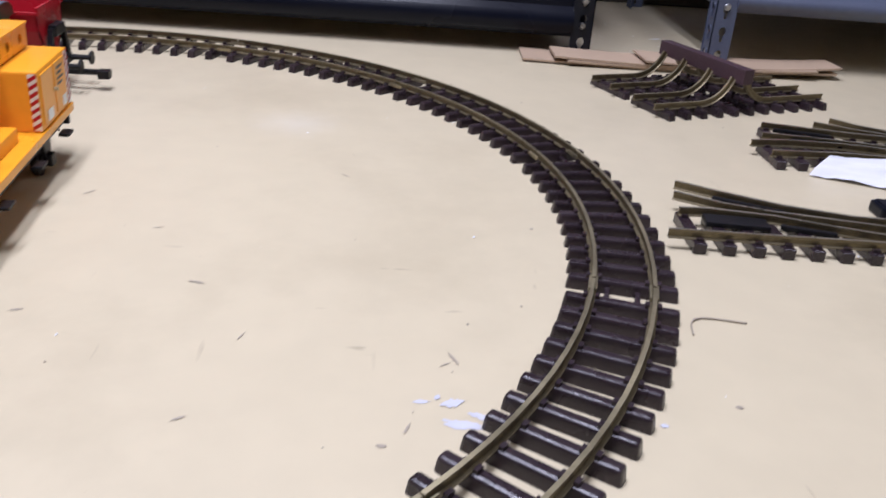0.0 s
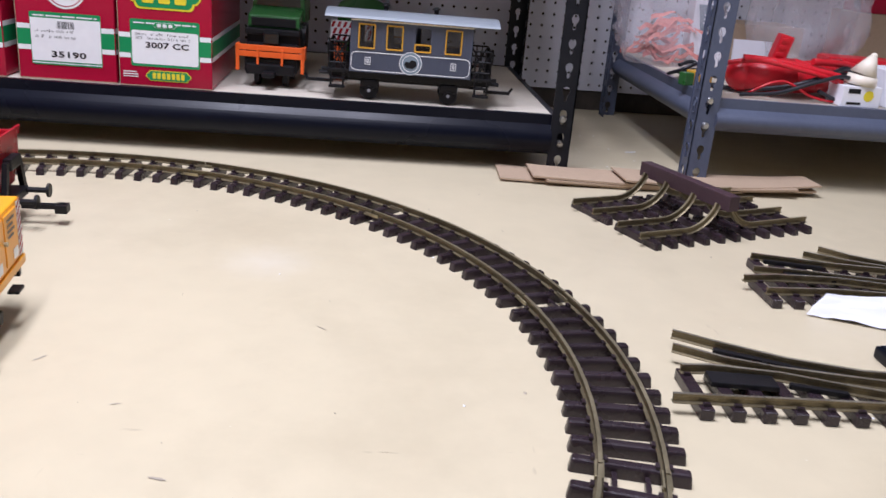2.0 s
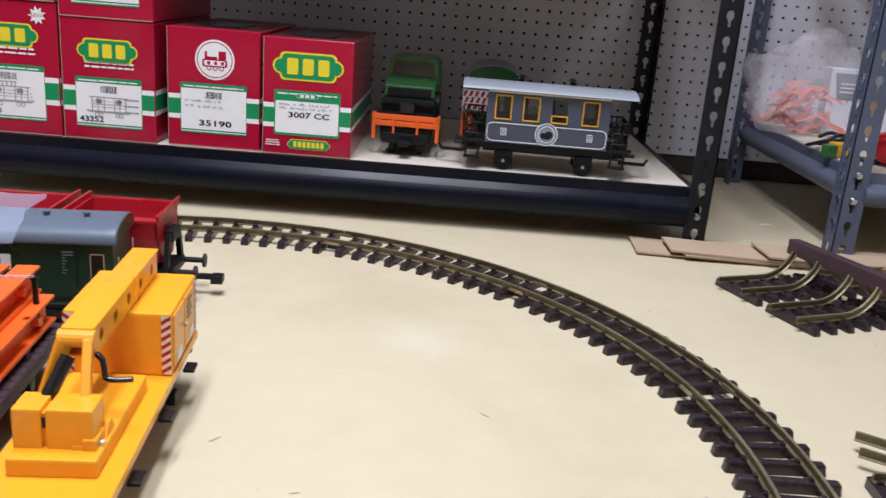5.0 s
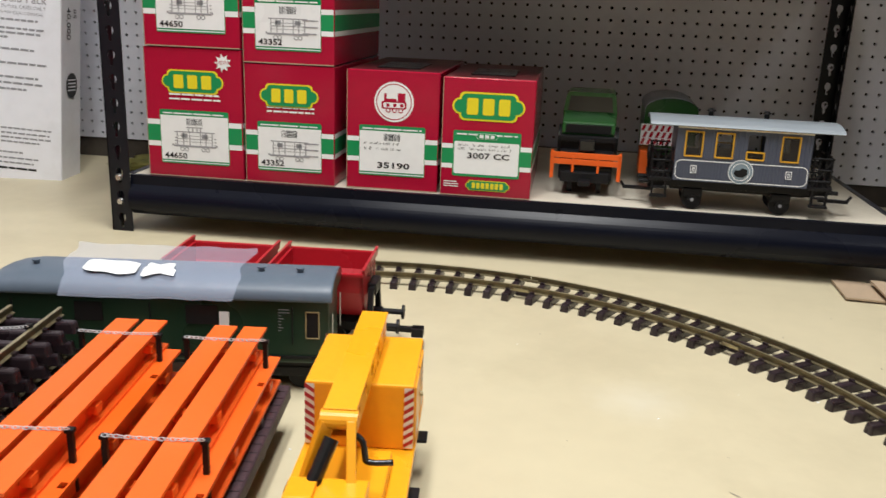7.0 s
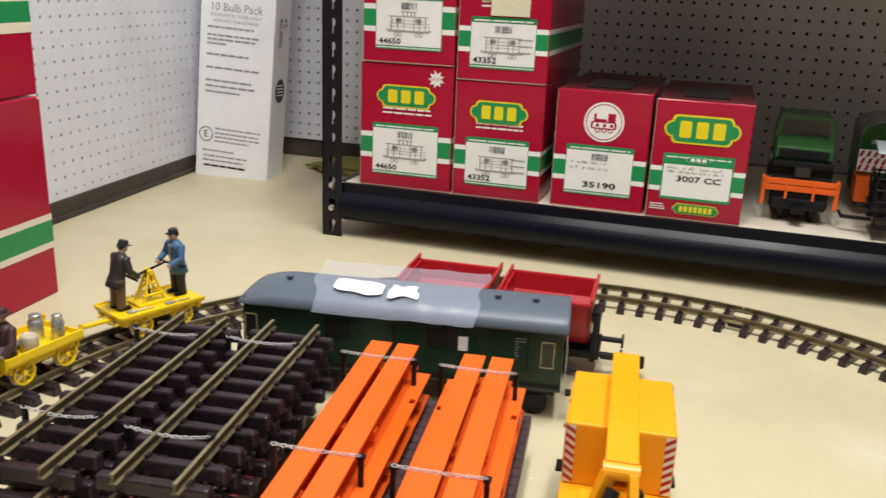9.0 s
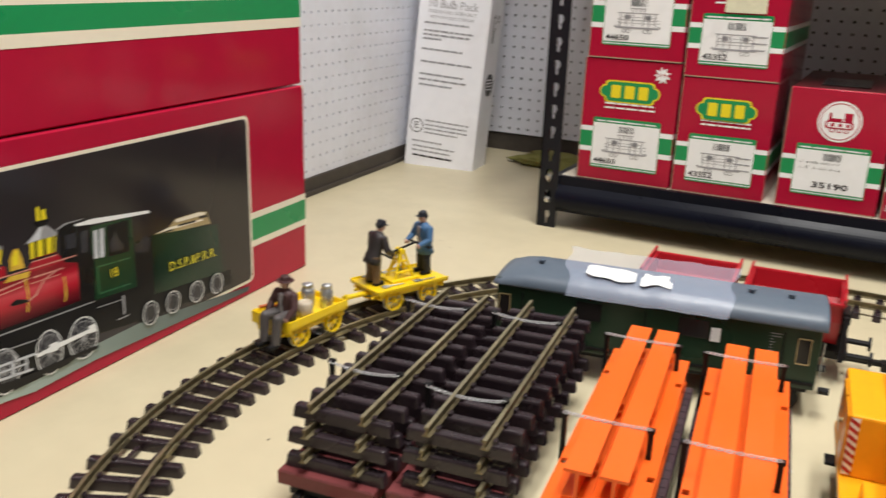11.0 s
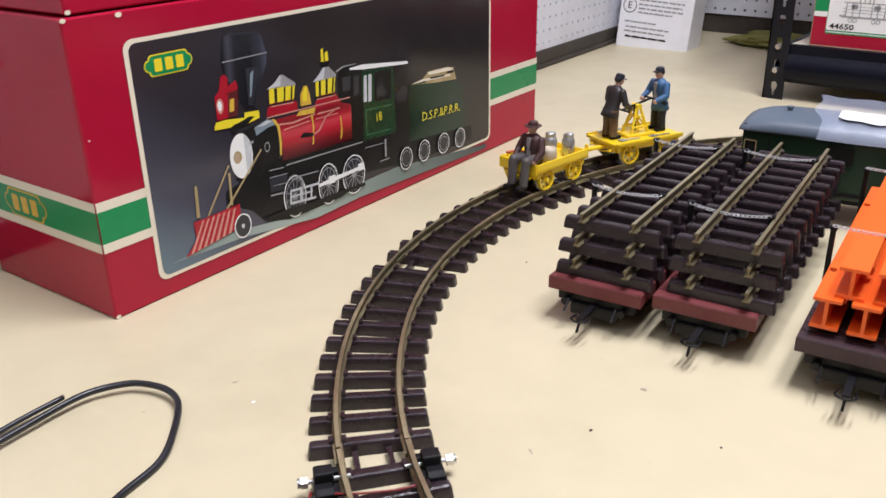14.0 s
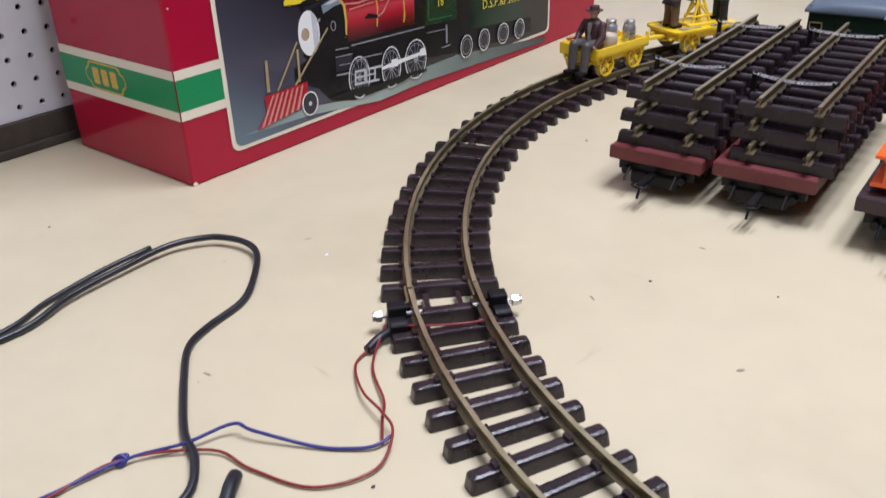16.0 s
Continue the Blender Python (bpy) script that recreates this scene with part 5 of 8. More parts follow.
# amber crane wagon
def crane_wagon(at):
    ob = thing("crane_wagon", "amber yellow crane wagon with boom lowered over its cabin", "crane wagon", at=at)
    W, L = 0.088, 0.318
    bm = B()
    box(bm, 0, -0.005, 0.050, W, L, 0.008, 0.001)
    box(bm, 0, -0.035, 0.060, 0.058, 0.130, 0.014, 0.002)
    part("deck", bm, "crane", ob)
    cab = B()
    box(cab, 0, 0.104, 0.0815, W - 0.003, 0.100, 0.055, 0.0022)
    cabin = part("cabin", cab, "crane", ob, "boxy amber cabin")
    for s in (-1, 1):
        bm = B()
        for k in range(7):
            z = 0.056 + 0.0072 * k
            flat(bm, [(s * (W / 2 - 0.0015) - s * 0.0075, z), (s * (W / 2 - 0.0015), z + 0.0050), (s * (W / 2 - 0.0015), z + 0.0086), (s * (W / 2 - 0.0015) - s * 0.0075, z + 0.0036)], 0.0532, 1)
        flat(bm, rect(min(s * (W / 2 - 0.0015), s * (W / 2 - 0.009)), 0.056, max(s * (W / 2 - 0.0015), s * (W / 2 - 0.009)), 0.1075), 0.0535, 0)
        part("warning_stripe", bm, ["print_white", "print_red"], cabin, "red and white slanted warning stripe")
        bm = B()
        q = Matrix(((0, s, 0, s * (W / 2 - 0.0015)), (1, 0, 0, 0), (0, 0, 1, 0), (0, 0, 0, 1)))
        for k in range(7):
            z = 0.056 + 0.0072 * k
            flat(bm, [(0.1405, z), (0.1520, z + 0.0072), (0.1520, z + 0.0108), (0.1405, z + 0.0036)], 0.0007, 1, q)
        flat(bm, rect(0.1405, 0.056, 0.1525, 0.1075), 0.0004, 0, q)
        part("warning_stripe", bm, ["print_white", "print_red"], cabin, "red and white slanted warning stripe")
        bm = B()
        for x0, x1 in ((0.060, 0.099), (0.101, 0.138)):
            box(bm, s * (W / 2 - 0.0012), (x0 + x1) / 2, 0.082, 0.0022, x1 - x0 - 0.002, 0.046, 0.0005)
        part("cabin_door", bm, "crane", cabin)
        bm = B()
        rod(bm, (s * (W / 2), 0.097, 0.083), (s * (W / 2 + 0.003), 0.097, 0.083), 0.002, 10)
        part("door_knob", bm, "rail_bright", cabin, "small brass knob")
        for a, b in ((0.070, 0.088), (0.120, 0.134)):
            bm = B()
            flat(bm, rect(a, 0.060, b, 0.070), 0.0017, 0, q)
            part("placard", bm, "print_white", cabin, "white placard")
        bm = B()
        for k in range(4):
            flat(bm, rect(0.108, 0.098 - 0.005 * k, 0.128 - 0.004 * (k % 2), 0.1005 - 0.005 * k), 0.0018, 0, q)
        part("lettering_bars", bm, "print_ink", cabin)
    # boom
    bm = B()
    for s in (-1, 1):
        for k in range(5):
            y0 = -0.035 + 0.036 * k
            rim = [(y0, 0.112), (y0 + 0.018, 0.112), (y0 + 0.036, 0.112), (y0 + 0.036, 0.122), (y0 + 0.036, 0.132), (y0 + 0.018, 0.132), (y0, 0.132), (y0, 0.122)]
            hole = [(y0 + 0.018 + 0.0052 * math.cos(radians(225 + 45 * i)), 0.121 + 0.0052 * math.sin(radians(225 + 45 * i))) for i in range(8)]
            va = [bm.verts.new((s * 0.010, y, z)) for y, z in rim]
            vb = [bm.verts.new((s * 0.010, y, z)) for y, z in hole]
            vc = [bm.verts.new((s * 0.0082, y, z)) for y, z in hole]
            for i in range(8):
                j = (i + 1) % 8
                bm.faces.new((va[i], va[j], vb[j], vb[i]))
                bm.faces.new((vb[i], vb[j], vc[j], vc[i]))
    box(bm, 0, 0.055, 0.1325, 0.0225, 0.186, 0.0025, 0.0006)
    box(bm, 0, 0.055, 0.1115, 0.020, 0.180, 0.0015)
    box(bm, 0, 0.1455, 0.122, 0.020, 0.002, 0.020)
    rod(bm, (-0.0125, -0.038, 0.126), (0.0125, -0.038, 0.126), 0.0065, 16)
    part("boom", bm, "crane", ob, "box girder boom with round holes")
    for s, foot in ((-1, (-0.027, -0.052, 0.064)), (1, (0.014, -0.078, 0.066))):
        bm = B()
        a, b = Vector((s * 0.008, -0.040, 0.126)), Vector(foot)
        d = b - a
        box(bm, *((a + b) / 2), 0.0065, 0.0105, d.length, 0.0012, d.to_track_quat("Z", "Y"))
        box(bm, foot[0], foot[1], 0.062, 0.010, 0.018, 0.016, 0.0015)
        part("boom_leg", bm, "crane", ob)
    bm = B()
    rod(bm, (-0.004, -0.046, 0.116), (-0.016, -0.066, 0.086), 0.0052, 12)
    box(bm, -0.018, -0.070, 0.080, 0.007, 0.010, 0.016, 0.001)
    part("hoist_ram", bm, "black_gloss", ob, "black hoist ram")
    bm = B()
    tube(bm, [(0.010, -0.032, 0.112), (0.015, -0.034, 0.108), (0.017, -0.036, 0.098), (0.018, -0.036, 0.095), (0.024, -0.036, 0.094), (0.036, -0.034, 0.094)], 0.0022, 8)
    part("crank_handle", bm, "black_gloss", ob, "bent black crank handle")
    bm = B()
    box(bm, -0.0195, -0.073, 0.0755, 0.0190, 0.026, 0.040, 0.0016)
    box(bm, 0.0080, -0.073, 0.0755, 0.0305, 0.026, 0.040, 0.0016)
    box(bm, -0.0088, -0.072, 0.0735, 0.0050, 0.022, 0.036)
    part("counterweight", bm, "crane", ob, "amber counterweight block with a slot")
    bm = B()
    box(bm, -0.0090, -0.0835, 0.0850, 0.0036, 0.002, 0.007)
    part("slot", bm, "black", ob, "dark slot in the counterweight")
    bm = B()
    box(bm, 0.021, -0.078, 0.066, 0.009, 0.020, 0.018, 0.0012)
    prism(bm, [(-0.012, 0.056), (0.012, 0.056), (0.012, 0.064), (0.002, 0.076), (-0.004, 0.076), (-0.012, 0.066)], 0.003, Matrix.Translation((0.027, -0.060, 0)) @ pose(0, 0, 0, 0, 0, 90))
    part("winch_bracket", bm, "crane", ob)
    bm = B()
    rod(bm, (0.026, -0.079, 0.068), (0.0285, -0.079, 0.068), 0.0026, 10)
    part("bracket_pin", bm, "zinc", ob, "small bright pin")
    underframe(ob, L, W, 0.045, 0.18)
    for s in (-1, 1):
        for y in (-0.07, 0.02, 0.11):
            bm = B()
            box(bm, s * (W / 2 + 0.002), y, 0.036, 0.010, 0.017, 0.003, 0.0008)
            part("step", bm, "black", ob)
    return ob


crane_wagon(pose(0.0465, -0.036, 0, 0, 0, 5.5))

# ---- yellow pump car and trailer on the circle ----
def on_track(angle):
    return pose(0, 0, 0, 0, 0, angle) @ pose(R1, 0, TOP)


def car_base(ob, length, width, deck_z, side=0.006):
    bm = B()
    box(bm, 0, 0, deck_z, width, length, 0.004, 0.0006)
    part("platform", bm, "yellow", ob, "bright yellow platform")
    for s in (-1, 1):
        bm = B()
        box(bm, s * (width / 2 - 0.0012), 0, deck_z + side / 2 - 0.002, 0.0024, length, side, 0.0006)
        part("side_rail", bm, "yellow", ob)
        bm = B()
        box(bm, s * 0.022, 0, deck_z - 0.006, 0.004, length * 0.94, 0.009, 0.0008)
        part("sill", bm, "yellow", ob)
        bm = B()
        box(bm, 0, s * length * 0.44, deck_z - 0.006, width * 0.9, 0.004, 0.008, 0.0008)
        part("end_beam", bm, "yellow", ob)
        bm = B()
        tube(bm, [(-width * 0.4, s * length * 0.49, deck_z - 0.004), (0, s * length * 0.49, deck_z - 0.013), (width * 0.4, s * length * 0.49, deck_z - 0.004)], 0.0012, 6)
        part("truss_rod", bm, "yellow", ob)
        for q in (-1, 0, 1):
            bm = B()
            rod(bm, (q * width * 0.3, s * length * 0.47, deck_z - 0.007), (q * width * 0.3, s * length * 0.52, deck_z - 0.009), 0.002, 8)
            part("bumper_pin", bm, "yellow", ob)
    for s in (-1, 1):
        for q in (-1, 1):
            spoked_wheel(ob, s * 0.0235, q * 0.0275, 0.0135, 0.0135, s, "yellow")
        bm = B()
        rod(bm, (-0.027, s * 0.0275, 0.0135), (0.027, s * 0.0275, 0.0135), 0.0017, 8)
        part("axle", bm, "black", ob)


HC, TR = 157.0, 172.6
pump = thing("pump_car", "bright yellow model pump car with rocking hand lever", "hand car", at=on_track(HC))
car_base(pump, 0.112, 0.066, 0.0285)
bm = B()
for s in (-1, 1):
    for q in (-1, 1):
        rod(bm, (s * 0.010, q * 0.015, 0.0300), (s * 0.0040, q * 0.0030, 0.067), 0.0020, 8)
    rod(bm, (s * 0.0085, -0.014, 0.042), (s * 0.0085, 0.014, 0.042), 0.0017, 6)
    rod(bm, (s * 0.0060, -0.008, 0.056), (s * 0.0060, 0.008, 0.056), 0.0015, 6)
    rod(bm, (s * 0.0095, s * 0.015, 0.036), (s * 0.0050, -s * 0.006, 0.062), 0.0013, 6)
box(bm, 0, 0, 0.032, 0.030, 0.046, 0.004, 0.001)
rod(bm, (-0.007, 0, 0.069), (0.007, 0, 0.069), 0.0036, 12)
part("lever_frame", bm, "yellow", pump, "yellow trestle frame")
bm = B()
rod(bm, (0, 0, 0.036), (0, 0.004, 0.070), 0.0016, 8)
part("pump_rod", bm, "black", pump, "dark pump rod")
bm = B()
rod(bm, (0, -0.024, 0.0765), (0, 0.024, 0.0665), 0.0016, 8)
for s in (-1, 1):
    rod(bm, (-0.015, s * 0.024, 0.0715 - s * 0.005), (0.015, s * 0.024, 0.0715 - s * 0.005), 0.0014, 8)
part("lever", bm, "black", pump, "dark rocking lever")
for x, y0, y1, hw, hl in ((-0.026, -0.038, -0.012, 0.009, 0.011), (0.024, -0.030, 0.004, 0.010, 0.008), (0.027, 0.008, 0.038, 0.008, 0.004), (-0.022, 0.010, 0.036, 0.009, 0.010)):
    bm = B()
    rod(bm, (x, y0, 0.0318), (x + 0.003, y1, 0.0318), 0.0011, 6)
    box(bm, x + 0.003, y1, 0.0316, hw, hl, 0.0016, 0.0006)
    part("hand_tool", bm, "silver", pump, "silver painted tool moulded on the platform")
bm = B()
box(bm, 0, 0.068, 0.021, 0.008, 0.040, 0.004, 0.0008)
part("drawbar", bm, "yellow", pump)

trail = thing("trailer_car", "bright yellow model trailer car carrying kegs and cans", "trailer", at=on_track(TR))
car_base(trail, 0.098, 0.062, 0.0265, 0.012)
for s in (-1, 1):
    bm = B()
    box(bm, s * 0.0285, -0.0475, 0.034, 0.004, 0.003, 0.016, 0.0008)
    part("end_post", bm, "yellow", trail)
bm = B()
box(bm, 0, -0.0475, 0.031, 0.056, 0.0024, 0.008, 0.0006)
part("end_board", bm, "yellow", trail)
bm = B()
for x in (0.006, 0.020):
    box(bm, x, 0.036, 0.033, 0.0016, 0.024, 0.010)
for y in (0.025, 0.035, 0.047):
    box(bm, 0.013, y, 0.033, 0.032, 0.0018, 0.010)
box(bm, 0, 0.049, 0.030, 0.060, 0.003, 0.014, 0.0008)
part("tool_box", bm, "yellow", trail)
bm = B()
tube(bm, [(0.024, 0.044, 0.0405), (0.018, 0.034, 0.0415), (0.006, 0.028, 0.041)], 0.0018, 6)
part("hand_tool", bm, "rust", trail, "rust orange tool")


def lathe(name, x, y, prof, material, label):
    """A turned vessel standing on the trailer."""
    bm = B()
    n = 18
    rings = [[bm.verts.new((r * math.cos(2 * math.pi * k / n), r * math.sin(2 * math.pi * k / n), z)) for k in range(n)] for r, z in prof]
    for q, t in zip(rings, rings[1:]):
        for k in range(n):
            bm.faces.new((q[k], q[(k + 1) % n], t[(k + 1) % n], t[k])).smooth = True
    bm.faces.new(rings[0][::-1])
    bm.faces.new(rings[-1])
    ob = part(name, bm, material)
    ob.matrix_world = on_track(TR) @ pose(x, y, 0.0287)
    return tagged(ob, label, "container", "trailer load")


lathe("keg", -0.014, 0.008, [(0.0080, 0), (0.0095, 0.004), (0.0098, 0.009), (0.0092, 0.015), (0.0080, 0.018), (0.0068, 0.018), (0.0068, 0.0165)], "keg", "cream wooden keg standing on the trailer")
CAN = [(0.0072, 0), (0.0075, 0.001), (0.0075, 0.0165), (0.0064, 0.0190), (0.0056, 0.0200), (0.0056, 0.0215), (0.0060, 0.0220), (0.0058, 0.0240), (0.0030, 0.0246)]
lathe("milk_can", -0.016, -0.028, [(r * 0.95, z * 1.2) for r, z in CAN], "silver", "silver milk can standing on the trailer")
lathe("milk_can", 0.006, -0.018, [(r * 1.10, z * 1.15) for r, z in CAN], "silver", "silver milk can standing on the trailer")
lathe("milk_can", -0.004, -0.038, [(r * 0.8, z * 0.95) for r, z in CAN], "silver", "silver milk can standing on the trailer")
lathe("pail", 0.004, 0.013, [(0.0055, 0), (0.0085, 0.006), (0.0088, 0.0065), (0.0070, 0.005), (0.0045, 0.001)], "silver", "shallow silver basin on the trailer")


def figure(label, at, coat, trousers, hat, shirt, seated=False, brim=False, lean=0.0, reach=1.0, size=1.27):
    """A small painted toy figure kept as one plain mesh."""
    bm = B()
    names = [coat, trousers, hat, "skin", shirt, "black"]
    if seated:
        for s in (-1, 1):
            rod(bm, (s * 0.0055, -0.002, 0.0045), (s * 0.0078, 0.0185, 0.0060), 0.0056, 12, 0.0046, 1)
            ball(bm, (s * 0.0078, 0.0185, 0.0060), 0.0047, seg=10, mi=1)
            rod(bm, (s * 0.0078, 0.0190, 0.0055), (s * 0.0072, 0.0215, -0.017), 0.0045, 12, 0.0041, 1)
            box(bm, s * 0.0074, 0.0245, -0.0185, 0.0058, 0.0125, 0.0042, 0.0016, mi=5)
        z0 = 0.000
    else:
        for s in (-1, 1):
            rod(bm, (s * 0.0058, 0.0005, 0.0030), (s * 0.0054, 0.0012, 0.0165), 0.0041, 12, 0.0044, 1)
            rod(bm, (s * 0.0054, 0.0012, 0.0165), (s * 0.0046, 0.0000, 0.0310), 0.0044, 12, 0.0056, 1)
            box(bm, s * 0.0060, 0.0030, 0.0018, 0.0058, 0.0125, 0.0036, 0.0014, mi=5)
        z0 = 0.027
    tilt = Matrix.Translation((0, 0, z0)) @ pose(0, 0, 0, -lean)
    legs, bm = bm, B()
    hem = [(0.0108, 0.0088, -0.0045), (0.0102, 0.0078, 0.001)] if not seated else [(0.0104, 0.0086, 0.0)]
    secs = hem + [(0.0088, 0.0064, 0.0085), (0.0102, 0.0070, 0.016), (0.0112, 0.0068, 0.0215), (0.0100, 0.0060, 0.0250), (0.0062, 0.0048, 0.0272), (0.0032, 0.0032, 0.0290)]
    k = 16
    rings = [[bm.verts.new((rx * math.cos(2 * math.pi * i / k), ry * math.sin(2 * math.pi * i / k), z)) for i in range(k)] for rx, ry, z in secs]
    for q, t in zip(rings, rings[1:]):
        for i in range(k):
            bm.faces.new((q[i], q[(i + 1) % k], t[(i + 1) % k], t[i])).smooth = True
    bm.faces.new(rings[0][::-1])
    bm.faces.new(rings[-1])
    box(bm, 0, 0.0054, 0.0165, 0.0050, 0.0032, 0.0185, 0.001, mi=4)
    for s in (-1, 1):
        box(bm, s * 0.0036, 0.0064, 0.0195, 0.0024, 0.0016, 0.0120, 0.0006, Euler((0, radians(s * 14), 0)), mi=0)
    rod(bm, (0, 0, 0.0275), (0, 0.0006, 0.0310), 0.0030, 12, 0.0030, 3)
    ball(bm, (0, 0.0010, 0.0338), 0.0046, 0.90, 1.0, 1.18, 14, 3)
    ball(bm, (0, -0.0008, 0.0352), 0.0046, 0.96, 0.98, 1.0, 12, 2)
    rod(bm, (0, 0.0004, 0.0362), (0, 0.0002, 0.0398), 0.0051, 16, 0.0044, 2)
    ball(bm, (0, 0.0002, 0.0398), 0.0044, 1, 1, 0.3, 14, 2)
    if brim:
        rod(bm, (0, 0.0004, 0.0360), (0, 0.0004, 0.0367), 0.0082, 20, 0.0078, 2)
    else:
        box(bm, 0, 0.0050, 0.0364, 0.0076, 0.0044, 0.0010, 0.0004, mi=2)
    for s in (-1, 1):
        el = (s * 0.0142, 0.004 * reach, 0.0130)
        ha = (s * (0.0105 if not seated else 0.0120), 0.0150 * reach if not seated else 0.012, 0.0085 if not seated else 0.0050)
        rod(bm, (s * 0.0102, 0.0, 0.0232), el, 0.0039, 12, 0.0034, 0)
        rod(bm, el, ha, 0.0034, 12, 0.0028, 0)
        ball(bm, el, 0.0035, seg=10, mi=0)
        ball(bm, (s * 0.0102, 0, 0.0230), 0.0040, seg=10, mi=0)
        ball(bm, ha, 0.0027, seg=10, mi=3)
    bm.transform(tilt)
    trunk = bpy.data.meshes.new("trunk")
    bm.to_mesh(trunk)
    bm.free()
    bm = legs
    bm.from_mesh(trunk)
    bpy.data.meshes.remove(trunk)
    bmesh.ops.scale(bm, vec=(size, size, size), verts=bm.verts)
    ob = part("toy_figure", bm, names)
    ob.matrix_world = at
    return tagged(ob, label, "toy figure", "toy figures")


figure("painted toy figure in blue jacket standing at the pump lever", on_track(HC) @ pose(0.002, -0.042, 0.0305, 0, 0, 0), "coat_blue", "trouser_navy", "trouser_navy", "print_grey", lean=5)
figure("painted toy figure in charcoal coat standing at the pump lever", on_track(HC) @ pose(0.002, 0.042, 0.0305, 0, 0, 180), "coat_dark", "trouser_tan", "trouser_navy", "trouser_tan", lean=15)
figure("painted toy figure in maroon coat seated on the trailer", on_track(TR) @ pose(-0.010, 0.034, 0.0330, 0, 0, 0), "coat_brown", "trouser_grey", "coat_brown", "print_grey", seated=True, brim=True)

# ---- large picture cartons ----
BIG = pose(-0.7255, -0.4485, 0, 0, 0, 93.3)


def big_carton(label, at, w, h, d, bands):
    ob = thing("picture_carton", label, "carton", "large cartons", at)
    bm = B()
    box(bm, w / 2, d / 2, h / 2, w, d, h, 0.0018, seg=1)
    part("carton_body", bm, "carton_red", ob, "crimson glossy card")
    bm = B()
    for a, b, mi in bands:
        flat(bm, rect(0.0005, a, w - 0.0005, b), -0.0005, mi)
        flat(bm, [(0.0005, a), (d - 0.0005, a), (d - 0.0005, b), (0.0005, b)], 0.0005, mi, Matrix(((0, -1, 0, 0), (1, 0, 0, 0), (0, 0, 1, 0), (0, 0, 0, 1))))
    part("band", bm, ["print_cream", "print_green"], ob, "green band edged in cream")
    plaque(ob, "brand_plaque", 0.118, 0.0905, 0.066, 0.0265, 0.0011, Matrix(((0, 1, 0, -0.0020), (1, 0, 0, 0), (0, 0, 1, 0), (0, 0, 0, 1))), ink="print_gold")
    for x, z, r in ((0.001, 0.001, 0.003), (0.0, h - 0.003, 0.003), (0.052, h - 0.0045, 0.0035), (0.004, h * 0.62, 0.0012), (w - 0.006, h - 0.003, 0.003)):
        bm = B()
        flat(bm, disc(x + 0.002, z + 0.0012, r, r * 0.7, 7), -0.0007)
        part("worn_spot", bm, "print_cream", ob, "pale scuffed spot")
    return ob


lower = big_carton("large crimson carton with a printed steam engine picture", BIG, 0.772, 0.274, 0.200, ((0.0666, 0.0755, 0), (0.0755, 0.1060, 1), (0.1060, 0.1150, 0)))
big_carton("large crimson carton stacked on another with a green band", BIG @ pose(0.006, 0.002, 0.2757, 0, 0, 0.4), 0.772, 0.300, 0.200, ((0.0795, 0.0925, 0), (0.0925, 0.1185, 1), (0.1185, 0.1310, 0)))

# printed picture: flat shapes of one sheet, front to back in thin layers
bm = B()
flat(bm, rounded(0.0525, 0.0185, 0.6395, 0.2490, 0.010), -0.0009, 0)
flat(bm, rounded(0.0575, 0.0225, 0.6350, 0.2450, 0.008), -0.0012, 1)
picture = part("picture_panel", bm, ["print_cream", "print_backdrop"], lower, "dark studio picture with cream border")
LAYER = [-0.0013]
PRINT, INKS = B(), []


def ink(name, material, *outlines):
    """One flat colour area of the printed picture."""
    LAYER[0] -= 0.000012
    if material not in INKS:
        INKS.append(material)
    for o in outlines:
        flat(PRINT, o, LAYER[0], INKS.index(material))


def rings(name, material, items, w):
    LAYER[0] -= 0.000012
    if material not in INKS:
        INKS.append(material)
    for cx, cz, rx, rz in items:
        annulus(PRINT, cx, cz, rx, rz, w, LAYER[0], INKS.index(material))


ink("printed_ground", "print_mint", [(0.0663, 0.032), (0.1604, 0.0279), (0.2709, 0.0141), (0.3512, 0.0162), (0.6267, 0.0072), (0.6297, 0.0133), (0.4189, 0.0346), (0.3117, 0.0331), (0.2185, 0.0293), (0.154, 0.0378)])
plaque(picture, "printed_plaque", 0.0975, 0.2225, 0.050, 0.018, -0.0016)
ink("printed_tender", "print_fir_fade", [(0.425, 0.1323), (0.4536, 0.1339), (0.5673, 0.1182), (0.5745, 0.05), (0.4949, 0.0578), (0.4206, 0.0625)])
ink("printed_tender_front", "print_ink", [(0.4182, 0.1302), (0.4501, 0.1331), (0.4484, 0.0601), (0.4139, 0.0642)])
ink("printed_tender_frame", "print_ink", [(0.4139, 0.0642), (0.5886, 0.05), (0.5913, 0.0296), (0.4189, 0.0346)])
ink("printed_wood", "print_tan", [(0.4536, 0.1339), (0.4773, 0.1359), (0.4922, 0.144), (0.5334, 0.1426), (0.5477, 0.1394), (0.5539, 0.1223), (0.5001, 0.1272)])
ink("printed_wood_log", "print_cream", [(0.4897, 0.143), (0.5334, 0.1419), (0.5463, 0.1389), (0.5437, 0.1363), (0.492, 0.139)], [(0.4571, 0.1339), (0.4797, 0.1361), (0.5396, 0.1318), (0.5396, 0.1295), (0.4832, 0.1326)])
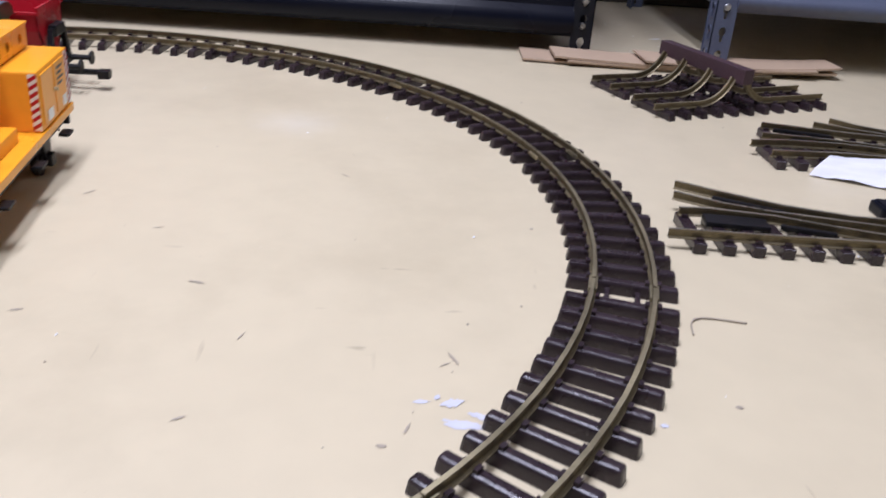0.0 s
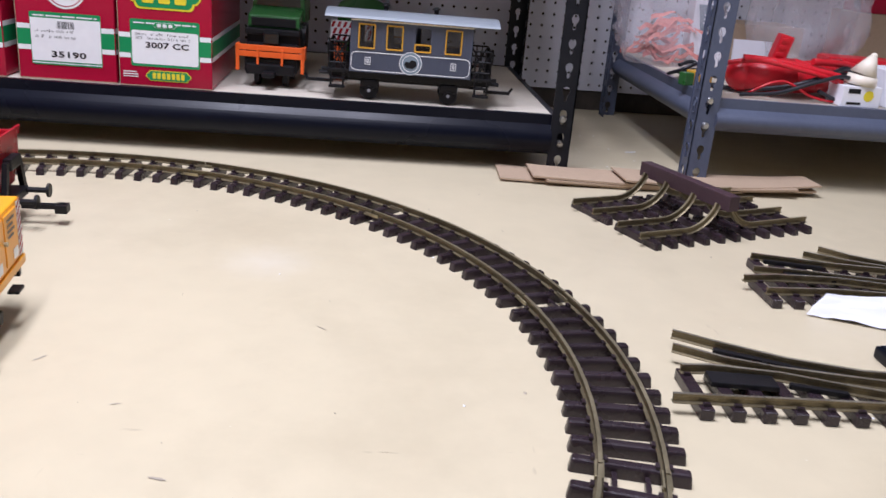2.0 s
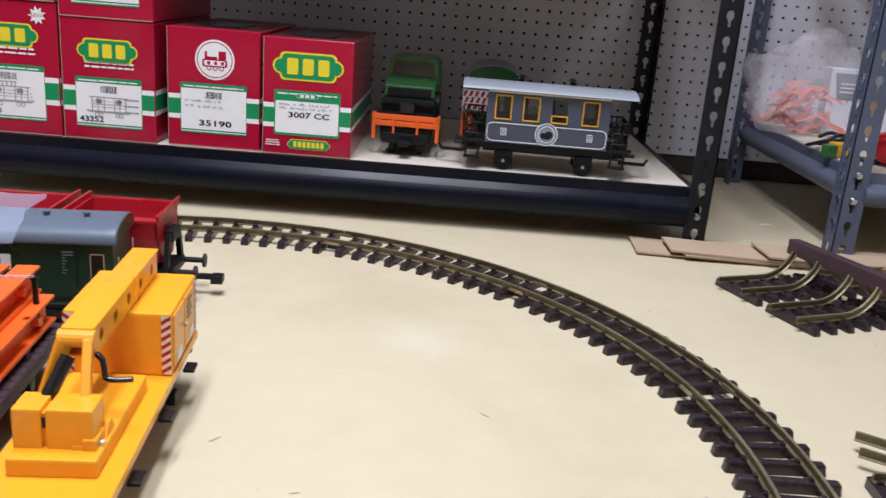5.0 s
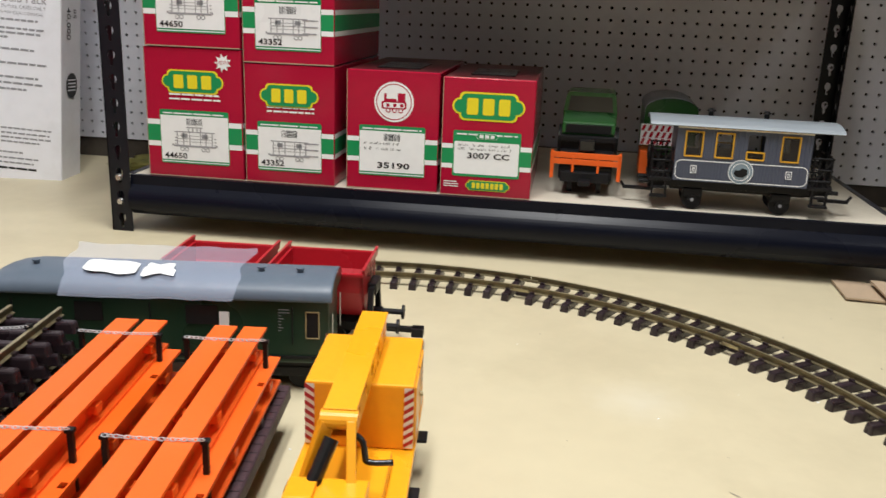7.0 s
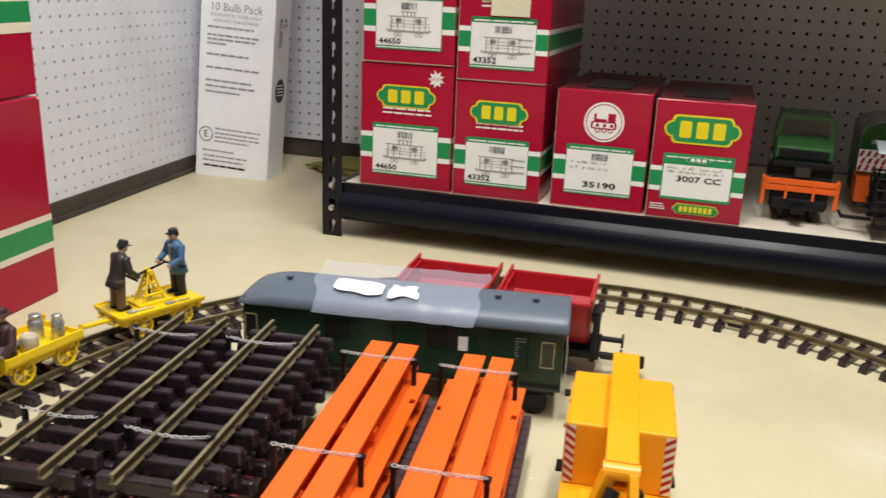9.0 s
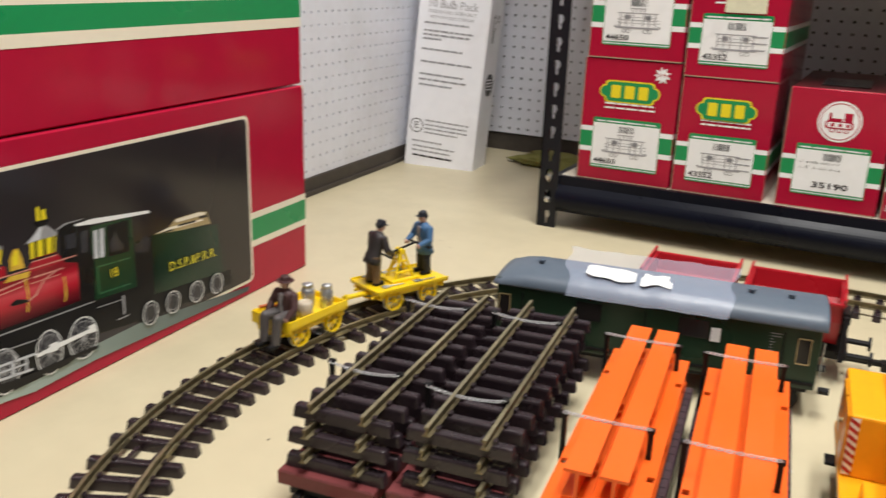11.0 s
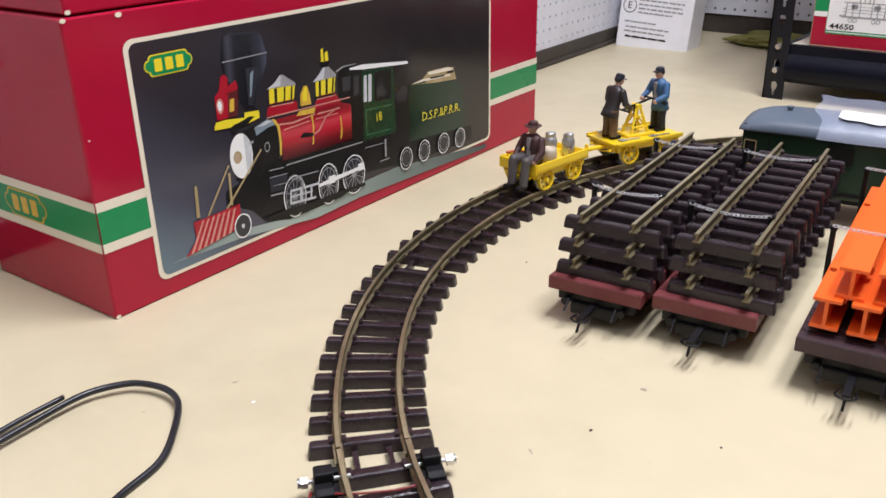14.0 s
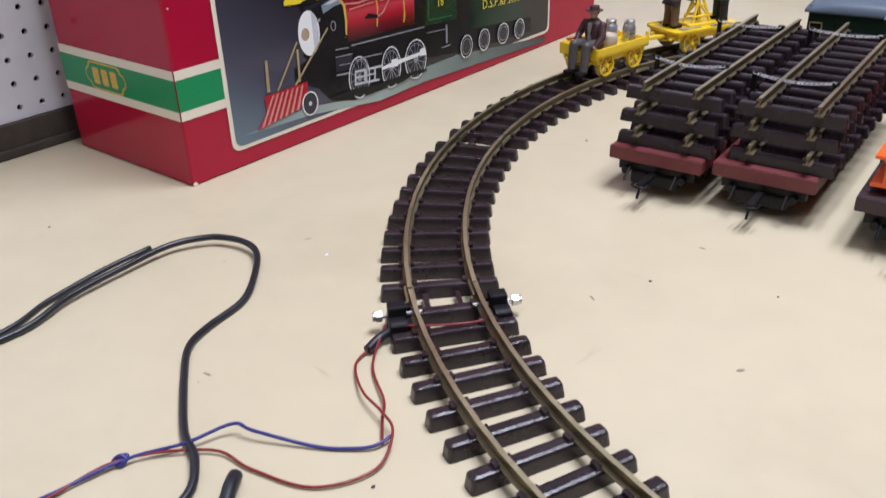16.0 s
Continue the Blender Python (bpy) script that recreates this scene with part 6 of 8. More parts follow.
ink("printed_wood_gap", "print_ink", [(0.4955, 0.1354), (0.5268, 0.1334), (0.5267, 0.1311), (0.4954, 0.1332)], [(0.5333, 0.1367), (0.5476, 0.1356), (0.5488, 0.1324), (0.5332, 0.1337)], [(0.4653, 0.1331), (0.4856, 0.1328), (0.4855, 0.1307), (0.4664, 0.1321)])
ink("printed_chassis", "print_ink", [(0.1708, 0.089), (0.2022, 0.0977), (0.2258, 0.1002), (0.3575, 0.0911), (0.4218, 0.0814), (0.419, 0.0376), (0.3536, 0.0453), (0.307, 0.026), (0.2285, 0.026), (0.1937, 0.0348), (0.1752, 0.0538), (0.1435, 0.07), (0.1441, 0.0833)])
ink("printed_cylinder", "print_slate_dark", [(0.205, 0.0818), (0.2308, 0.0796), (0.2295, 0.0623), (0.2044, 0.0646)])
ink("printed_cylinder_line", "print_grey", [(0.205, 0.0818), (0.2308, 0.0796), (0.2307, 0.0787), (0.2049, 0.0808)], [(0.204, 0.0621), (0.2309, 0.0593), (0.2307, 0.0574), (0.2038, 0.0603)])
ink("printed_cab_front", "print_ink", [(0.3215, 0.1733), (0.3643, 0.1722), (0.3588, 0.0823), (0.3176, 0.0939)])
ink("printed_cab_front_glass", "print_slate_dark", [(0.3284, 0.1657), (0.3419, 0.1658), (0.3405, 0.1503), (0.3278, 0.1502)], [(0.3477, 0.1647), (0.3576, 0.1642), (0.3556, 0.1407), (0.3466, 0.1412)])
ink("printed_cab", "print_fir", [(0.362, 0.1687), (0.4206, 0.1665), (0.4206, 0.0802), (0.3579, 0.084)])
ink("printed_cab_panel", "print_fir_light", [(0.3651, 0.1211), (0.4141, 0.1176), (0.414, 0.1162), (0.3671, 0.1193)], [(0.3647, 0.0907), (0.412, 0.0873), (0.4119, 0.0859), (0.3645, 0.0886)], [(0.3651, 0.1211), (0.3672, 0.1206), (0.3667, 0.0888), (0.3646, 0.0893)])
ink("printed_cab_pane", "print_pale", [(0.3654, 0.1615), (0.3705, 0.1612), (0.3689, 0.1298), (0.3628, 0.1304)], [(0.3736, 0.1613), (0.3797, 0.1608), (0.3772, 0.1288), (0.371, 0.1294)])
ink("printed_cab_opening", "print_ink", [(0.384, 0.1621), (0.4159, 0.1612), (0.4145, 0.1246), (0.3823, 0.127)])
ink("printed_cab_glint", "print_slate_dark", [(0.3867, 0.1426), (0.3911, 0.1459), (0.3959, 0.1531), (0.3985, 0.1444), (0.4063, 0.1332), (0.4028, 0.1298), (0.3879, 0.1314)], [(0.4214, 0.1274), (0.4306, 0.1326), (0.4411, 0.1363), (0.4476, 0.1293), (0.4422, 0.116), (0.4242, 0.1197)])
ink("printed_cab_roof", "print_ink", [(0.316, 0.1743), (0.3258, 0.1783), (0.3646, 0.1761), (0.4473, 0.1647), (0.4494, 0.1616), (0.3659, 0.1667)])
ink("printed_cab_roof_edge", "print_white", [(0.3407, 0.1744), (0.3645, 0.1748), (0.4473, 0.1647), (0.4505, 0.1621), (0.4482, 0.1611), (0.364, 0.169), (0.3425, 0.1722)])
ink("printed_cab_roof_line", "print_grey", [(0.3179, 0.1753), (0.3296, 0.1789), (0.3528, 0.1781), (0.3528, 0.1772), (0.3314, 0.1773), (0.3196, 0.1737)])
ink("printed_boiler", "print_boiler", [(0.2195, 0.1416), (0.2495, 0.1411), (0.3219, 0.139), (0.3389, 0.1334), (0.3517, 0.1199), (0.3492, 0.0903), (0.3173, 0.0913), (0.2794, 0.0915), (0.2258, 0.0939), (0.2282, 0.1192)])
ink("printed_boiler_end", "print_ink", [(0.3403, 0.1371), (0.3632, 0.1351), (0.3589, 0.0837), (0.3389, 0.0887)])
ink("printed_boiler_seam", "print_rose", [(0.2253, 0.136), (0.2443, 0.1335), (0.2805, 0.1349), (0.2804, 0.1336), (0.2449, 0.1315), (0.2251, 0.1342)], [(0.2841, 0.1347), (0.3214, 0.1332), (0.3213, 0.1319), (0.2839, 0.1328)])
ink("printed_running_board", "print_grey", [(0.2303, 0.0894), (0.3569, 0.0842), (0.3568, 0.0828), (0.2301, 0.0879)])
ink("printed_smokebox", "print_ink", [(0.1619, 0.1324), (0.1718, 0.1383), (0.1891, 0.1413), (0.2087, 0.1459), (0.2195, 0.1422), (0.2259, 0.134), (0.2278, 0.1161), (0.2251, 0.0953), (0.2004, 0.0843), (0.1758, 0.0801), (0.159, 0.0924)])
ink("printed_smokebox_glint", "print_slate", [(0.1905, 0.1398), (0.2085, 0.1447), (0.2186, 0.1412), (0.2221, 0.1367), (0.2089, 0.1355), (0.1924, 0.1309)])
ink("printed_smokebox_shine", "print_pale", [(0.1943, 0.1395), (0.2084, 0.1435), (0.2161, 0.1411), (0.2046, 0.1389)])
ink("printed_band", "print_gold", [(0.2156, 0.1431), (0.2195, 0.1422), (0.2259, 0.134), (0.227, 0.1163), (0.2251, 0.1017), (0.2226, 0.1023), (0.2237, 0.1171), (0.2224, 0.1324)])
ink("printed_band", "print_gold", [(0.2734, 0.1352), (0.2761, 0.1352), (0.2775, 0.1201), (0.2745, 0.1007), (0.2727, 0.1011), (0.2753, 0.1206)])
ink("printed_band", "print_gold", [(0.3204, 0.1234), (0.3223, 0.123), (0.323, 0.1040), (0.3202, 0.096), (0.3188, 0.0963), (0.3206, 0.1101)])
ink("printed_ring", "print_grey", disc(0.2054, 0.1155, 0.004, 0.0054, 28))
ink("printed_ring_middle", "print_ink", disc(0.2054, 0.1155, 0.0029, 0.0042, 28))
ink("printed_base", "print_red", [(0.2089, 0.1476), (0.2117, 0.156), (0.2162, 0.1599), (0.2482, 0.1581), (0.2544, 0.1531), (0.2542, 0.1438)])
ink("printed_base_rim", "print_rose", [(0.2159, 0.1575), (0.2479, 0.1557), (0.2493, 0.1535), (0.2149, 0.1559)])
ink("printed_lantern", "print_yellow", [(0.2145, 0.1596), (0.2499, 0.1577), (0.2533, 0.1723), (0.2158, 0.1748)])
ink("printed_mullion", "print_ink", [(0.2217, 0.1587), (0.2257, 0.1585), (0.2269, 0.1738), (0.2229, 0.174)], [(0.2348, 0.1584), (0.2373, 0.1585), (0.2392, 0.1732), (0.2367, 0.1731)], [(0.2447, 0.1575), (0.2473, 0.1576), (0.2499, 0.1724), (0.2474, 0.1722)], [(0.2128, 0.1588), (0.2506, 0.1569), (0.2504, 0.1551), (0.2126, 0.157)])
ink("printed_hood", "print_grey", [(0.2118, 0.175), (0.2237, 0.1798), (0.2327, 0.187), (0.2367, 0.1863), (0.2536, 0.1747), (0.2541, 0.1716), (0.2367, 0.1737)])
ink("printed_hood_light", "print_pale", [(0.2126, 0.1751), (0.2244, 0.1796), (0.2326, 0.1864), (0.2342, 0.1861), (0.232, 0.1752)])
ink("printed_finial", "print_ink", [(0.2326, 0.1864), (0.2314, 0.1896), (0.2349, 0.1913), (0.2378, 0.1884), (0.2366, 0.1857)])
ink("printed_base", "print_red", [(0.2775, 0.14), (0.2861, 0.1528), (0.3137, 0.1524), (0.3239, 0.1392)])
ink("printed_base_rim", "print_rose", [(0.285, 0.1511), (0.3136, 0.1505), (0.3152, 0.1482), (0.2839, 0.1494)])
ink("printed_lantern", "print_yellow", [(0.2835, 0.1533), (0.3137, 0.1524), (0.3164, 0.1692), (0.2844, 0.1695)])
ink("printed_mullion", "print_ink", [(0.2879, 0.1531), (0.2916, 0.153), (0.2934, 0.1697), (0.2898, 0.1697)], [(0.2989, 0.1528), (0.3026, 0.1527), (0.3043, 0.1695), (0.3006, 0.1696)], [(0.3091, 0.1526), (0.3119, 0.1527), (0.3145, 0.1695), (0.3117, 0.1694)], [(0.2816, 0.1525), (0.3146, 0.1515), (0.3144, 0.1496), (0.2814, 0.1506)])
ink("printed_hood", "print_grey", [(0.2799, 0.1697), (0.2915, 0.1775), (0.2975, 0.1833), (0.3057, 0.1831), (0.3185, 0.172), (0.3173, 0.169), (0.297, 0.1696)])
ink("printed_hood_light", "print_pale", [(0.2808, 0.1698), (0.2924, 0.1773), (0.2984, 0.1831), (0.3011, 0.1827), (0.2971, 0.1702)])
ink("printed_hood_neck", "print_ink", [(0.2919, 0.1892), (0.31, 0.1886), (0.3057, 0.1825), (0.2966, 0.1828)])
ink("printed_whistle", "print_yellow", [(0.296, 0.2027), (0.2997, 0.2039), (0.3, 0.1891), (0.2955, 0.1892)], [(0.3019, 0.1987), (0.3066, 0.1998), (0.3073, 0.1891), (0.3018, 0.1888)])
ink("printed_bell", "print_gold", [(0.259, 0.1478), (0.2596, 0.1601), (0.2658, 0.1687), (0.2709, 0.1677), (0.2741, 0.1577), (0.2756, 0.1468)])
ink("printed_bell_light", "print_yellow", [(0.2629, 0.1519), (0.263, 0.16), (0.2673, 0.1672), (0.2706, 0.1653), (0.2691, 0.1519)])
ink("printed_bell_foot", "print_gold", [(0.2509, 0.1383), (0.2567, 0.1432), (0.2813, 0.1417), (0.2788, 0.1359)])
ink("printed_handrail", "print_rose", [(0.2088, 0.1467), (0.3388, 0.1421), (0.3386, 0.1408), (0.2086, 0.1453)])
ink("printed_pipe", "print_rose", [(0.2744, 0.1124), (0.2839, 0.116), (0.2964, 0.1288), (0.3177, 0.1346), (0.3176, 0.1333), (0.2981, 0.1278), (0.2856, 0.1143), (0.2752, 0.1109)])
ink("printed_pipe_end", "print_ink", [(0.2542, 0.1147), (0.2616, 0.1181), (0.2754, 0.1135), (0.2752, 0.1109), (0.2558, 0.1131)])
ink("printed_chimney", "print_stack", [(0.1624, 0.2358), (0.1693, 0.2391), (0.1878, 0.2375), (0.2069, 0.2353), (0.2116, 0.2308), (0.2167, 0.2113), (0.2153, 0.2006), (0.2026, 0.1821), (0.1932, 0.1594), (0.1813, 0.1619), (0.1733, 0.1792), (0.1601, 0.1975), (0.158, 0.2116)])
ink("printed_chimney_rim", "print_slate_dark", [(0.1624, 0.2358), (0.1693, 0.2391), (0.2069, 0.2353), (0.2116, 0.2308), (0.2066, 0.2332), (0.1689, 0.2365)])
ink("printed_chimney_band", "print_grey", [(0.1581, 0.2127), (0.217, 0.213), (0.2168, 0.2121), (0.158, 0.2116)])
ink("printed_chimney_glint", "print_slate_dark", [(0.187, 0.2015), (0.2052, 0.2006), (0.1922, 0.1631), (0.1862, 0.1644)])
ink("printed_chimney_shine", "print_slate", [(0.1922, 0.1955), (0.1971, 0.1981), (0.1912, 0.1727), (0.1888, 0.172)])
ink("printed_lamp", "print_red", [(0.1539, 0.1992), (0.1591, 0.2004), (0.1628, 0.1964), (0.1623, 0.1887), (0.1723, 0.1924), (0.1744, 0.1863), (0.1708, 0.1572), (0.1439, 0.1575), (0.144, 0.1811), (0.1505, 0.1865)])
ink("printed_lamp_side", "carton_dark", [(0.1605, 0.1817), (0.1739, 0.183), (0.1708, 0.1572), (0.1583, 0.1577)])
ink("printed_lamp_lens", "print_rose", disc(0.1495, 0.171, 0.0043, 0.0076, 28))
ink("printed_lamp_glass", "print_white", disc(0.1492, 0.1711, 0.0026, 0.0049, 28))
ink("printed_lamp_number", "print_gold", [(0.1624, 0.1751), (0.1684, 0.1756), (0.1665, 0.1628), (0.1605, 0.1624)])
ink("printed_lamp_shelf", "print_yellow", [(0.1394, 0.1517), (0.1422, 0.1562), (0.1538, 0.1564), (0.1785, 0.1532), (0.1793, 0.1583), (0.199, 0.1564), (0.1988, 0.1487), (0.1821, 0.1459), (0.1589, 0.1472), (0.1397, 0.1488)])
ink("printed_lamp_bracket", "print_ink", [(0.1609, 0.1456), (0.1819, 0.1448), (0.1854, 0.1481), (0.1921, 0.1514), (0.1846, 0.153), (0.1751, 0.1505), (0.1629, 0.1486)], [(0.1583, 0.1479), (0.1699, 0.1458), (0.1662, 0.1408), (0.1617, 0.1407)])
ink("printed_front_plate", "print_white", disc(0.1692, 0.1151, 0.0152, 0.0236, 28))
ink("printed_front_step", "print_grey", [(0.1801, 0.1267), (0.1872, 0.1274), (0.1867, 0.1245), (0.1804, 0.1236)])
ink("printed_front_shade", "print_pale", [(0.1745 + 0.0085 * math.cos(radians(a)), 0.1151 + 0.0215 * math.sin(radians(a))) for a in range(-80, 81, 20)] + [(0.1745, 0.1151 + 0.0215 * math.sin(radians(a))) for a in (80, 0, -80)])
ink("printed_front_badge", "print_tan", disc(0.1640, 0.1149, 0.0056, 0.0066, 28))
ink("printed_front_centre", "card", disc(0.1631, 0.1149, 0.0042, 0.0052, 28))
ink("printed_stay", "print_tan", [(0.1504, 0.1105), (0.1521, 0.1094), (0.1193, 0.0655), (0.1173, 0.0668)])
ink("printed_stay", "print_tan", [(0.1958, 0.1161), (0.1972, 0.1145), (0.1443, 0.0655), (0.1415, 0.0664)])
ink("printed_stay", "print_tan", [(0.1492, 0.1024), (0.1521, 0.1016), (0.1507, 0.0678), (0.1478, 0.0681)])
ink("printed_post", "print_tan", [(0.1059, 0.1006), (0.1093, 0.1002), (0.1082, 0.0679), (0.104, 0.0681)])
ink("printed_pilot", "print_red", [(0.0993, 0.0649), (0.1597, 0.0662), (0.1586, 0.0426), (0.145, 0.0396), (0.1265, 0.0371), (0.0855, 0.0327), (0.1006, 0.0475)])
ink("printed_pilot_bar", "print_rose", [(0.1103, 0.0636), (0.1128, 0.0635), (0.0948, 0.0336), (0.0913, 0.0337)])
ink("printed_pilot_bar", "print_rose", [(0.1169, 0.0636), (0.1194, 0.0635), (0.1027, 0.0344), (0.0992, 0.0345)])
ink("printed_pilot_bar", "print_rose", [(0.1236, 0.0636), (0.1261, 0.0635), (0.1108, 0.0352), (0.1072, 0.0353)])
ink("printed_pilot_bar", "print_rose", [(0.1303, 0.0637), (0.1329, 0.0636), (0.1189, 0.0361), (0.1153, 0.0361)])
ink("printed_pilot_bar", "print_rose", [(0.1372, 0.0637), (0.1398, 0.0636), (0.1272, 0.0369), (0.1235, 0.0369)])
ink("printed_pilot_bar", "print_rose", [(0.1441, 0.0637), (0.1467, 0.0636), (0.1356, 0.0378), (0.1318, 0.0378)])
ink("printed_pilot_bar", "print_rose", [(0.151, 0.0637), (0.1537, 0.0636), (0.1441, 0.0386), (0.1403, 0.0387)])
ink("printed_pilot_wheel", "print_slate_dark", disc(0.1607, 0.0412, 0.0116, 0.0134, 28))
rings("printed_pilot_tyre", "print_white", [(0.1607, 0.0412, 0.0116, 0.0134)], 0.0014)
ink("printed_pilot_hub", "print_pale", disc(0.1607, 0.0412, 0.0023, 0.0025, 28))
ink("printed_driver", "print_slate_dark", disc(0.2386, 0.0504, 0.0174, 0.0243, 28))
rings("printed_driver_tyre", "print_white", [(0.2386, 0.0504, 0.0174, 0.0243)], 0.0013)
rings("printed_driver_rim", "print_grey", [(0.2386, 0.0504, 0.014, 0.0194)], 0.0008)
ink("printed_driver_hub", "print_grey", disc(0.2386, 0.0504, 0.0035, 0.0038, 28))
ink("printed_driver", "print_slate_dark", disc(0.2928, 0.0492, 0.017, 0.0247, 28))
rings("printed_driver_tyre", "print_white", [(0.2928, 0.0492, 0.017, 0.0247)], 0.0013)
rings("printed_driver_rim", "print_grey", [(0.2928, 0.0492, 0.0137, 0.0198)], 0.0008)
ink("printed_driver_hub", "print_grey", disc(0.2928, 0.0492, 0.0038, 0.004, 28))
ink("printed_driver", "print_slate_dark", disc(0.3373, 0.0484, 0.0201, 0.0241, 28))
rings("printed_driver_tyre", "print_white", [(0.3373, 0.0484, 0.0201, 0.0241)], 0.0013)
rings("printed_driver_rim", "print_grey", [(0.3373, 0.0484, 0.0162, 0.0193)], 0.0008)
ink("printed_driver_hub", "print_grey", disc(0.3373, 0.0484, 0.0041, 0.0042, 28))
for cx, cz, rx, rz in ((0.2386, 0.0504, 0.0160, 0.0228), (0.2928, 0.0492, 0.0157, 0.0232), (0.3373, 0.0484, 0.0188, 0.0226)):
    for k in range(12):
        c, q = math.cos(radians(30 * k + 7)), math.sin(radians(30 * k + 7))
        ink("printed_spoke", "print_grey", [(cx + 0.15 * rx * c - 0.0004 * q, cz + 0.15 * rz * q + 0.0004 * c), (cx + 0.15 * rx * c + 0.0004 * q, cz + 0.15 * rz * q - 0.0004 * c), (cx + rx * c + 0.0003 * q, cz + rz * q - 0.0003 * c), (cx + rx * c - 0.0003 * q, cz + rz * q + 0.0003 * c)])
# shade between the wheels, pipes along the boiler and rivets on the smokebox
ink("printed_under_shadow", "print_ink", [(0.1850, 0.0400), (0.2200, 0.0330), (0.2560, 0.0270), (0.2700, 0.0300), (0.3120, 0.0270), (0.3250, 0.0300), (0.3560, 0.0290), (0.3560, 0.0330), (0.3200, 0.0350), (0.2650, 0.0360), (0.2250, 0.0400)])
ink("printed_step_line", "print_grey", [(0.2040, 0.0905), (0.2250, 0.0885), (0.2250, 0.0873), (0.2040, 0.0893)], [(0.2080, 0.0720), (0.2290, 0.0700), (0.2290, 0.0692), (0.2080, 0.0712)], [(0.3590, 0.0760), (0.3950, 0.0735), (0.3950, 0.0725), (0.3590, 0.0750)])
for k in range(9):
    ink("printed_rivet", "print_grey", disc(0.2225 - 0.0004 * (k - 4) ** 2 * 0.3, 0.100 + 0.0045 * k, 0.0005, 0.0006, 8))
ink("printed_boiler_shine", "print_rose", [(0.2300, 0.1290), (0.2700, 0.1300), (0.2700, 0.1288), (0.2300, 0.1276)], [(0.2790, 0.1296), (0.3160, 0.1284), (0.3160, 0.1274), (0.2790, 0.1285)])
ink("printed_tender_wheel", "print_slate_dark", disc(0.4379, 0.0416, 0.0128, 0.0149, 28))
rings("printed_tender_tyre", "print_white", [(0.4379, 0.0416, 0.0128, 0.0149)], 0.0011)
rings("printed_tender_rim", "print_grey", [(0.4379, 0.0416, 0.009, 0.0104)], 0.0007)
ink("printed_tender_wheel", "print_slate_dark", disc(0.4767, 0.0422, 0.0123, 0.0145, 28))
rings("printed_tender_tyre", "print_white", [(0.4767, 0.0422, 0.0123, 0.0145)], 0.0011)
rings("printed_tender_rim", "print_grey", [(0.4767, 0.0422, 0.0086, 0.0102)], 0.0007)
ink("printed_tender_wheel", "print_slate_dark", disc(0.5201, 0.0415, 0.013, 0.0141, 28))
rings("printed_tender_tyre", "print_white", [(0.5201, 0.0415, 0.013, 0.0141)], 0.0011)
rings("printed_tender_rim", "print_grey", [(0.5201, 0.0415, 0.0091, 0.0099)], 0.0007)
ink("printed_tender_wheel", "print_slate_dark", disc(0.5591, 0.0399, 0.0123, 0.0137, 28))
rings("printed_tender_tyre", "print_white", [(0.5591, 0.0399, 0.0123, 0.0137)], 0.0011)
rings("printed_tender_rim", "print_grey", [(0.5591, 0.0399, 0.0087, 0.0096)], 0.0007)
ink("printed_rod", "print_white", [(0.2753, 0.0536), (0.2982, 0.0553), (0.3545, 0.0558), (0.3563, 0.0517), (0.3016, 0.0501), (0.2767, 0.0498)])
ink("printed_crank", "print_white", [(0.2927, 0.0582), (0.3043, 0.0577), (0.3033, 0.0482), (0.2918, 0.0488)], [(0.3444, 0.0592), (0.3548, 0.0593), (0.3551, 0.0499), (0.3447, 0.0506)])
ink("printed_crosshead", "print_pale", [(0.231, 0.0599), (0.2755, 0.0563), (0.2753, 0.0536), (0.2307, 0.0574)], [(0.2301, 0.0529), (0.2656, 0.0497), (0.2653, 0.0477), (0.2299, 0.051)], [(0.2292, 0.0459), (0.2702, 0.0414), (0.2699, 0.0388), (0.2289, 0.0433)], [(0.231, 0.0599), (0.2336, 0.0598), (0.2315, 0.0432), (0.2289, 0.0433)], [(0.2458, 0.0589), (0.2502, 0.0583), (0.2491, 0.0411), (0.2446, 0.0411)], [(0.2627, 0.0573), (0.2655, 0.0572), (0.2636, 0.0407), (0.2609, 0.0409)])
ink("printed_valve_rod", "print_grey", [(0.2342, 0.0721), (0.2464, 0.0713), (0.2527, 0.0642), (0.2516, 0.0552), (0.249, 0.0559), (0.2499, 0.0637), (0.2453, 0.0696), (0.2341, 0.0709)], [(0.2413, 0.0728), (0.2771, 0.0701), (0.2769, 0.0687), (0.2411, 0.0715)])
ink("printed_cab_step", "print_grey", [(0.3958, 0.0775), (0.3991, 0.0774), (0.3987, 0.0549), (0.3954, 0.055)], [(0.3863, 0.0523), (0.4041, 0.052), (0.404, 0.0506), (0.3862, 0.0509)])
part("printed_engine", PRINT, INKS, picture, "printed red and green steam engine with tender")
writing(picture, "printed_number", "18", 0.0155, 0.3865, LAYER[0] - 0.0002, 0.1075, "print_yellow", 0.85)
writing(picture, "printed_letters", "D.S.P.&P.R.R.", 0.0165, 0.516, LAYER[0] - 0.0002, 0.0855, "print_yellow", 0.98, turn=Matrix.Rotation(radians(3.0), 4, "Y"))

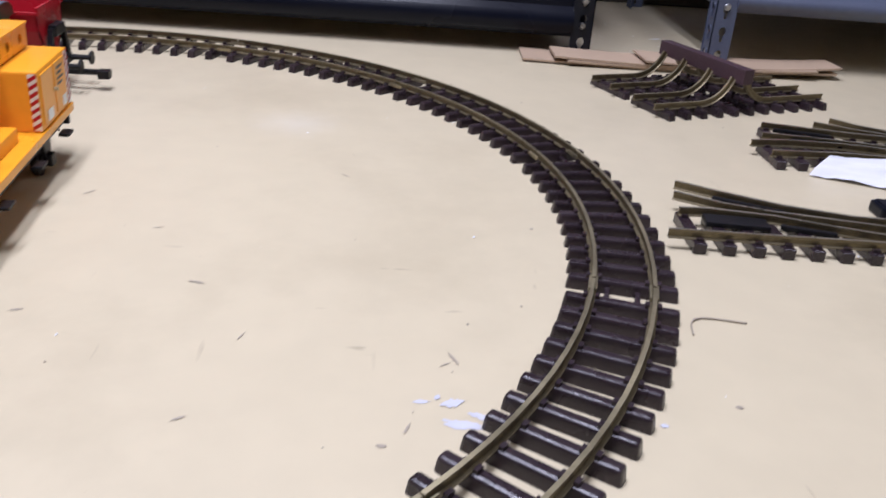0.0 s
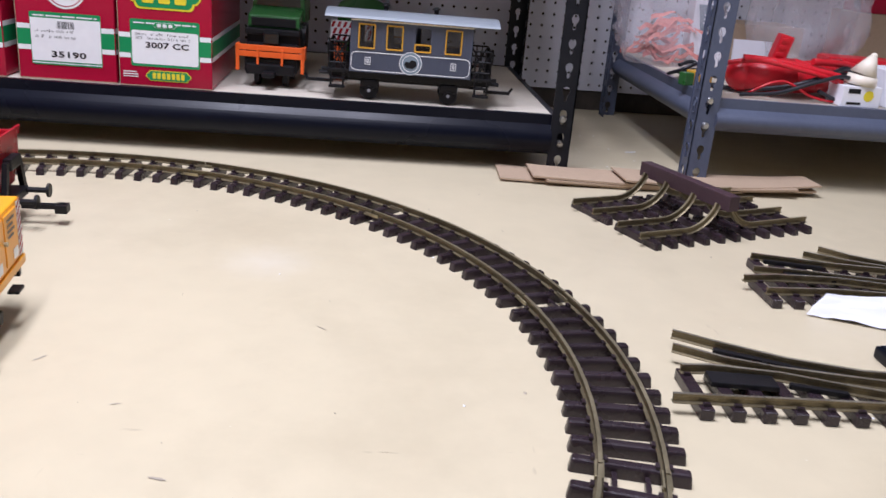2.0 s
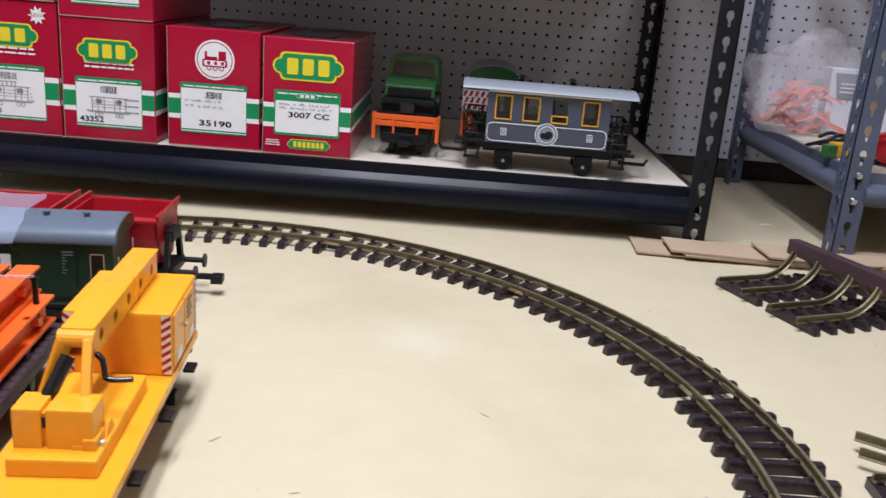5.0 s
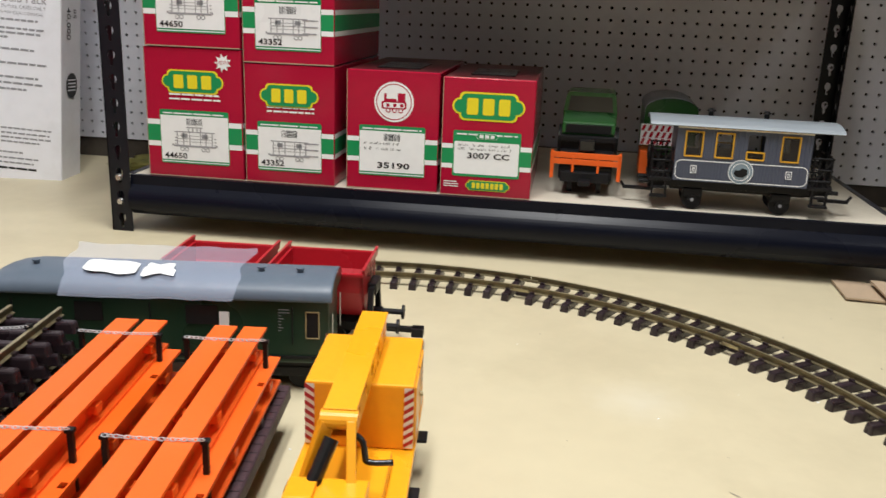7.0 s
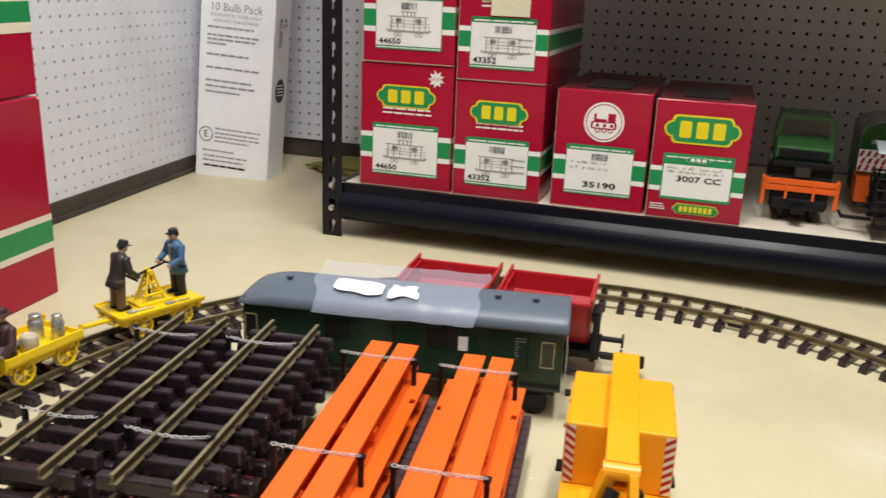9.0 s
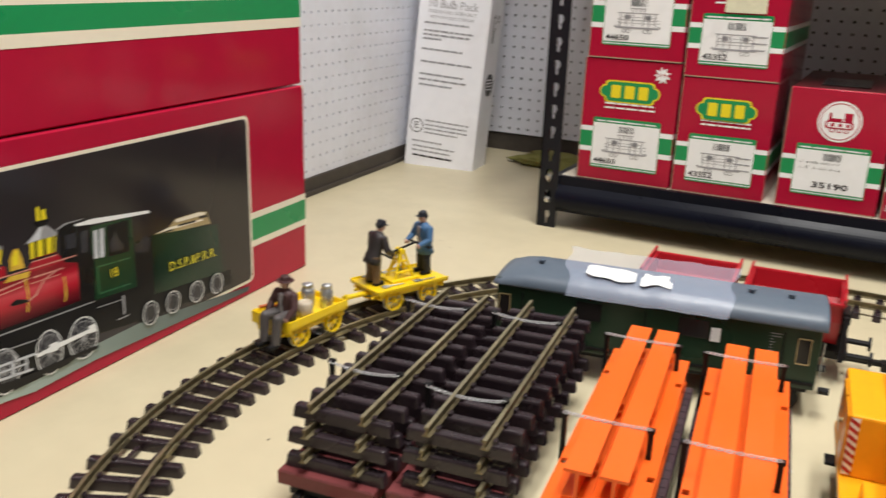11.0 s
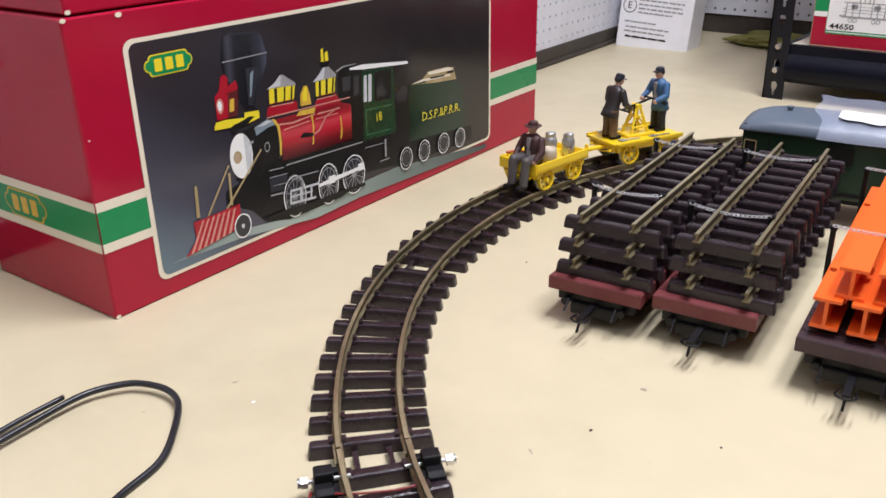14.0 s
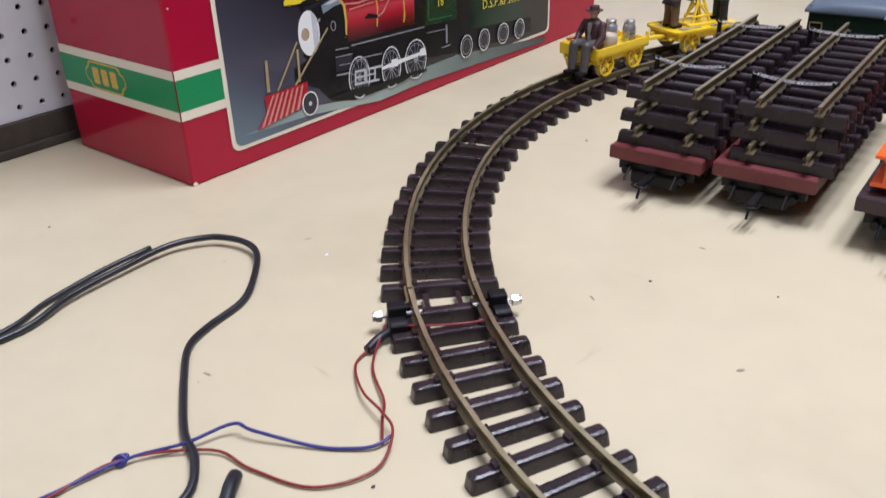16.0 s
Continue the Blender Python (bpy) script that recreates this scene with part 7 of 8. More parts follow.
# ---- white lamp carton leaning at the wall ----
bulb = thing("lamp_carton", "tall white carton of lamp tubes leaning against the pegboard", "carton", at=pose(-1.022, 1.046, 0.0, -2.9, 3.4, 5))
bm = B()
box(bm, 0.086, 0.0425, 0.62, 0.172, 0.085, 1.24, 0.0015, seg=1)
part("carton_body", bm, "carton_white", bulb, "white printed card")
writing(bulb, "heading", "10 Bulb Pack", 0.0245, 0.0825, -0.0006, 0.370, "print_grey", 0.95)
writing(bulb, "subheading", "SOLD IN FULL CASES ONLY", 0.0100, 0.0825, -0.0006, 0.3535, "print_grey", 0.95)
writing(bulb, "subheading", "VENTA POR CAJAS CERRADAS", 0.0082, 0.0825, -0.0006, 0.3415, "print_grey", 0.95)
writing(bulb, "mark", "E", 0.022, 0.023, -0.0006, 0.095, "print_ink", 1.0)
bm = B()
annulus(bm, 0.023, 0.095, 0.0165, 0.0165, 0.0018, -0.0006)
part("mark_ring", bm, "print_ink", bulb)
for k, (z, x1) in enumerate(((0.326, 0.150), (0.309, 0.165), (0.300, 0.160), (0.291, 0.075), (0.268, 0.140), (0.240, 0.170), (0.212, 0.150), (0.200, 0.165), (0.188, 0.120))):
    bars(bulb, "text_line", 0.018, 0.83 * x1, [z], 0.0042, -0.0006, "print_grey", 30 + k, words=7)
for k, (z, x0, x1) in enumerate(((0.108, 0.052, 0.180), (0.098, 0.052, 0.175), (0.089, 0.052, 0.178), (0.080, 0.052, 0.150), (0.058, 0.018, 0.110), (0.046, 0.022, 0.150), (0.036, 0.020, 0.135))):
    bars(bulb, "text_line", 0.86 * x0, 0.84 * x1, [z], 0.0034, -0.0006, "print_grey", 50 + k, words=8)
bars(bulb, "text_line", 0.020, 0.120, [0.024], 0.0042, -0.0006, "print_ink", 60, words=5)
edge = Matrix(((0, 1, 0, 0.1725), (1, 0, 0, 0), (0, 0, 1, 0), (0, 0, 0, 1)))
writing(bulb, "side_words", "40,000", 0.024, 0.030, 0.0006, 0.330, "print_ink", 1.0, turn=Matrix.Rotation(radians(90), 4, "Y"), face=edge)
writing(bulb, "side_words", "85", 0.020, 0.056, 0.0006, 0.350, "print_ink", 1.0, turn=Matrix.Rotation(radians(90), 4, "Y"), face=edge)
bm = B()
flat(bm, disc(0.043, 0.205, 0.024, 0.026, 24), 0.0006, 0, edge)
part("side_seal", bm, "print_ink", bulb, "black round seal")
for k in range(4):
    bars(bulb, "side_bars", 0.026, 0.060, [0.215 - 0.007 * k], 0.003, 0.0009, "carton_white", 70 + k, face=edge, words=3)

# ---- cables and wires at the near left ----
def loose(name, pts, r, material, label, category, group=""):
    bm = B()
    tube(bm, pts, r, 10)
    return tagged(part(name, bm, material), label, category, group)


CR = 0.0027
loose("power_cable", [(-0.72, -1.05, CR), (-0.625, -0.82, CR), (-0.595, -0.693, CR), (-0.609, -0.634, 0.006), (-0.616, -0.587, 0.007), (-0.619, -0.542, 0.008), (-0.608, -0.514, 0.008), (-0.593, -0.502, 0.008), (-0.571, -0.497, 0.008), (-0.550, -0.503, 0.007), (-0.525, -0.525, 0.005), (-0.505, -0.551, CR), (-0.495, -0.588, CR), (-0.484, -0.611, CR), (-0.458, -0.632, CR), (-0.409, -0.664, CR), (-0.379, -0.676, 0.005), (-0.358, -0.700, CR), (-0.356, -0.760, CR)], CR, "cable", "black flat power cable looped on the floor", "cable", "floor cables")
loose("power_cable", [(-0.726, -1.05, CR), (-0.632, -0.82, CR), (-0.604, -0.700, CR), (-0.621, -0.645, CR), (-0.629, -0.595, 0.005), (-0.630, -0.552, 0.007)], 0.0022, "cable", "black cable lying beside another on the floor", "cable", "floor cables")
loose("cable_end", [(-0.352, -0.668, 0.004), (-0.345, -0.676, 0.006), (-0.335, -0.690, 0.004), (-0.325, -0.72, 0.004)], 0.0042, "cable", "blunt black cable end on the floor", "cable", "floor cables")
loose("red_wire", [(-0.386, -0.512, 0.010), (-0.385, -0.532, 0.004), (-0.380, -0.552, 0.002), (-0.352, -0.572, 0.006), (-0.327, -0.580, 0.008), (-0.309, -0.588, 0.007), (-0.297, -0.614, 0.003), (-0.314, -0.645, 0.002), (-0.352, -0.658, 0.002), (-0.382, -0.664, 0.003), (-0.414, -0.705, 0.004), (-0.420, -0.760, 0.002), (-0.45, -0.85, 0.002)], 0.0009, "wire_red", "thin red wire curling on the floor", "wire", "feed wires")
loose("red_wire", [(-0.390, -0.514, 0.010), (-0.370, -0.546, 0.003), (-0.337, -0.568, 0.004), (-0.324, -0.582, 0.004), (-0.310, -0.596, 0.002)], 0.0009, "wire_red", "thin red wire curling on the floor", "wire", "feed wires")
loose("red_wire", [(-0.376, -0.508, 0.012), (-0.360, -0.497, 0.0135), (-0.345, -0.480, 0.0130), (-0.338, -0.470, 0.0135)], 0.0008, "wire_red", "thin red wire running between the rails", "wire", "feed wires")
loose("blue_wire", [(-0.309, -0.588, 0.0045), (-0.3115, -0.600, 0.003), (-0.320, -0.609, 0.002), (-0.338, -0.622, 0.002), (-0.372, -0.640, 0.007), (-0.386, -0.645, 0.008), (-0.396, -0.671, 0.005), (-0.412, -0.703, 0.004), (-0.424, -0.760, 0.002), (-0.46, -0.85, 0.002)], 0.0011, "wire_blue", "thin blue wire curling on the floor", "wire", "feed wires")
loose("wire_knot", [(-0.410, -0.700, 0.0035), (-0.414, -0.702, 0.006), (-0.416, -0.706, 0.003), (-0.411, -0.704, 0.002), (-0.412, -0.699, 0.0055), (-0.417, -0.703, 0.004)], 0.0013, "wire_blue", "blue twist tying the wires", "wire", "feed wires")
loose("wire_sleeve", [(-0.383, -0.515, 0.009), (-0.386, -0.524, 0.006), (-0.384, -0.537, 0.004)], 0.0034, "cable", "dark tape sleeve on the feed wires", "sleeve", "feed wires")

# ---- vehicles on the shelf ----
gc = thing("slate_coach", "slate blue ribbed model coach with ochre windows and pale roof", "railway coach", at=pose(0.4500, 0.800, ZS, 0, 0, -2.0))
W, L = 0.082, 0.196
PANES = (-0.072, -0.0275, 0.0180, 0.0670)
bm = B()
for s in (-1, 1):
    y = s * (W / 2 - 0.001)
    box(bm, 0, y, 0.0655, L, 0.002, 0.039)
    box(bm, 0, y, 0.1255, L, 0.002, 0.009)
    edges = [-L / 2] + [s * -x + q for x in (PANES if s < 0 else PANES[::-1]) for q in (-0.012, 0.012)] + [L / 2]
    for x0, x1 in zip(edges[::2], edges[1::2]):
        box(bm, (x0 + x1) / 2, y, 0.103, x1 - x0, 0.002, 0.036)
    box(bm, s * (L / 2 - 0.001), 0, 0.088, 0.002, W - 0.004, 0.084)
box(bm, 0, 0, 0.048, L - 0.004, W - 0.004, 0.004)
body = part("body", bm, "blue_grey", gc, "slate blue body")
bm = B()
for s in (-1, 1):
    for k in range(42):
        x = -L / 2 + 0.003 + k * (L - 0.006) / 41
        box(bm, x, s * (W / 2 + 0.0004), 0.0655, 0.0022, 0.0022, 0.039)
        if all(abs(x + s * p) > 0.0138 for p in PANES):
            box(bm, x, s * (W / 2 + 0.0004), 0.1065, 0.0022, 0.0022, 0.043)
tagged(part("ribs", bm, "blue_grey", body), kind="stuff")
for s in (-1, 1):
    y = s * (W / 2 + 0.0012)
    for k, x in enumerate(PANES):
        if s > 0:
            x = -x
        bm = B()
        box(bm, x, y - s * 0.002, 0.103 if k != 2 else 0.0895, 0.024, 0.001, 0.036 if k != 2 else 0.009, 0.0002)
        win = part("window", bm, "pane", gc, "clear window")
        bm = B()
        for dx, dz, sx, sz in ((-0.0125, 0, 0.0022, 0.038), (0.0125, 0, 0.0022, 0.038), (0, 0.0185, 0.026, 0.0022), (0, -0.0185, 0.026, 0.0022)) if k != 2 else ((-0.0125, -0.013, 0.0022, 0.012), (0.0125, -0.013, 0.0022, 0.012), (0, -0.0075, 0.026, 0.0022), (0, -0.0185, 0.026, 0.0022)):
            box(bm, x + dx, y + s * 0.0004, 0.103 + dz, sx, 0.002, sz, 0.0003)
        part("window_frame", bm, "ochre", win, "ochre window frame")
    face = Matrix() if s < 0 else Matrix.Rotation(math.pi, 4, "Z")
    bm = B()
    yy = -(W / 2 + 0.0018)
    for x0, z0, x1, z1 in ((-0.086, 0.0772, 0.086, 0.0786), (-0.086, 0.0482, 0.086, 0.0496), (-0.0960, 0.056, -0.0948, 0.071), (0.0948, 0.056, 0.0960, 0.071)):
        flat(bm, rect(x0, z0, x1, z1), yy, 0, face)
    for sx in (-1, 1):
        for cz, q in ((0.071, 1), (0.056, -1)):
            turn_ = [(sx * (0.086 + 0.0100 * math.sin(radians(a))), cz + q * 0.0076 * math.cos(radians(a))) for a in range(0, 91, 15)]
            inner_ = [(sx * (0.086 + 0.0088 * math.sin(radians(a))), cz + q * 0.0062 * math.cos(radians(a))) for a in range(90, -1, -15)]
            flat(bm, turn_ + inner_, yy, 0, face)
        flat(bm, rect(sx * 0.069 - 0.0045, 0.0585, sx * 0.069 + 0.0045, 0.0705), yy, 0, face)
    part("lining", bm, "print_white", gc, "fine white lining")
    for sx in (-1, 1):
        bm = B()
        flat(bm, rect(sx * 0.069 - 0.0034, 0.0597, sx * 0.069 + 0.0034, 0.0693), yy - 0.0002, 0, face)
        flat(bm, rect(sx * 0.069 - 0.0016, 0.0612, sx * 0.069 + 0.0016, 0.0678), yy - 0.0004, 1, face)
        flat(bm, rect(sx * 0.069 - 0.0006, 0.0625, sx * 0.069 + 0.0006, 0.0665), yy - 0.0006, 0, face)
        part("class_mark", bm, ["blue_grey", "print_white"], gc)
    bm = B()
    flat(bm, rect(-0.0975, 0.1262, 0.0975, 0.1322), yy - 0.0002, 0, face)
    part("name_board", bm, "print_cream", gc, "cream name board under the roof")
    bars(gc, "name_bars", -0.070, 0.080, [0.1280], 0.0022, yy - 0.0006, "ochre", 77, face=face, words=16)
    bm = B()
    flat(bm, disc(0, 0.065, 0.0185, None, 28), yy - 0.0003, 2, face)
    annulus(bm, 0, 0.065, 0.0182, 0.0182, 0.0010, yy - 0.0005, 0, 28, face)
    annulus(bm, 0, 0.065, 0.0135, 0.0135, 0.0010, yy - 0.0006, 0, 28, face)
    flat(bm, [(-0.010, 0.062), (-0.006, 0.058), (0.004, 0.057), (0.010, 0.062), (0.009, 0.069), (0.002, 0.071), (-0.003, 0.067), (-0.008, 0.068)], yy - 0.0009, 1, face)
    part("round_emblem", bm, ["print_white", "print_ink", "print_slate"], gc, "round white and blue emblem with dark shape")
bm = B()
prof = [(-0.050, 0.1305), (-0.046, 0.1340), (-0.020, 0.1395), (0, 0.1405), (0.020, 0.1395), (0.046, 0.1340), (0.050, 0.1305), (0.048, 0.1292), (0, 0.1380), (-0.048, 0.1292)]
prism(bm, prof, 0.278, pose(0.139, 0, 0, 0, 0, 90))
roof = part("roof", bm, "roof_light", gc, "pale grey curved roof")
for x in (-0.045, 0.038):
    bm = B()
    rod(bm, (x, 0.02, 0.139), (x, 0.02, 0.147), 0.004, 10)
    rod(bm, (x, 0.02, 0.147), (x, 0.02, 0.151), 0.0075, 12, 0.003)
    part("roof_vent", bm, "black", roof)
bm = B()
box(bm, 0, 0, 0.040, 0.262, W - 0.012, 0.010, 0.001)
box(bm, 0, 0, 0.033, 0.200, W - 0.030, 0.008, 0.001)
part("underframe", bm, "black", gc, "black underframe")
for s in (-1, 1):
    bm = B()
    box(bm, s * 0.117, 0, 0.046, 0.034, W, 0.006, 0.001)
    for q in (-1, 1):
        rod(bm, (s * 0.130, q * 0.020, 0.038), (s * 0.148, q * 0.020, 0.038), 0.0032, 8)
        box(bm, s * 0.117, q * 0.040, 0.020, 0.026, 0.010, 0.004, 0.0006)
        box(bm, s * 0.117, q * 0.040, 0.033, 0.024, 0.008, 0.003, 0.0006)
        for e in (-0.010, 0.010):
            box(bm, s * 0.117 + e, q * 0.040, 0.032, 0.003, 0.004, 0.026)
    box(bm, s * 0.148, 0, 0.022, 0.044, 0.007, 0.005, 0.0006)
    rod(bm, (s * 0.168, 0, 0.022), (s * 0.174, 0, 0.031), 0.0022, 6)
    part("end_platform", bm, "black", gc, "black end platform with step and coupler")
    for q in (-1, 1):
        bars_ = [((s * 0.130, q * (0.008 + 0.0075 * k), 0.048), (s * 0.130, q * (0.008 + 0.0075 * k), 0.092)) for k in range(5)]
        bars_ += [((s * x, q * 0.039, 0.048), (s * x, q * 0.039, 0.092)) for x in (0.104, 0.112, 0.121)]
        bars_ += [((s * 0.103, q * 0.039, 0.048), (s * 0.130, q * 0.039, 0.090)), ((s * 0.130, q * 0.039, 0.048), (s * 0.103, q * 0.039, 0.090))]
        for a, b in bars_:
            bm = B()
            rod(bm, a, b, 0.0012, 6)
            part("railing_bar", bm, "black", gc)
        for z in (0.058, 0.075, 0.092):
            bm = B()
            tube(bm, [(s * 0.100, q * 0.039, z), (s * 0.128, q * 0.039, z), (s * 0.130, q * 0.037, z), (s * 0.130, q * 0.004, z)], 0.0015, 6, steps=2)
            part("handrail", bm, "black", gc)
    bm = B()
    rod(bm, (s * 0.134, 0.0, 0.080), (s * 0.1365, 0.0, 0.080), 0.012, 16)
    rod(bm, (s * 0.134, 0.0, 0.045), (s * 0.134, 0.0, 0.080), 0.0018, 6)
    part("brake_wheel", bm, "black", gc, "black brake wheel on its stem")
for x in (-0.065, 0.065):
    bm = B()
    box(bm, x, 0, 0.026, 0.03, W - 0.018, 0.014, 0.003)
    for s in (-1, 1):
        rod(bm, (x, s * 0.030, 0.0155), (x, s * 0.034, 0.0155), 0.007, 12)
    part("axle_guard", bm, "black", gc)
    for s in (-1, 1):
        bm = B()
        rod(bm, (x, s * 0.0235 - 0.003, 0.0155), (x, s * 0.0235 + 0.003, 0.0155), 0.0155, 22)
        part("wheel", bm, "black", gc)
        bm = B()
        rod(bm, (x, s * 0.034, 0.0155), (x, s * 0.0352, 0.0155), 0.0026, 10)
        part("axle_cap", bm, "print_grey", gc)


def rail_truck(at):
    """A green-cabbed road-rail truck with an orange bed."""
    ob = thing("rail_truck", "green-cabbed model road-rail truck with orange flat bed", "model truck", "model trucks", at)
    bm = B()
    prism(bm, [(-0.045, 0.098), (0.045, 0.098), (0.045, 0.124), (0.041, 0.152), (0.036, 0.1565), (-0.036, 0.1565), (-0.041, 0.152), (-0.045, 0.124)], 0.085, Matrix.Translation((0, 0.034, 0)))
    cab = part("cab", bm, "leaf", ob, "mid green cab")
    bm = B()
    prism(bm, [(0.034, 0.090), (-0.022, 0.090), (-0.026, 0.096), (-0.024, 0.114), (0.010, 0.121), (0.034, 0.124)], 0.086, Matrix.Translation((0.043, 0, 0)) @ pose(0, 0, 0, 0, 0, 90))
    bmesh.ops.bevel(bm, geom=bm.edges[:], offset=0.003, segments=2, affect="EDGES", profile=0.6)
    part("bonnet", bm, "leaf", cab, "sloping green bonnet")
    bm = B()
    prism(bm, [(-0.038, 0.125), (0.038, 0.125), (0.035, 0.150), (-0.035, 0.150)], 0.002, Matrix.Translation((0, 0.0325, 0)))
    part("windscreen", bm, "glass_dark", cab, "dark windscreen")
    bm = B()
    box(bm, 0, -0.0265, 0.103, 0.074, 0.003, 0.014, 0.001)
    part("grille", bm, "black", cab, "black grille")
    bm = B()
    box(bm, 0, 0.004, 0.078, 0.088, 0.075, 0.026, 0.004)
    box(bm, 0, -0.034, 0.088, 0.090, 0.012, 0.010, 0.002)
    box(bm, 0, 0.02, 0.060, 0.088, 0.13, 0.020, 0.004)
    for s in (-1, 1):
        rod(bm, (s * 0.036, 0.03, 0.078), (s * 0.050, 0.03, 0.078), 0.024, 20)
    part("chassis", bm, "black", ob)
    bm = B()
    box(bm, 0, -0.050, 0.080, 0.026, 0.014, 0.020, 0.003)
    part("winch_box", bm, "black_gloss", ob, "glossy black winch box")
    bm = B()
    for z in (0.054, 0.0645):
        box(bm, 0, -0.062, z, 0.112, 0.004, 0.0092, 0.001)
    for s in (-1, 1):
        box(bm, s * 0.055, -0.050, 0.058, 0.004, 0.026, 0.022, 0.001)
        box(bm, s * 0.0535, -0.061, 0.048, 0.006, 0.006, 0.044, 0.001)
        box(bm, s * 0.020, -0.0655, 0.051, 0.004, 0.003, 0.026, 0.0006)
    part("bed", bm, "orange", ob, "orange bed sides")
    bm = B()
    box(bm, 0, -0.052, 0.036, 0.086, 0.012, 0.024, 0.003)
    part("front_skirt", bm, "black", ob)
    bm = B()
    box(bm, 0, 0.0, 0.030, 0.080, 0.13, 0.018, 0.003)
    box(bm, 0, -0.075, 0.024, 0.020, 0.030, 0.008, 0.002)
    part("underframe", bm, "black", ob)
    for s in (-1, 1):
        for y in (-0.035, 0.045):
            bm = B()
            rod(bm, (s * 0.0235 - 0.004, y, 0.0165), (s * 0.0235 + 0.004, y, 0.0165), 0.0165, 22)
            part("wheel", bm, "black", ob)
    return ob


rail_truck(pose(0.221, 0.880, ZS, 0, 0, -2))
gv = thing("works_van", "green arch-roofed model works van with red chevron board", "model van", at=pose(0.366, 1.00, ZS, 0, 0, -2))
bm = B()
prism(bm, [(-0.046, 0.045), (0.046, 0.045), (0.046, 0.124)] + [(0.046 * math.cos(math.pi * k / 10), 0.124 + 0.022 * math.sin(math.pi * k / 10)) for k in range(1, 10)] + [(-0.046, 0.124)], 0.14)
part("body", bm, "leaf", gv, "mid green arch-topped body")
bm = B()
prism(bm, [(0.0472 * math.cos(math.pi * k / 10), 0.1242 + 0.0228 * math.sin(math.pi * k / 10)) for k in range(11)] + [(0.046 * math.cos(math.pi * k / 10), 0.124 + 0.0215 * math.sin(math.pi * k / 10)) for k in range(10, -1, -1)], 0.15, Matrix.Translation((0, -0.005, 0)))
part("roof", bm, "roof_light", gv)
bm = B()
box(bm, -0.016, -0.060, 0.088, 0.074, 0.003, 0.036, 0.0006)
box(bm, -0.016, -0.030, 0.075, 0.004, 0.060, 0.004)
board = part("chevron_board", bm, "print_white", gv, "white board with red slanted bars")
for k in range(7):
    for j in range(3):
        bm = B()
        x = -0.0525 + 0.0105 * k + 0.003 * (j % 2)
        flat(bm, [(x, 0.0715 + 0.0115 * j), (x + 0.0050, 0.0715 + 0.0115 * j), (x + 0.0085, 0.0815 + 0.0115 * j), (x + 0.0035, 0.0815 + 0.0115 * j)], -0.0620)
        part("chevron", bm, "print_red", board)
bm = B()
box(bm, -0.040, -0.050, 0.042, 0.024, 0.060, 0.040, 0.001)
part("bed", bm, "orange", gv, "orange bed side")
bm = B()
box(bm, 0, 0.06, 0.026, 0.085, 0.16, 0.036, 0.003)
part("underframe", bm, "black", gv)
for s in (-1, 1):
    for y in (0.02, 0.11):
        bm = B()
        rod(bm, (s * 0.0235 - 0.004, y, 0.0155), (s * 0.0235 + 0.004, y, 0.0155), 0.0155, 22)
        part("wheel", bm, "black", gv)

# ---- loose things on the blue-grey shelving ----
ZB = 0.147


def blob(name, c, r, sx, sy, sz, material, seed, rough, label, category, group=""):
    bm = B()
    bmesh.ops.create_icosphere(bm, subdivisions=4, radius=1.0)
    for v in bm.verts:
        p = v.co.copy()
        f = 1 + rough * noise.noise((p.x * 1.7 + seed, p.y * 1.7, p.z * 1.7)) + 0.5 * rough * noise.noise((p.x * 5 + seed, p.y * 5, p.z * 5)) + 0.45 * rough * abs(noise.noise((p.x * 7, p.y * 7 + seed, p.z * 7))) + 0.2 * rough * abs(noise.noise((p.x * 15, p.y * 15 + seed, p.z * 15)))
        v.co = Vector((p.x * sx * f, p.y * sy * f, max(p.z * sz * f, -sz * 0.75))) * r
    ob = part(name, bm, material, None, "", True)
    ob.matrix_world = pose(*c)
    return tagged(ob, label, category, group)


rnd = random.Random(5)
bm = B()
for k in range(26):
    w, y = rnd.uniform(0.006, 0.013), rnd.uniform(-0.055, 0.045)
    cx, cz, half = rnd.uniform(-0.03, 0.03), rnd.uniform(0.012, 0.075), rnd.uniform(0.025, 0.06)
    bend, slope, twist = rnd.uniform(-0.022, 0.030), rnd.uniform(-0.25, 0.55), rnd.uniform(0, 3)
    rows = []
    for i in range(11):
        u = i / 5 - 1
        zz = max(cz + slope * half * u + bend * (1 - u * u) + 0.004 * math.sin(6 * u + twist), 0.002)
        c, q = math.cos(twist + u), math.sin(twist + u)
        p = Vector((max(-0.095, min(0.085, cx + half * u)), y - 0.01 * u * u, zz))
        rows.append((bm.verts.new(p + Vector((0, 0.5 * w * q, 0.5 * w * abs(c)))), bm.verts.new(p - Vector((0, 0.5 * w * q, min(0.5 * w * abs(c), zz))))))
    for a, b in zip(rows, rows[1:]):
        bm.faces.new((a[0], b[0], b[1], a[1])).smooth = True
inner = part("coral_strips", bm, "orange_soft")
inner.matrix_world = pose(0.985, 1.13, ZB + 0.002)
tagged(inner, "coral plastic strips heaped inside a clear bag", "loose parts", kind="stuff")
bag = blob("plastic_bag", (0.985, 1.13, ZB + 0.080), 0.1, 1.15, 0.80, 1.05, "bag", 3.0, 0.34, "crinkled clear plastic bag of coral parts", "plastic bag", "plastic bags")
bag2 = blob("plastic_bag", (1.218, 1.00, ZB + 0.125), 0.11, 0.80, 0.75, 1.25, "bag", 8.0, 0.45, "large crinkled clear plastic bag", "plastic bag", "plastic bags")
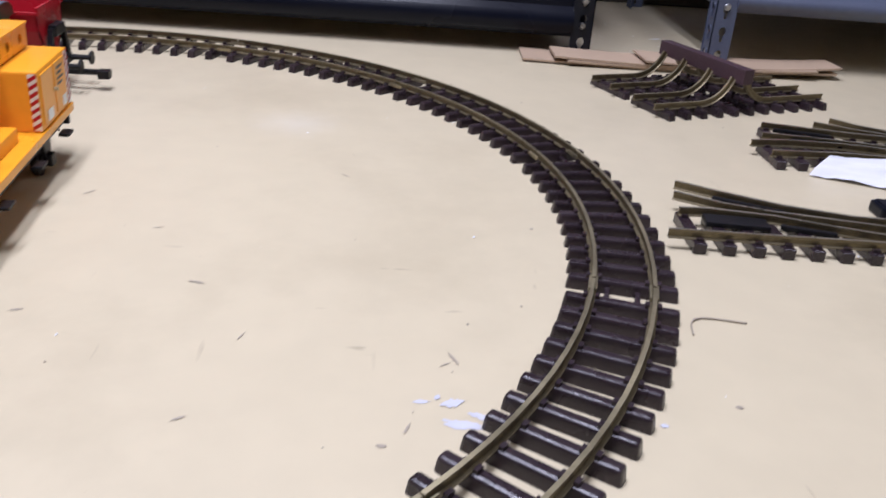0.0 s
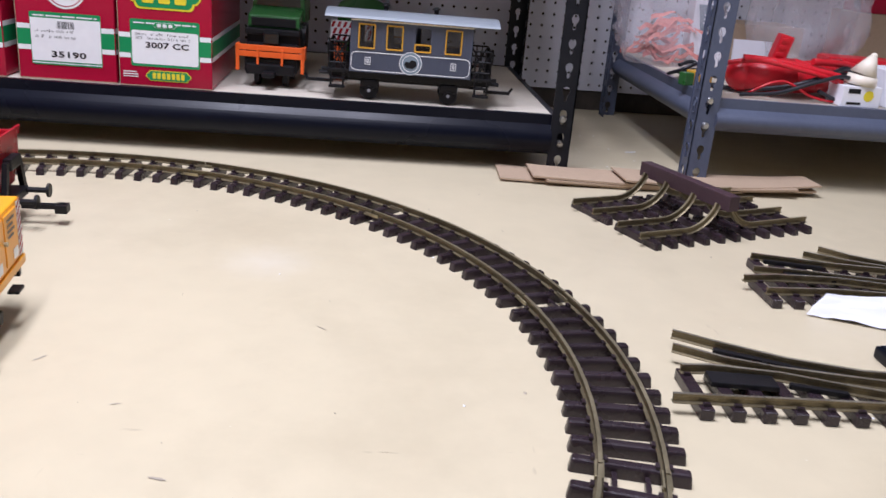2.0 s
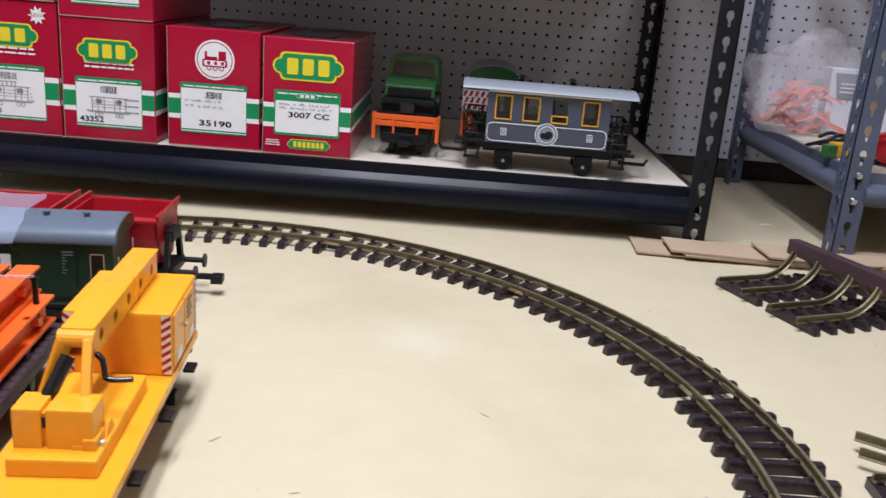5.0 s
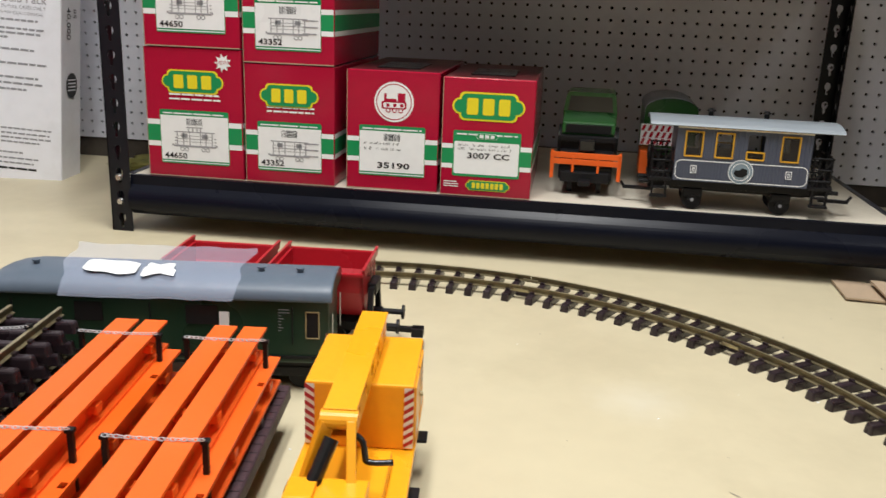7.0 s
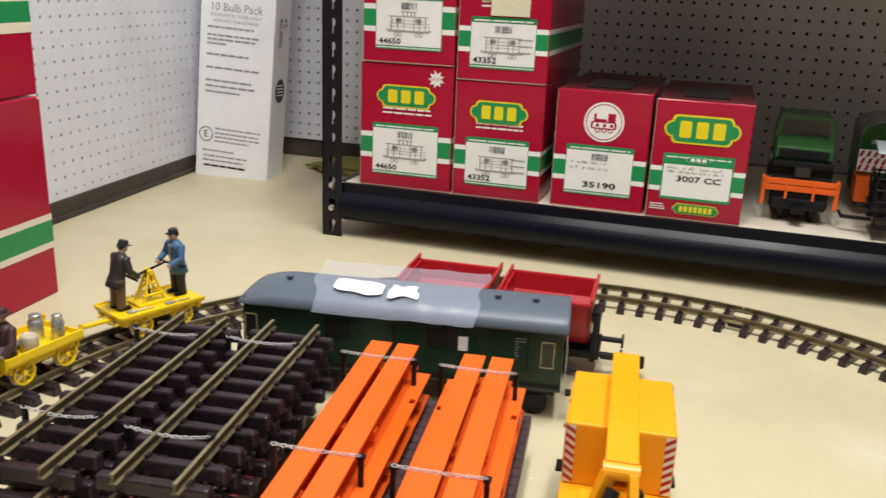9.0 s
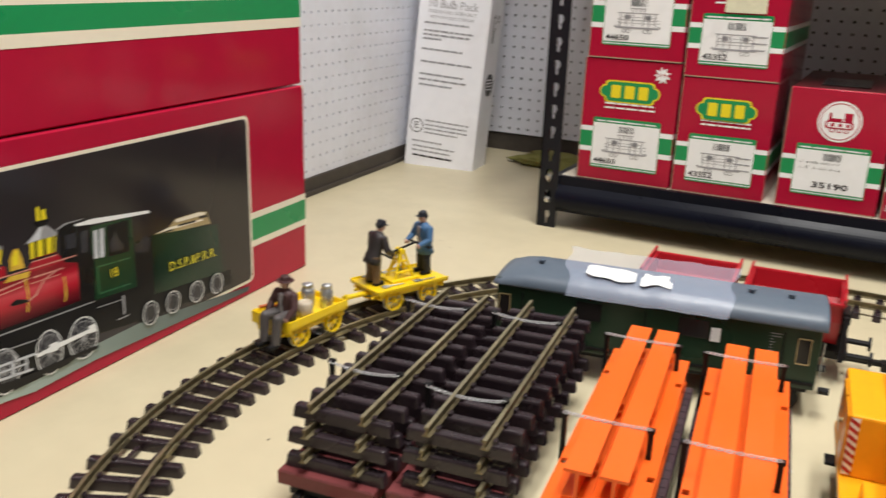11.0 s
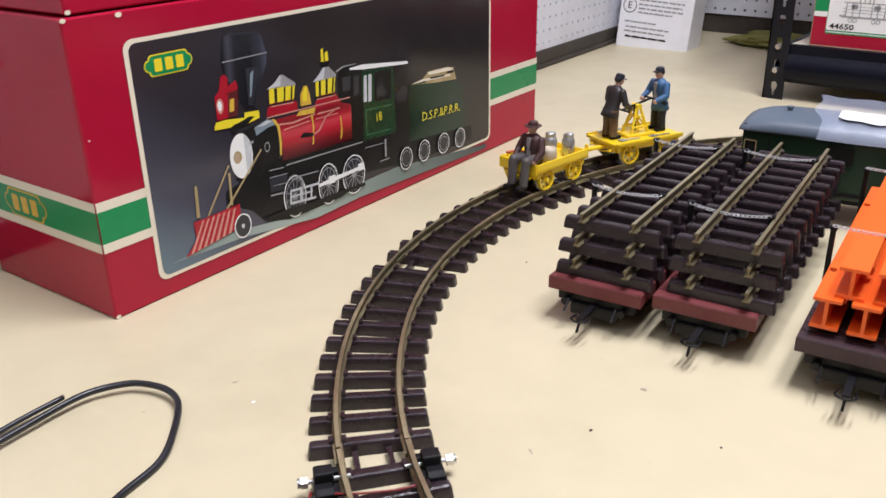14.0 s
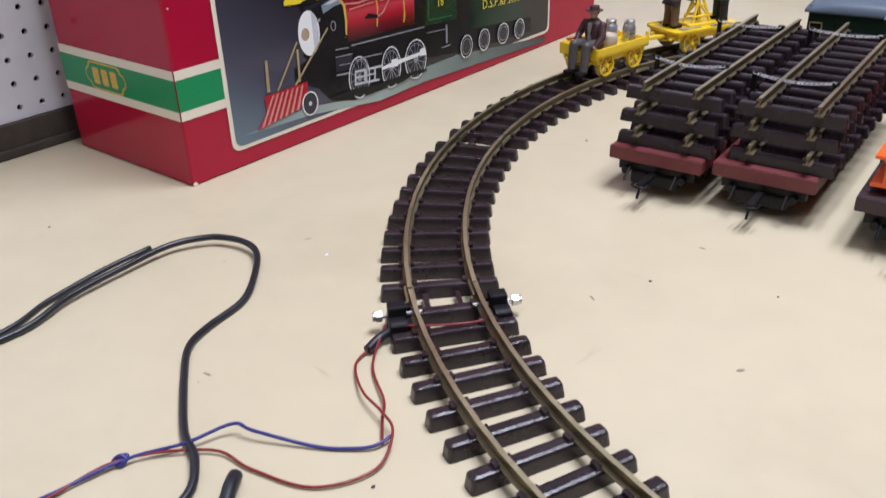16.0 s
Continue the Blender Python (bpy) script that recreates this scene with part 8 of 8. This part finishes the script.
for b_ in (bag, bag2):
    b_.visible_shadow = False
bm = B()
box(bm, 0, 0, 0.065, 0.075, 0.05, 0.13, 0.001)
sb = part("white_box", bm, "carton_white")
sb.matrix_world = pose(1.082, 1.165, ZB, 0, 0, -4)
tagged(sb, "small white carton with a printed triangle label", "carton")
bm = B()
flat(bm, [(-0.030, 0.122), (0.030, 0.122), (0.018, 0.070), (-0.020, 0.070)], -0.0256)
part("print_block", bm, "print_slate", sb)
bars(sb, "print_lines", -0.016, 0.014, [0.100, 0.092, 0.084], 0.003, -0.0262, "carton_white", 91, words=3)
bm = B()
box(bm, 0, 0, 0.045, 0.16, 0.12, 0.09, 0.001)
cb = part("brown_box", bm, "card")
cb.matrix_world = pose(1.205, 1.205, ZB, 0, 0, 4)
tagged(cb, "brown cardboard box at the back of the shelf", "carton", "brown boxes")
cb2 = copy_thing(cb, pose(1.475, 1.15, ZB, 0, 0, -5))
cb2.scale = (1.3, 1.1, 1.48)
bm = B()
box(bm, 0, 0, 0.035, 0.18, 0.11, 0.07, 0.001)
rc = part("red_carton", bm, "carton_red")
rc.matrix_world = pose(1.48, 1.15, ZB + 0.1335, 0, 0, -2)
tagged(rc, "red carton lying on a brown cardboard box", "carton")
bm = B()
box(bm, 0, 0, 0.036, 0.074, 0.004, 0.072, 0.0008)
wc = part("white_card", bm, "paper")
wc.matrix_world = pose(1.112, 0.985, ZB, -8, 0, -4)
tagged(wc, "white card standing among the tools", "card")


def power_tool(at, grip=True):
    """A red hand tool: rounded body, handle, guard bar and collar."""
    ob = thing("red_tool", "bright red plastic hand tool lying on its side", "hand tool", at=at)
    bm = B()
    rod(bm, (-0.075, 0, 0.030), (0.010, 0, 0.034), 0.028, 20, 0.030)
    rod(bm, (0.010, 0, 0.034), (0.085, 0.01, 0.030), 0.030, 20, 0.018)
    ball(bm, (-0.075, 0, 0.030), 0.028, seg=16)
    part("tool_body", bm, "red_bright", ob, "red rounded shell", True)
    if grip:
        bm = B()
        box(bm, -0.012, 0.02, 0.066, 0.024, 0.026, 0.070, 0.004, Euler((0, radians(14), 0)))
        for k in range(4):
            box(bm, -0.018 + 0.003 * k, 0.006, 0.056 + 0.012 * k, 0.012, 0.004, 0.006, 0.001)
        part("tool_handle", bm, "red_bright", ob)
    bm = B()
    rod(bm, (0.088, 0.01, 0.030), (0.118, 0.012, 0.030), 0.019, 18, 0.016)
    part("tool_collar", bm, "black", ob)
    bm = B()
    tube(bm, [(-0.09, -0.035, 0.062), (-0.03, -0.040, 0.060), (0.04, -0.042, 0.050), (0.075, -0.040, 0.044)], 0.006, 10)
    part("test_lead_grip", bm, "red_bright", ob)
    return ob


power_tool(pose(1.095, 0.800, ZB, 0, 0, -4))
power_tool(pose(1.205, 0.850, ZB, 0, 0, 20), False)
loose("tool_lead", [(0.975, 0.84, ZB + 0.004), (1.02, 0.80, ZB + 0.006), (1.08, 0.762, ZB + 0.020), (1.14, 0.752, ZB + 0.042), (1.19, 0.78, ZB + 0.055), (1.25, 0.83, ZB + 0.03), (1.31, 0.86, ZB + 0.006)], 0.0042, "cable", "black rubber lead draped over the red tools", "cable", "tool leads")
loose("tool_lead", [(0.935, 0.93, ZB + 0.006), (0.945, 0.89, ZB + 0.020), (0.975, 0.895, ZB + 0.032), (1.00, 0.93, ZB + 0.020), (0.965, 0.95, ZB + 0.010), (0.945, 0.90, ZB + 0.014), (0.975, 0.87, ZB + 0.022), (1.01, 0.89, ZB + 0.012), (0.98, 0.93, ZB + 0.030), (0.95, 0.92, ZB + 0.024)], 0.0034, "cable", "coiled black rubber lead on the shelf", "cable", "tool leads")
loose("red_lead", [(0.985, 0.79, ZB + 0.050), (1.03, 0.765, ZB + 0.060), (1.09, 0.752, ZB + 0.052), (1.15, 0.748, ZB + 0.040), (1.20, 0.760, ZB + 0.020), (1.215, 0.775, ZB + 0.005)], 0.0042, "red_bright", "red test probe lead over the tools", "cable", "tool leads")
loose("tool_lead", [(1.00, 0.752, ZB + 0.004), (1.06, 0.742, ZB + 0.012), (1.12, 0.738, ZB + 0.034), (1.165, 0.742, ZB + 0.046), (1.20, 0.752, ZB + 0.036), (1.21, 0.758, ZB + 0.012), (1.17, 0.748, ZB + 0.006), (1.13, 0.742, ZB + 0.020)], 0.0034, "cable", "black rubber lead draped over the red tools", "cable", "tool leads")
loose("red_lead", [(1.02, 0.765, ZB + 0.006), (1.07, 0.755, ZB + 0.030), (1.12, 0.745, ZB + 0.010), (1.17, 0.75, ZB + 0.004), (1.20, 0.765, ZB + 0.022), (1.17, 0.775, ZB + 0.040)], 0.0022, "red_bright", "thin red test lead looped over the tools", "cable", "tool leads")
bm = B()
box(bm, 0, 0, 0.011, 0.020, 0.018, 0.022, 0.002)
gb = part("green_block", bm, "leaf")
gb.matrix_world = pose(0.938, 0.842, ZB, 0, 0, 20)
tagged(gb, "small green plastic block", "small part")
bm = B()
box(bm, 0, 0, 0.012, 0.040, 0.026, 0.024, 0.003)
yb = part("yellow_block", bm, "ochre")
yb.matrix_world = pose(0.968, 0.862, ZB, 0, 0, 12)
tagged(yb, "small ochre plastic block", "small part")
cone = thing("cone_nozzle", "off-white cone nozzle standing on a small white carton", "nozzle", at=pose(1.205, 0.750, ZB + 0.034))
bm = B()
rod(bm, (-0.002, 0, 0.000), (0.000, 0, 0.016), 0.0265, 24, 0.0235)
rod(bm, (0.000, 0, 0.016), (0.011, 0, 0.048), 0.0235, 24, 0.006)
ball(bm, (0.011, 0, 0.048), 0.006, seg=12)
part("cone", bm, "print_cream", cone, "", True)
bm = B()
box(bm, 0, 0, 0.017, 0.070, 0.045, 0.034, 0.001)
wb = part("white_box", bm, "carton_white")
wb.matrix_world = pose(1.197, 0.750, ZB, 0, 0, 4)
tagged(wb, "small white carton with a yellow round mark", "carton")
bm = B()
flat(bm, disc(0.012, 0.019, 0.009, None, 18), -0.0230, 0)
flat(bm, rect(-0.026, 0.004, 0.0, 0.008), -0.0230, 1)
flat(bm, rect(-0.026, 0.022, -0.004, 0.030), -0.0230, 1)
part("print_mark", bm, ["print_yellow", "print_ink"], wb)
bm = B()
box(bm, 0, 0, 0.030, 0.12, 0.10, 0.060, 0.001)
wb2 = part("white_box", bm, "carton_white")
wb2.matrix_world = pose(1.310, 0.790, ZB, 0, 0, 4)
tagged(wb2, "plain white carton near the shelf edge", "carton")

bm = B()
box(bm, 0, 0, 0.033, 0.17, 0.06, 0.066, 0.006)
rb = part("red_tray", bm, "red_bright")
rb.matrix_world = pose(1.285, 0.880, ZB, 0, 0, -4)
tagged(rb, "bright red plastic tray behind the cone nozzle", "tray")

# ---- on the floor by the shelving ----
for k, (x, y, w, d, a, z) in enumerate(((0.80, 0.700, 0.40, 0.085, -2, 0.0015), (0.90, 0.705, 0.46, 0.095, 1.5, 0.0045), (0.87, 0.690, 0.44, 0.075, -1, 0.0085), (0.965, 0.695, 0.34, 0.080, 3, 0.012))):
    bm = B()
    n = 14
    lo, hi = [], []
    for i in range(n + 1):
        u = i / n - 0.5
        lift = (0.003 + 0.0015 * k) * (2 * u) ** 2 * (0.6 if u < 0 else 1)
        for s in (-1, 1):
            lo.append(bm.verts.new((u * w, s * d / 2 * (1 - 0.25 * max(0, 2 * u)), lift)))
            hi.append(bm.verts.new((u * w, s * d / 2 * (1 - 0.25 * max(0, 2 * u)), lift + 0.003)))
    for i in range(n):
        a0, b0, a1, b1 = 2 * i, 2 * i + 1, 2 * i + 2, 2 * i + 3
        bm.faces.new((hi[a0], hi[a1], hi[b1], hi[b0]))
        bm.faces.new((lo[a0], lo[b0], lo[b1], lo[a1]))
        bm.faces.new((lo[a0], lo[a1], hi[a1], hi[a0]))
        bm.faces.new((lo[b0], hi[b0], hi[b1], lo[b1]))
    bm.faces.new((lo[0], hi[0], hi[1], lo[1]))
    bm.faces.new((lo[-2], lo[-1], hi[-1], hi[-2]))
    bmesh.ops.recalc_face_normals(bm, faces=bm.faces)
    sheet = part("cardboard_sheet", bm, "card")
    sheet.matrix_world = pose(x, y, z, 0, 0, a)
    tagged(sheet, "loose flat sheet of brown cardboard on the floor", "cardboard", "cardboard sheets")
bm = B()
n, m_ = 28, 14
g = []
for i in range(n + 1):
    u = i / n
    row = []
    for j in range(m_ + 1):
        v = j / m_
        crease = 0.006 * abs(noise.noise((u * 5, v * 2.6, 1.3))) + 0.003 * abs(noise.noise((u * 13, v * 6, 4.1)))
        row.append(bm.verts.new((0.26 * u + 0.020 * v, 0.008 * (1 - u) + (0.020 + 0.080 * u) * v - 0.020 * u, 0.0012 + crease + 0.020 * v)))
    g.append(row)
for i in range(n):
    for j in range(m_):
        bm.faces.new((g[i][j], g[i + 1][j], g[i + 1][j + 1], g[i][j + 1])).smooth = True
sheet = part("paper_sheet", bm, "paper")
sheet.matrix_world = pose(0.872, 0.176, 0.0, 0, 0, -17)
tagged(sheet, "curled white sheet of paper beside a turnout", "paper")
loose("bent_wire", [(0.627, -0.190, 0.0012), (0.630, -0.174, 0.0012), (0.636, -0.166, 0.0012), (0.648, -0.164, 0.0012), (0.675, -0.169, 0.0012)], 0.0007, "stain_dark", "thin tan bent wire lying on the floor", "wire")
blob("cloth_rag", (-0.70, 1.235, 0.012), 0.05, 1.9, 1.1, 0.32, "moss", 5, 0.5, "crumpled olive cloth in the corner", "cloth")

# crumbs, chips and flakes scattered over the floor
rnd = random.Random(11)
verts, faces = [], []
for k in range(116):
    if k < 90:
        x, y, r = rnd.uniform(-0.9, 1.0), rnd.uniform(-0.7, 0.72), rnd.uniform(0.0005, 0.0017)
    else:
        x, y, r = rnd.uniform(0.74, 0.93), rnd.uniform(0.72, 1.25), rnd.uniform(0.0008, 0.0022)
    n = len(verts)
    for i in range(5):
        a = 2 * math.pi * i / 5
        verts.append((x + r * rnd.uniform(0.5, 1.3) * math.cos(a), y + r * rnd.uniform(0.5, 1.8) * math.sin(a), 0.0004))
    verts.append((x, y, 0.0004 + r * 0.5))
    faces += [(n + i, n + (i + 1) % 5, n + 5) for i in range(5)]
me = bpy.data.meshes.new("floor_crumbs")
me.from_pydata(verts, [], faces)
me.materials.append(M["print_white"])
me.materials.append(M["stain_dark"])
me.materials.append(M["flat_brown"])
for i, p in enumerate(me.polygons):
    p.material_index = (0, 1, 2, 1)[(i // 5) % 4] if i < 450 else 0
crumbs = new("floor_crumbs", me)
tagged(crumbs, "scattered pale and dark crumbs on the floor", "crumbs", kind="stuff")


def mark(name, x, y, w, d, turn, material, seed, label, category, group):
    """A thin ragged spill, smear or scuff lying on the floor."""
    r_ = random.Random(seed)
    bm = B()
    n = 22
    ring = [bm.verts.new((w / 2 * math.cos(2 * math.pi * i / n) * r_.uniform(0.65, 1.15), d / 2 * math.sin(2 * math.pi * i / n) * r_.uniform(0.55, 1.2), 0.0)) for i in range(n)]
    mid = bm.verts.new((0, 0, 0.0002))
    for i in range(n):
        bm.faces.new((ring[i], ring[(i + 1) % n], mid))
    ob = part(name, bm, material)
    ob.matrix_world = pose(x, y, 0.0003 + 0.00005 * (seed % 7), 0, 0, turn)
    return tagged(ob, label, category, group)


for k, (x, y, w, d, a) in enumerate(((0.443, -0.288, 0.016, 0.009, 20), (0.449, -0.309, 0.026, 0.011, -10), (0.424, -0.287, 0.011, 0.004, 5), (0.462, -0.301, 0.020, 0.007, -25), (0.575, -0.302, 0.006, 0.004, 0), (0.434, -0.282, 0.006, 0.004, 60))):
    mark("floor_stain", x, y, w, d, a, "stain_pale", 20 + k, "pale bluish spill dried on the floor", "stain", "floor stains")
for k, (x, y, w, d, a) in enumerate(((0.254, -0.145, 0.014, 0.003, -15), (0.280, -0.314, 0.010, 0.0022, 30), (0.400, -0.332, 0.007, 0.004, 0), (0.631, -0.279, 0.006, 0.004, 10), (0.141, -0.198, 0.010, 0.003, 20), (0.446, -0.236, 0.003, 0.016, 25), (0.440, -0.244, 0.010, 0.0016, 35), (0.415, -0.315, 0.002, 0.012, -20), (-0.186, -0.396, 0.006, 0.003, 40), (-0.283, -0.259, 0.006, 0.0035, 0), (-0.309, -0.380, 0.007, 0.002, -30), (0.12, 0.02, 0.016, 0.002, 50), (0.35, 0.10, 0.012, 0.0018, -40), (0.20, -0.05, 0.010, 0.0014, 15), (0.30, -0.22, 0.012, 0.0014, 70), (0.35, -0.40, 0.014, 0.003, 30), (0.637, -0.165, 0.006, 0.005, 0), (-0.45, -0.62, 0.008, 0.002, 10), (-0.55, -0.45, 0.006, 0.0015, 60))):
    mark("floor_scuff", x, y, w, d, a, "stain_dark", 40 + k, "short grey-brown scuff on the floor", "scuff", "floor scuffs")
mark("paper_scrap", 0.887, 0.928, 0.030, 0.010, 25, "print_white", 90, "torn scrap of white paper on the floor", "paper scrap", "")
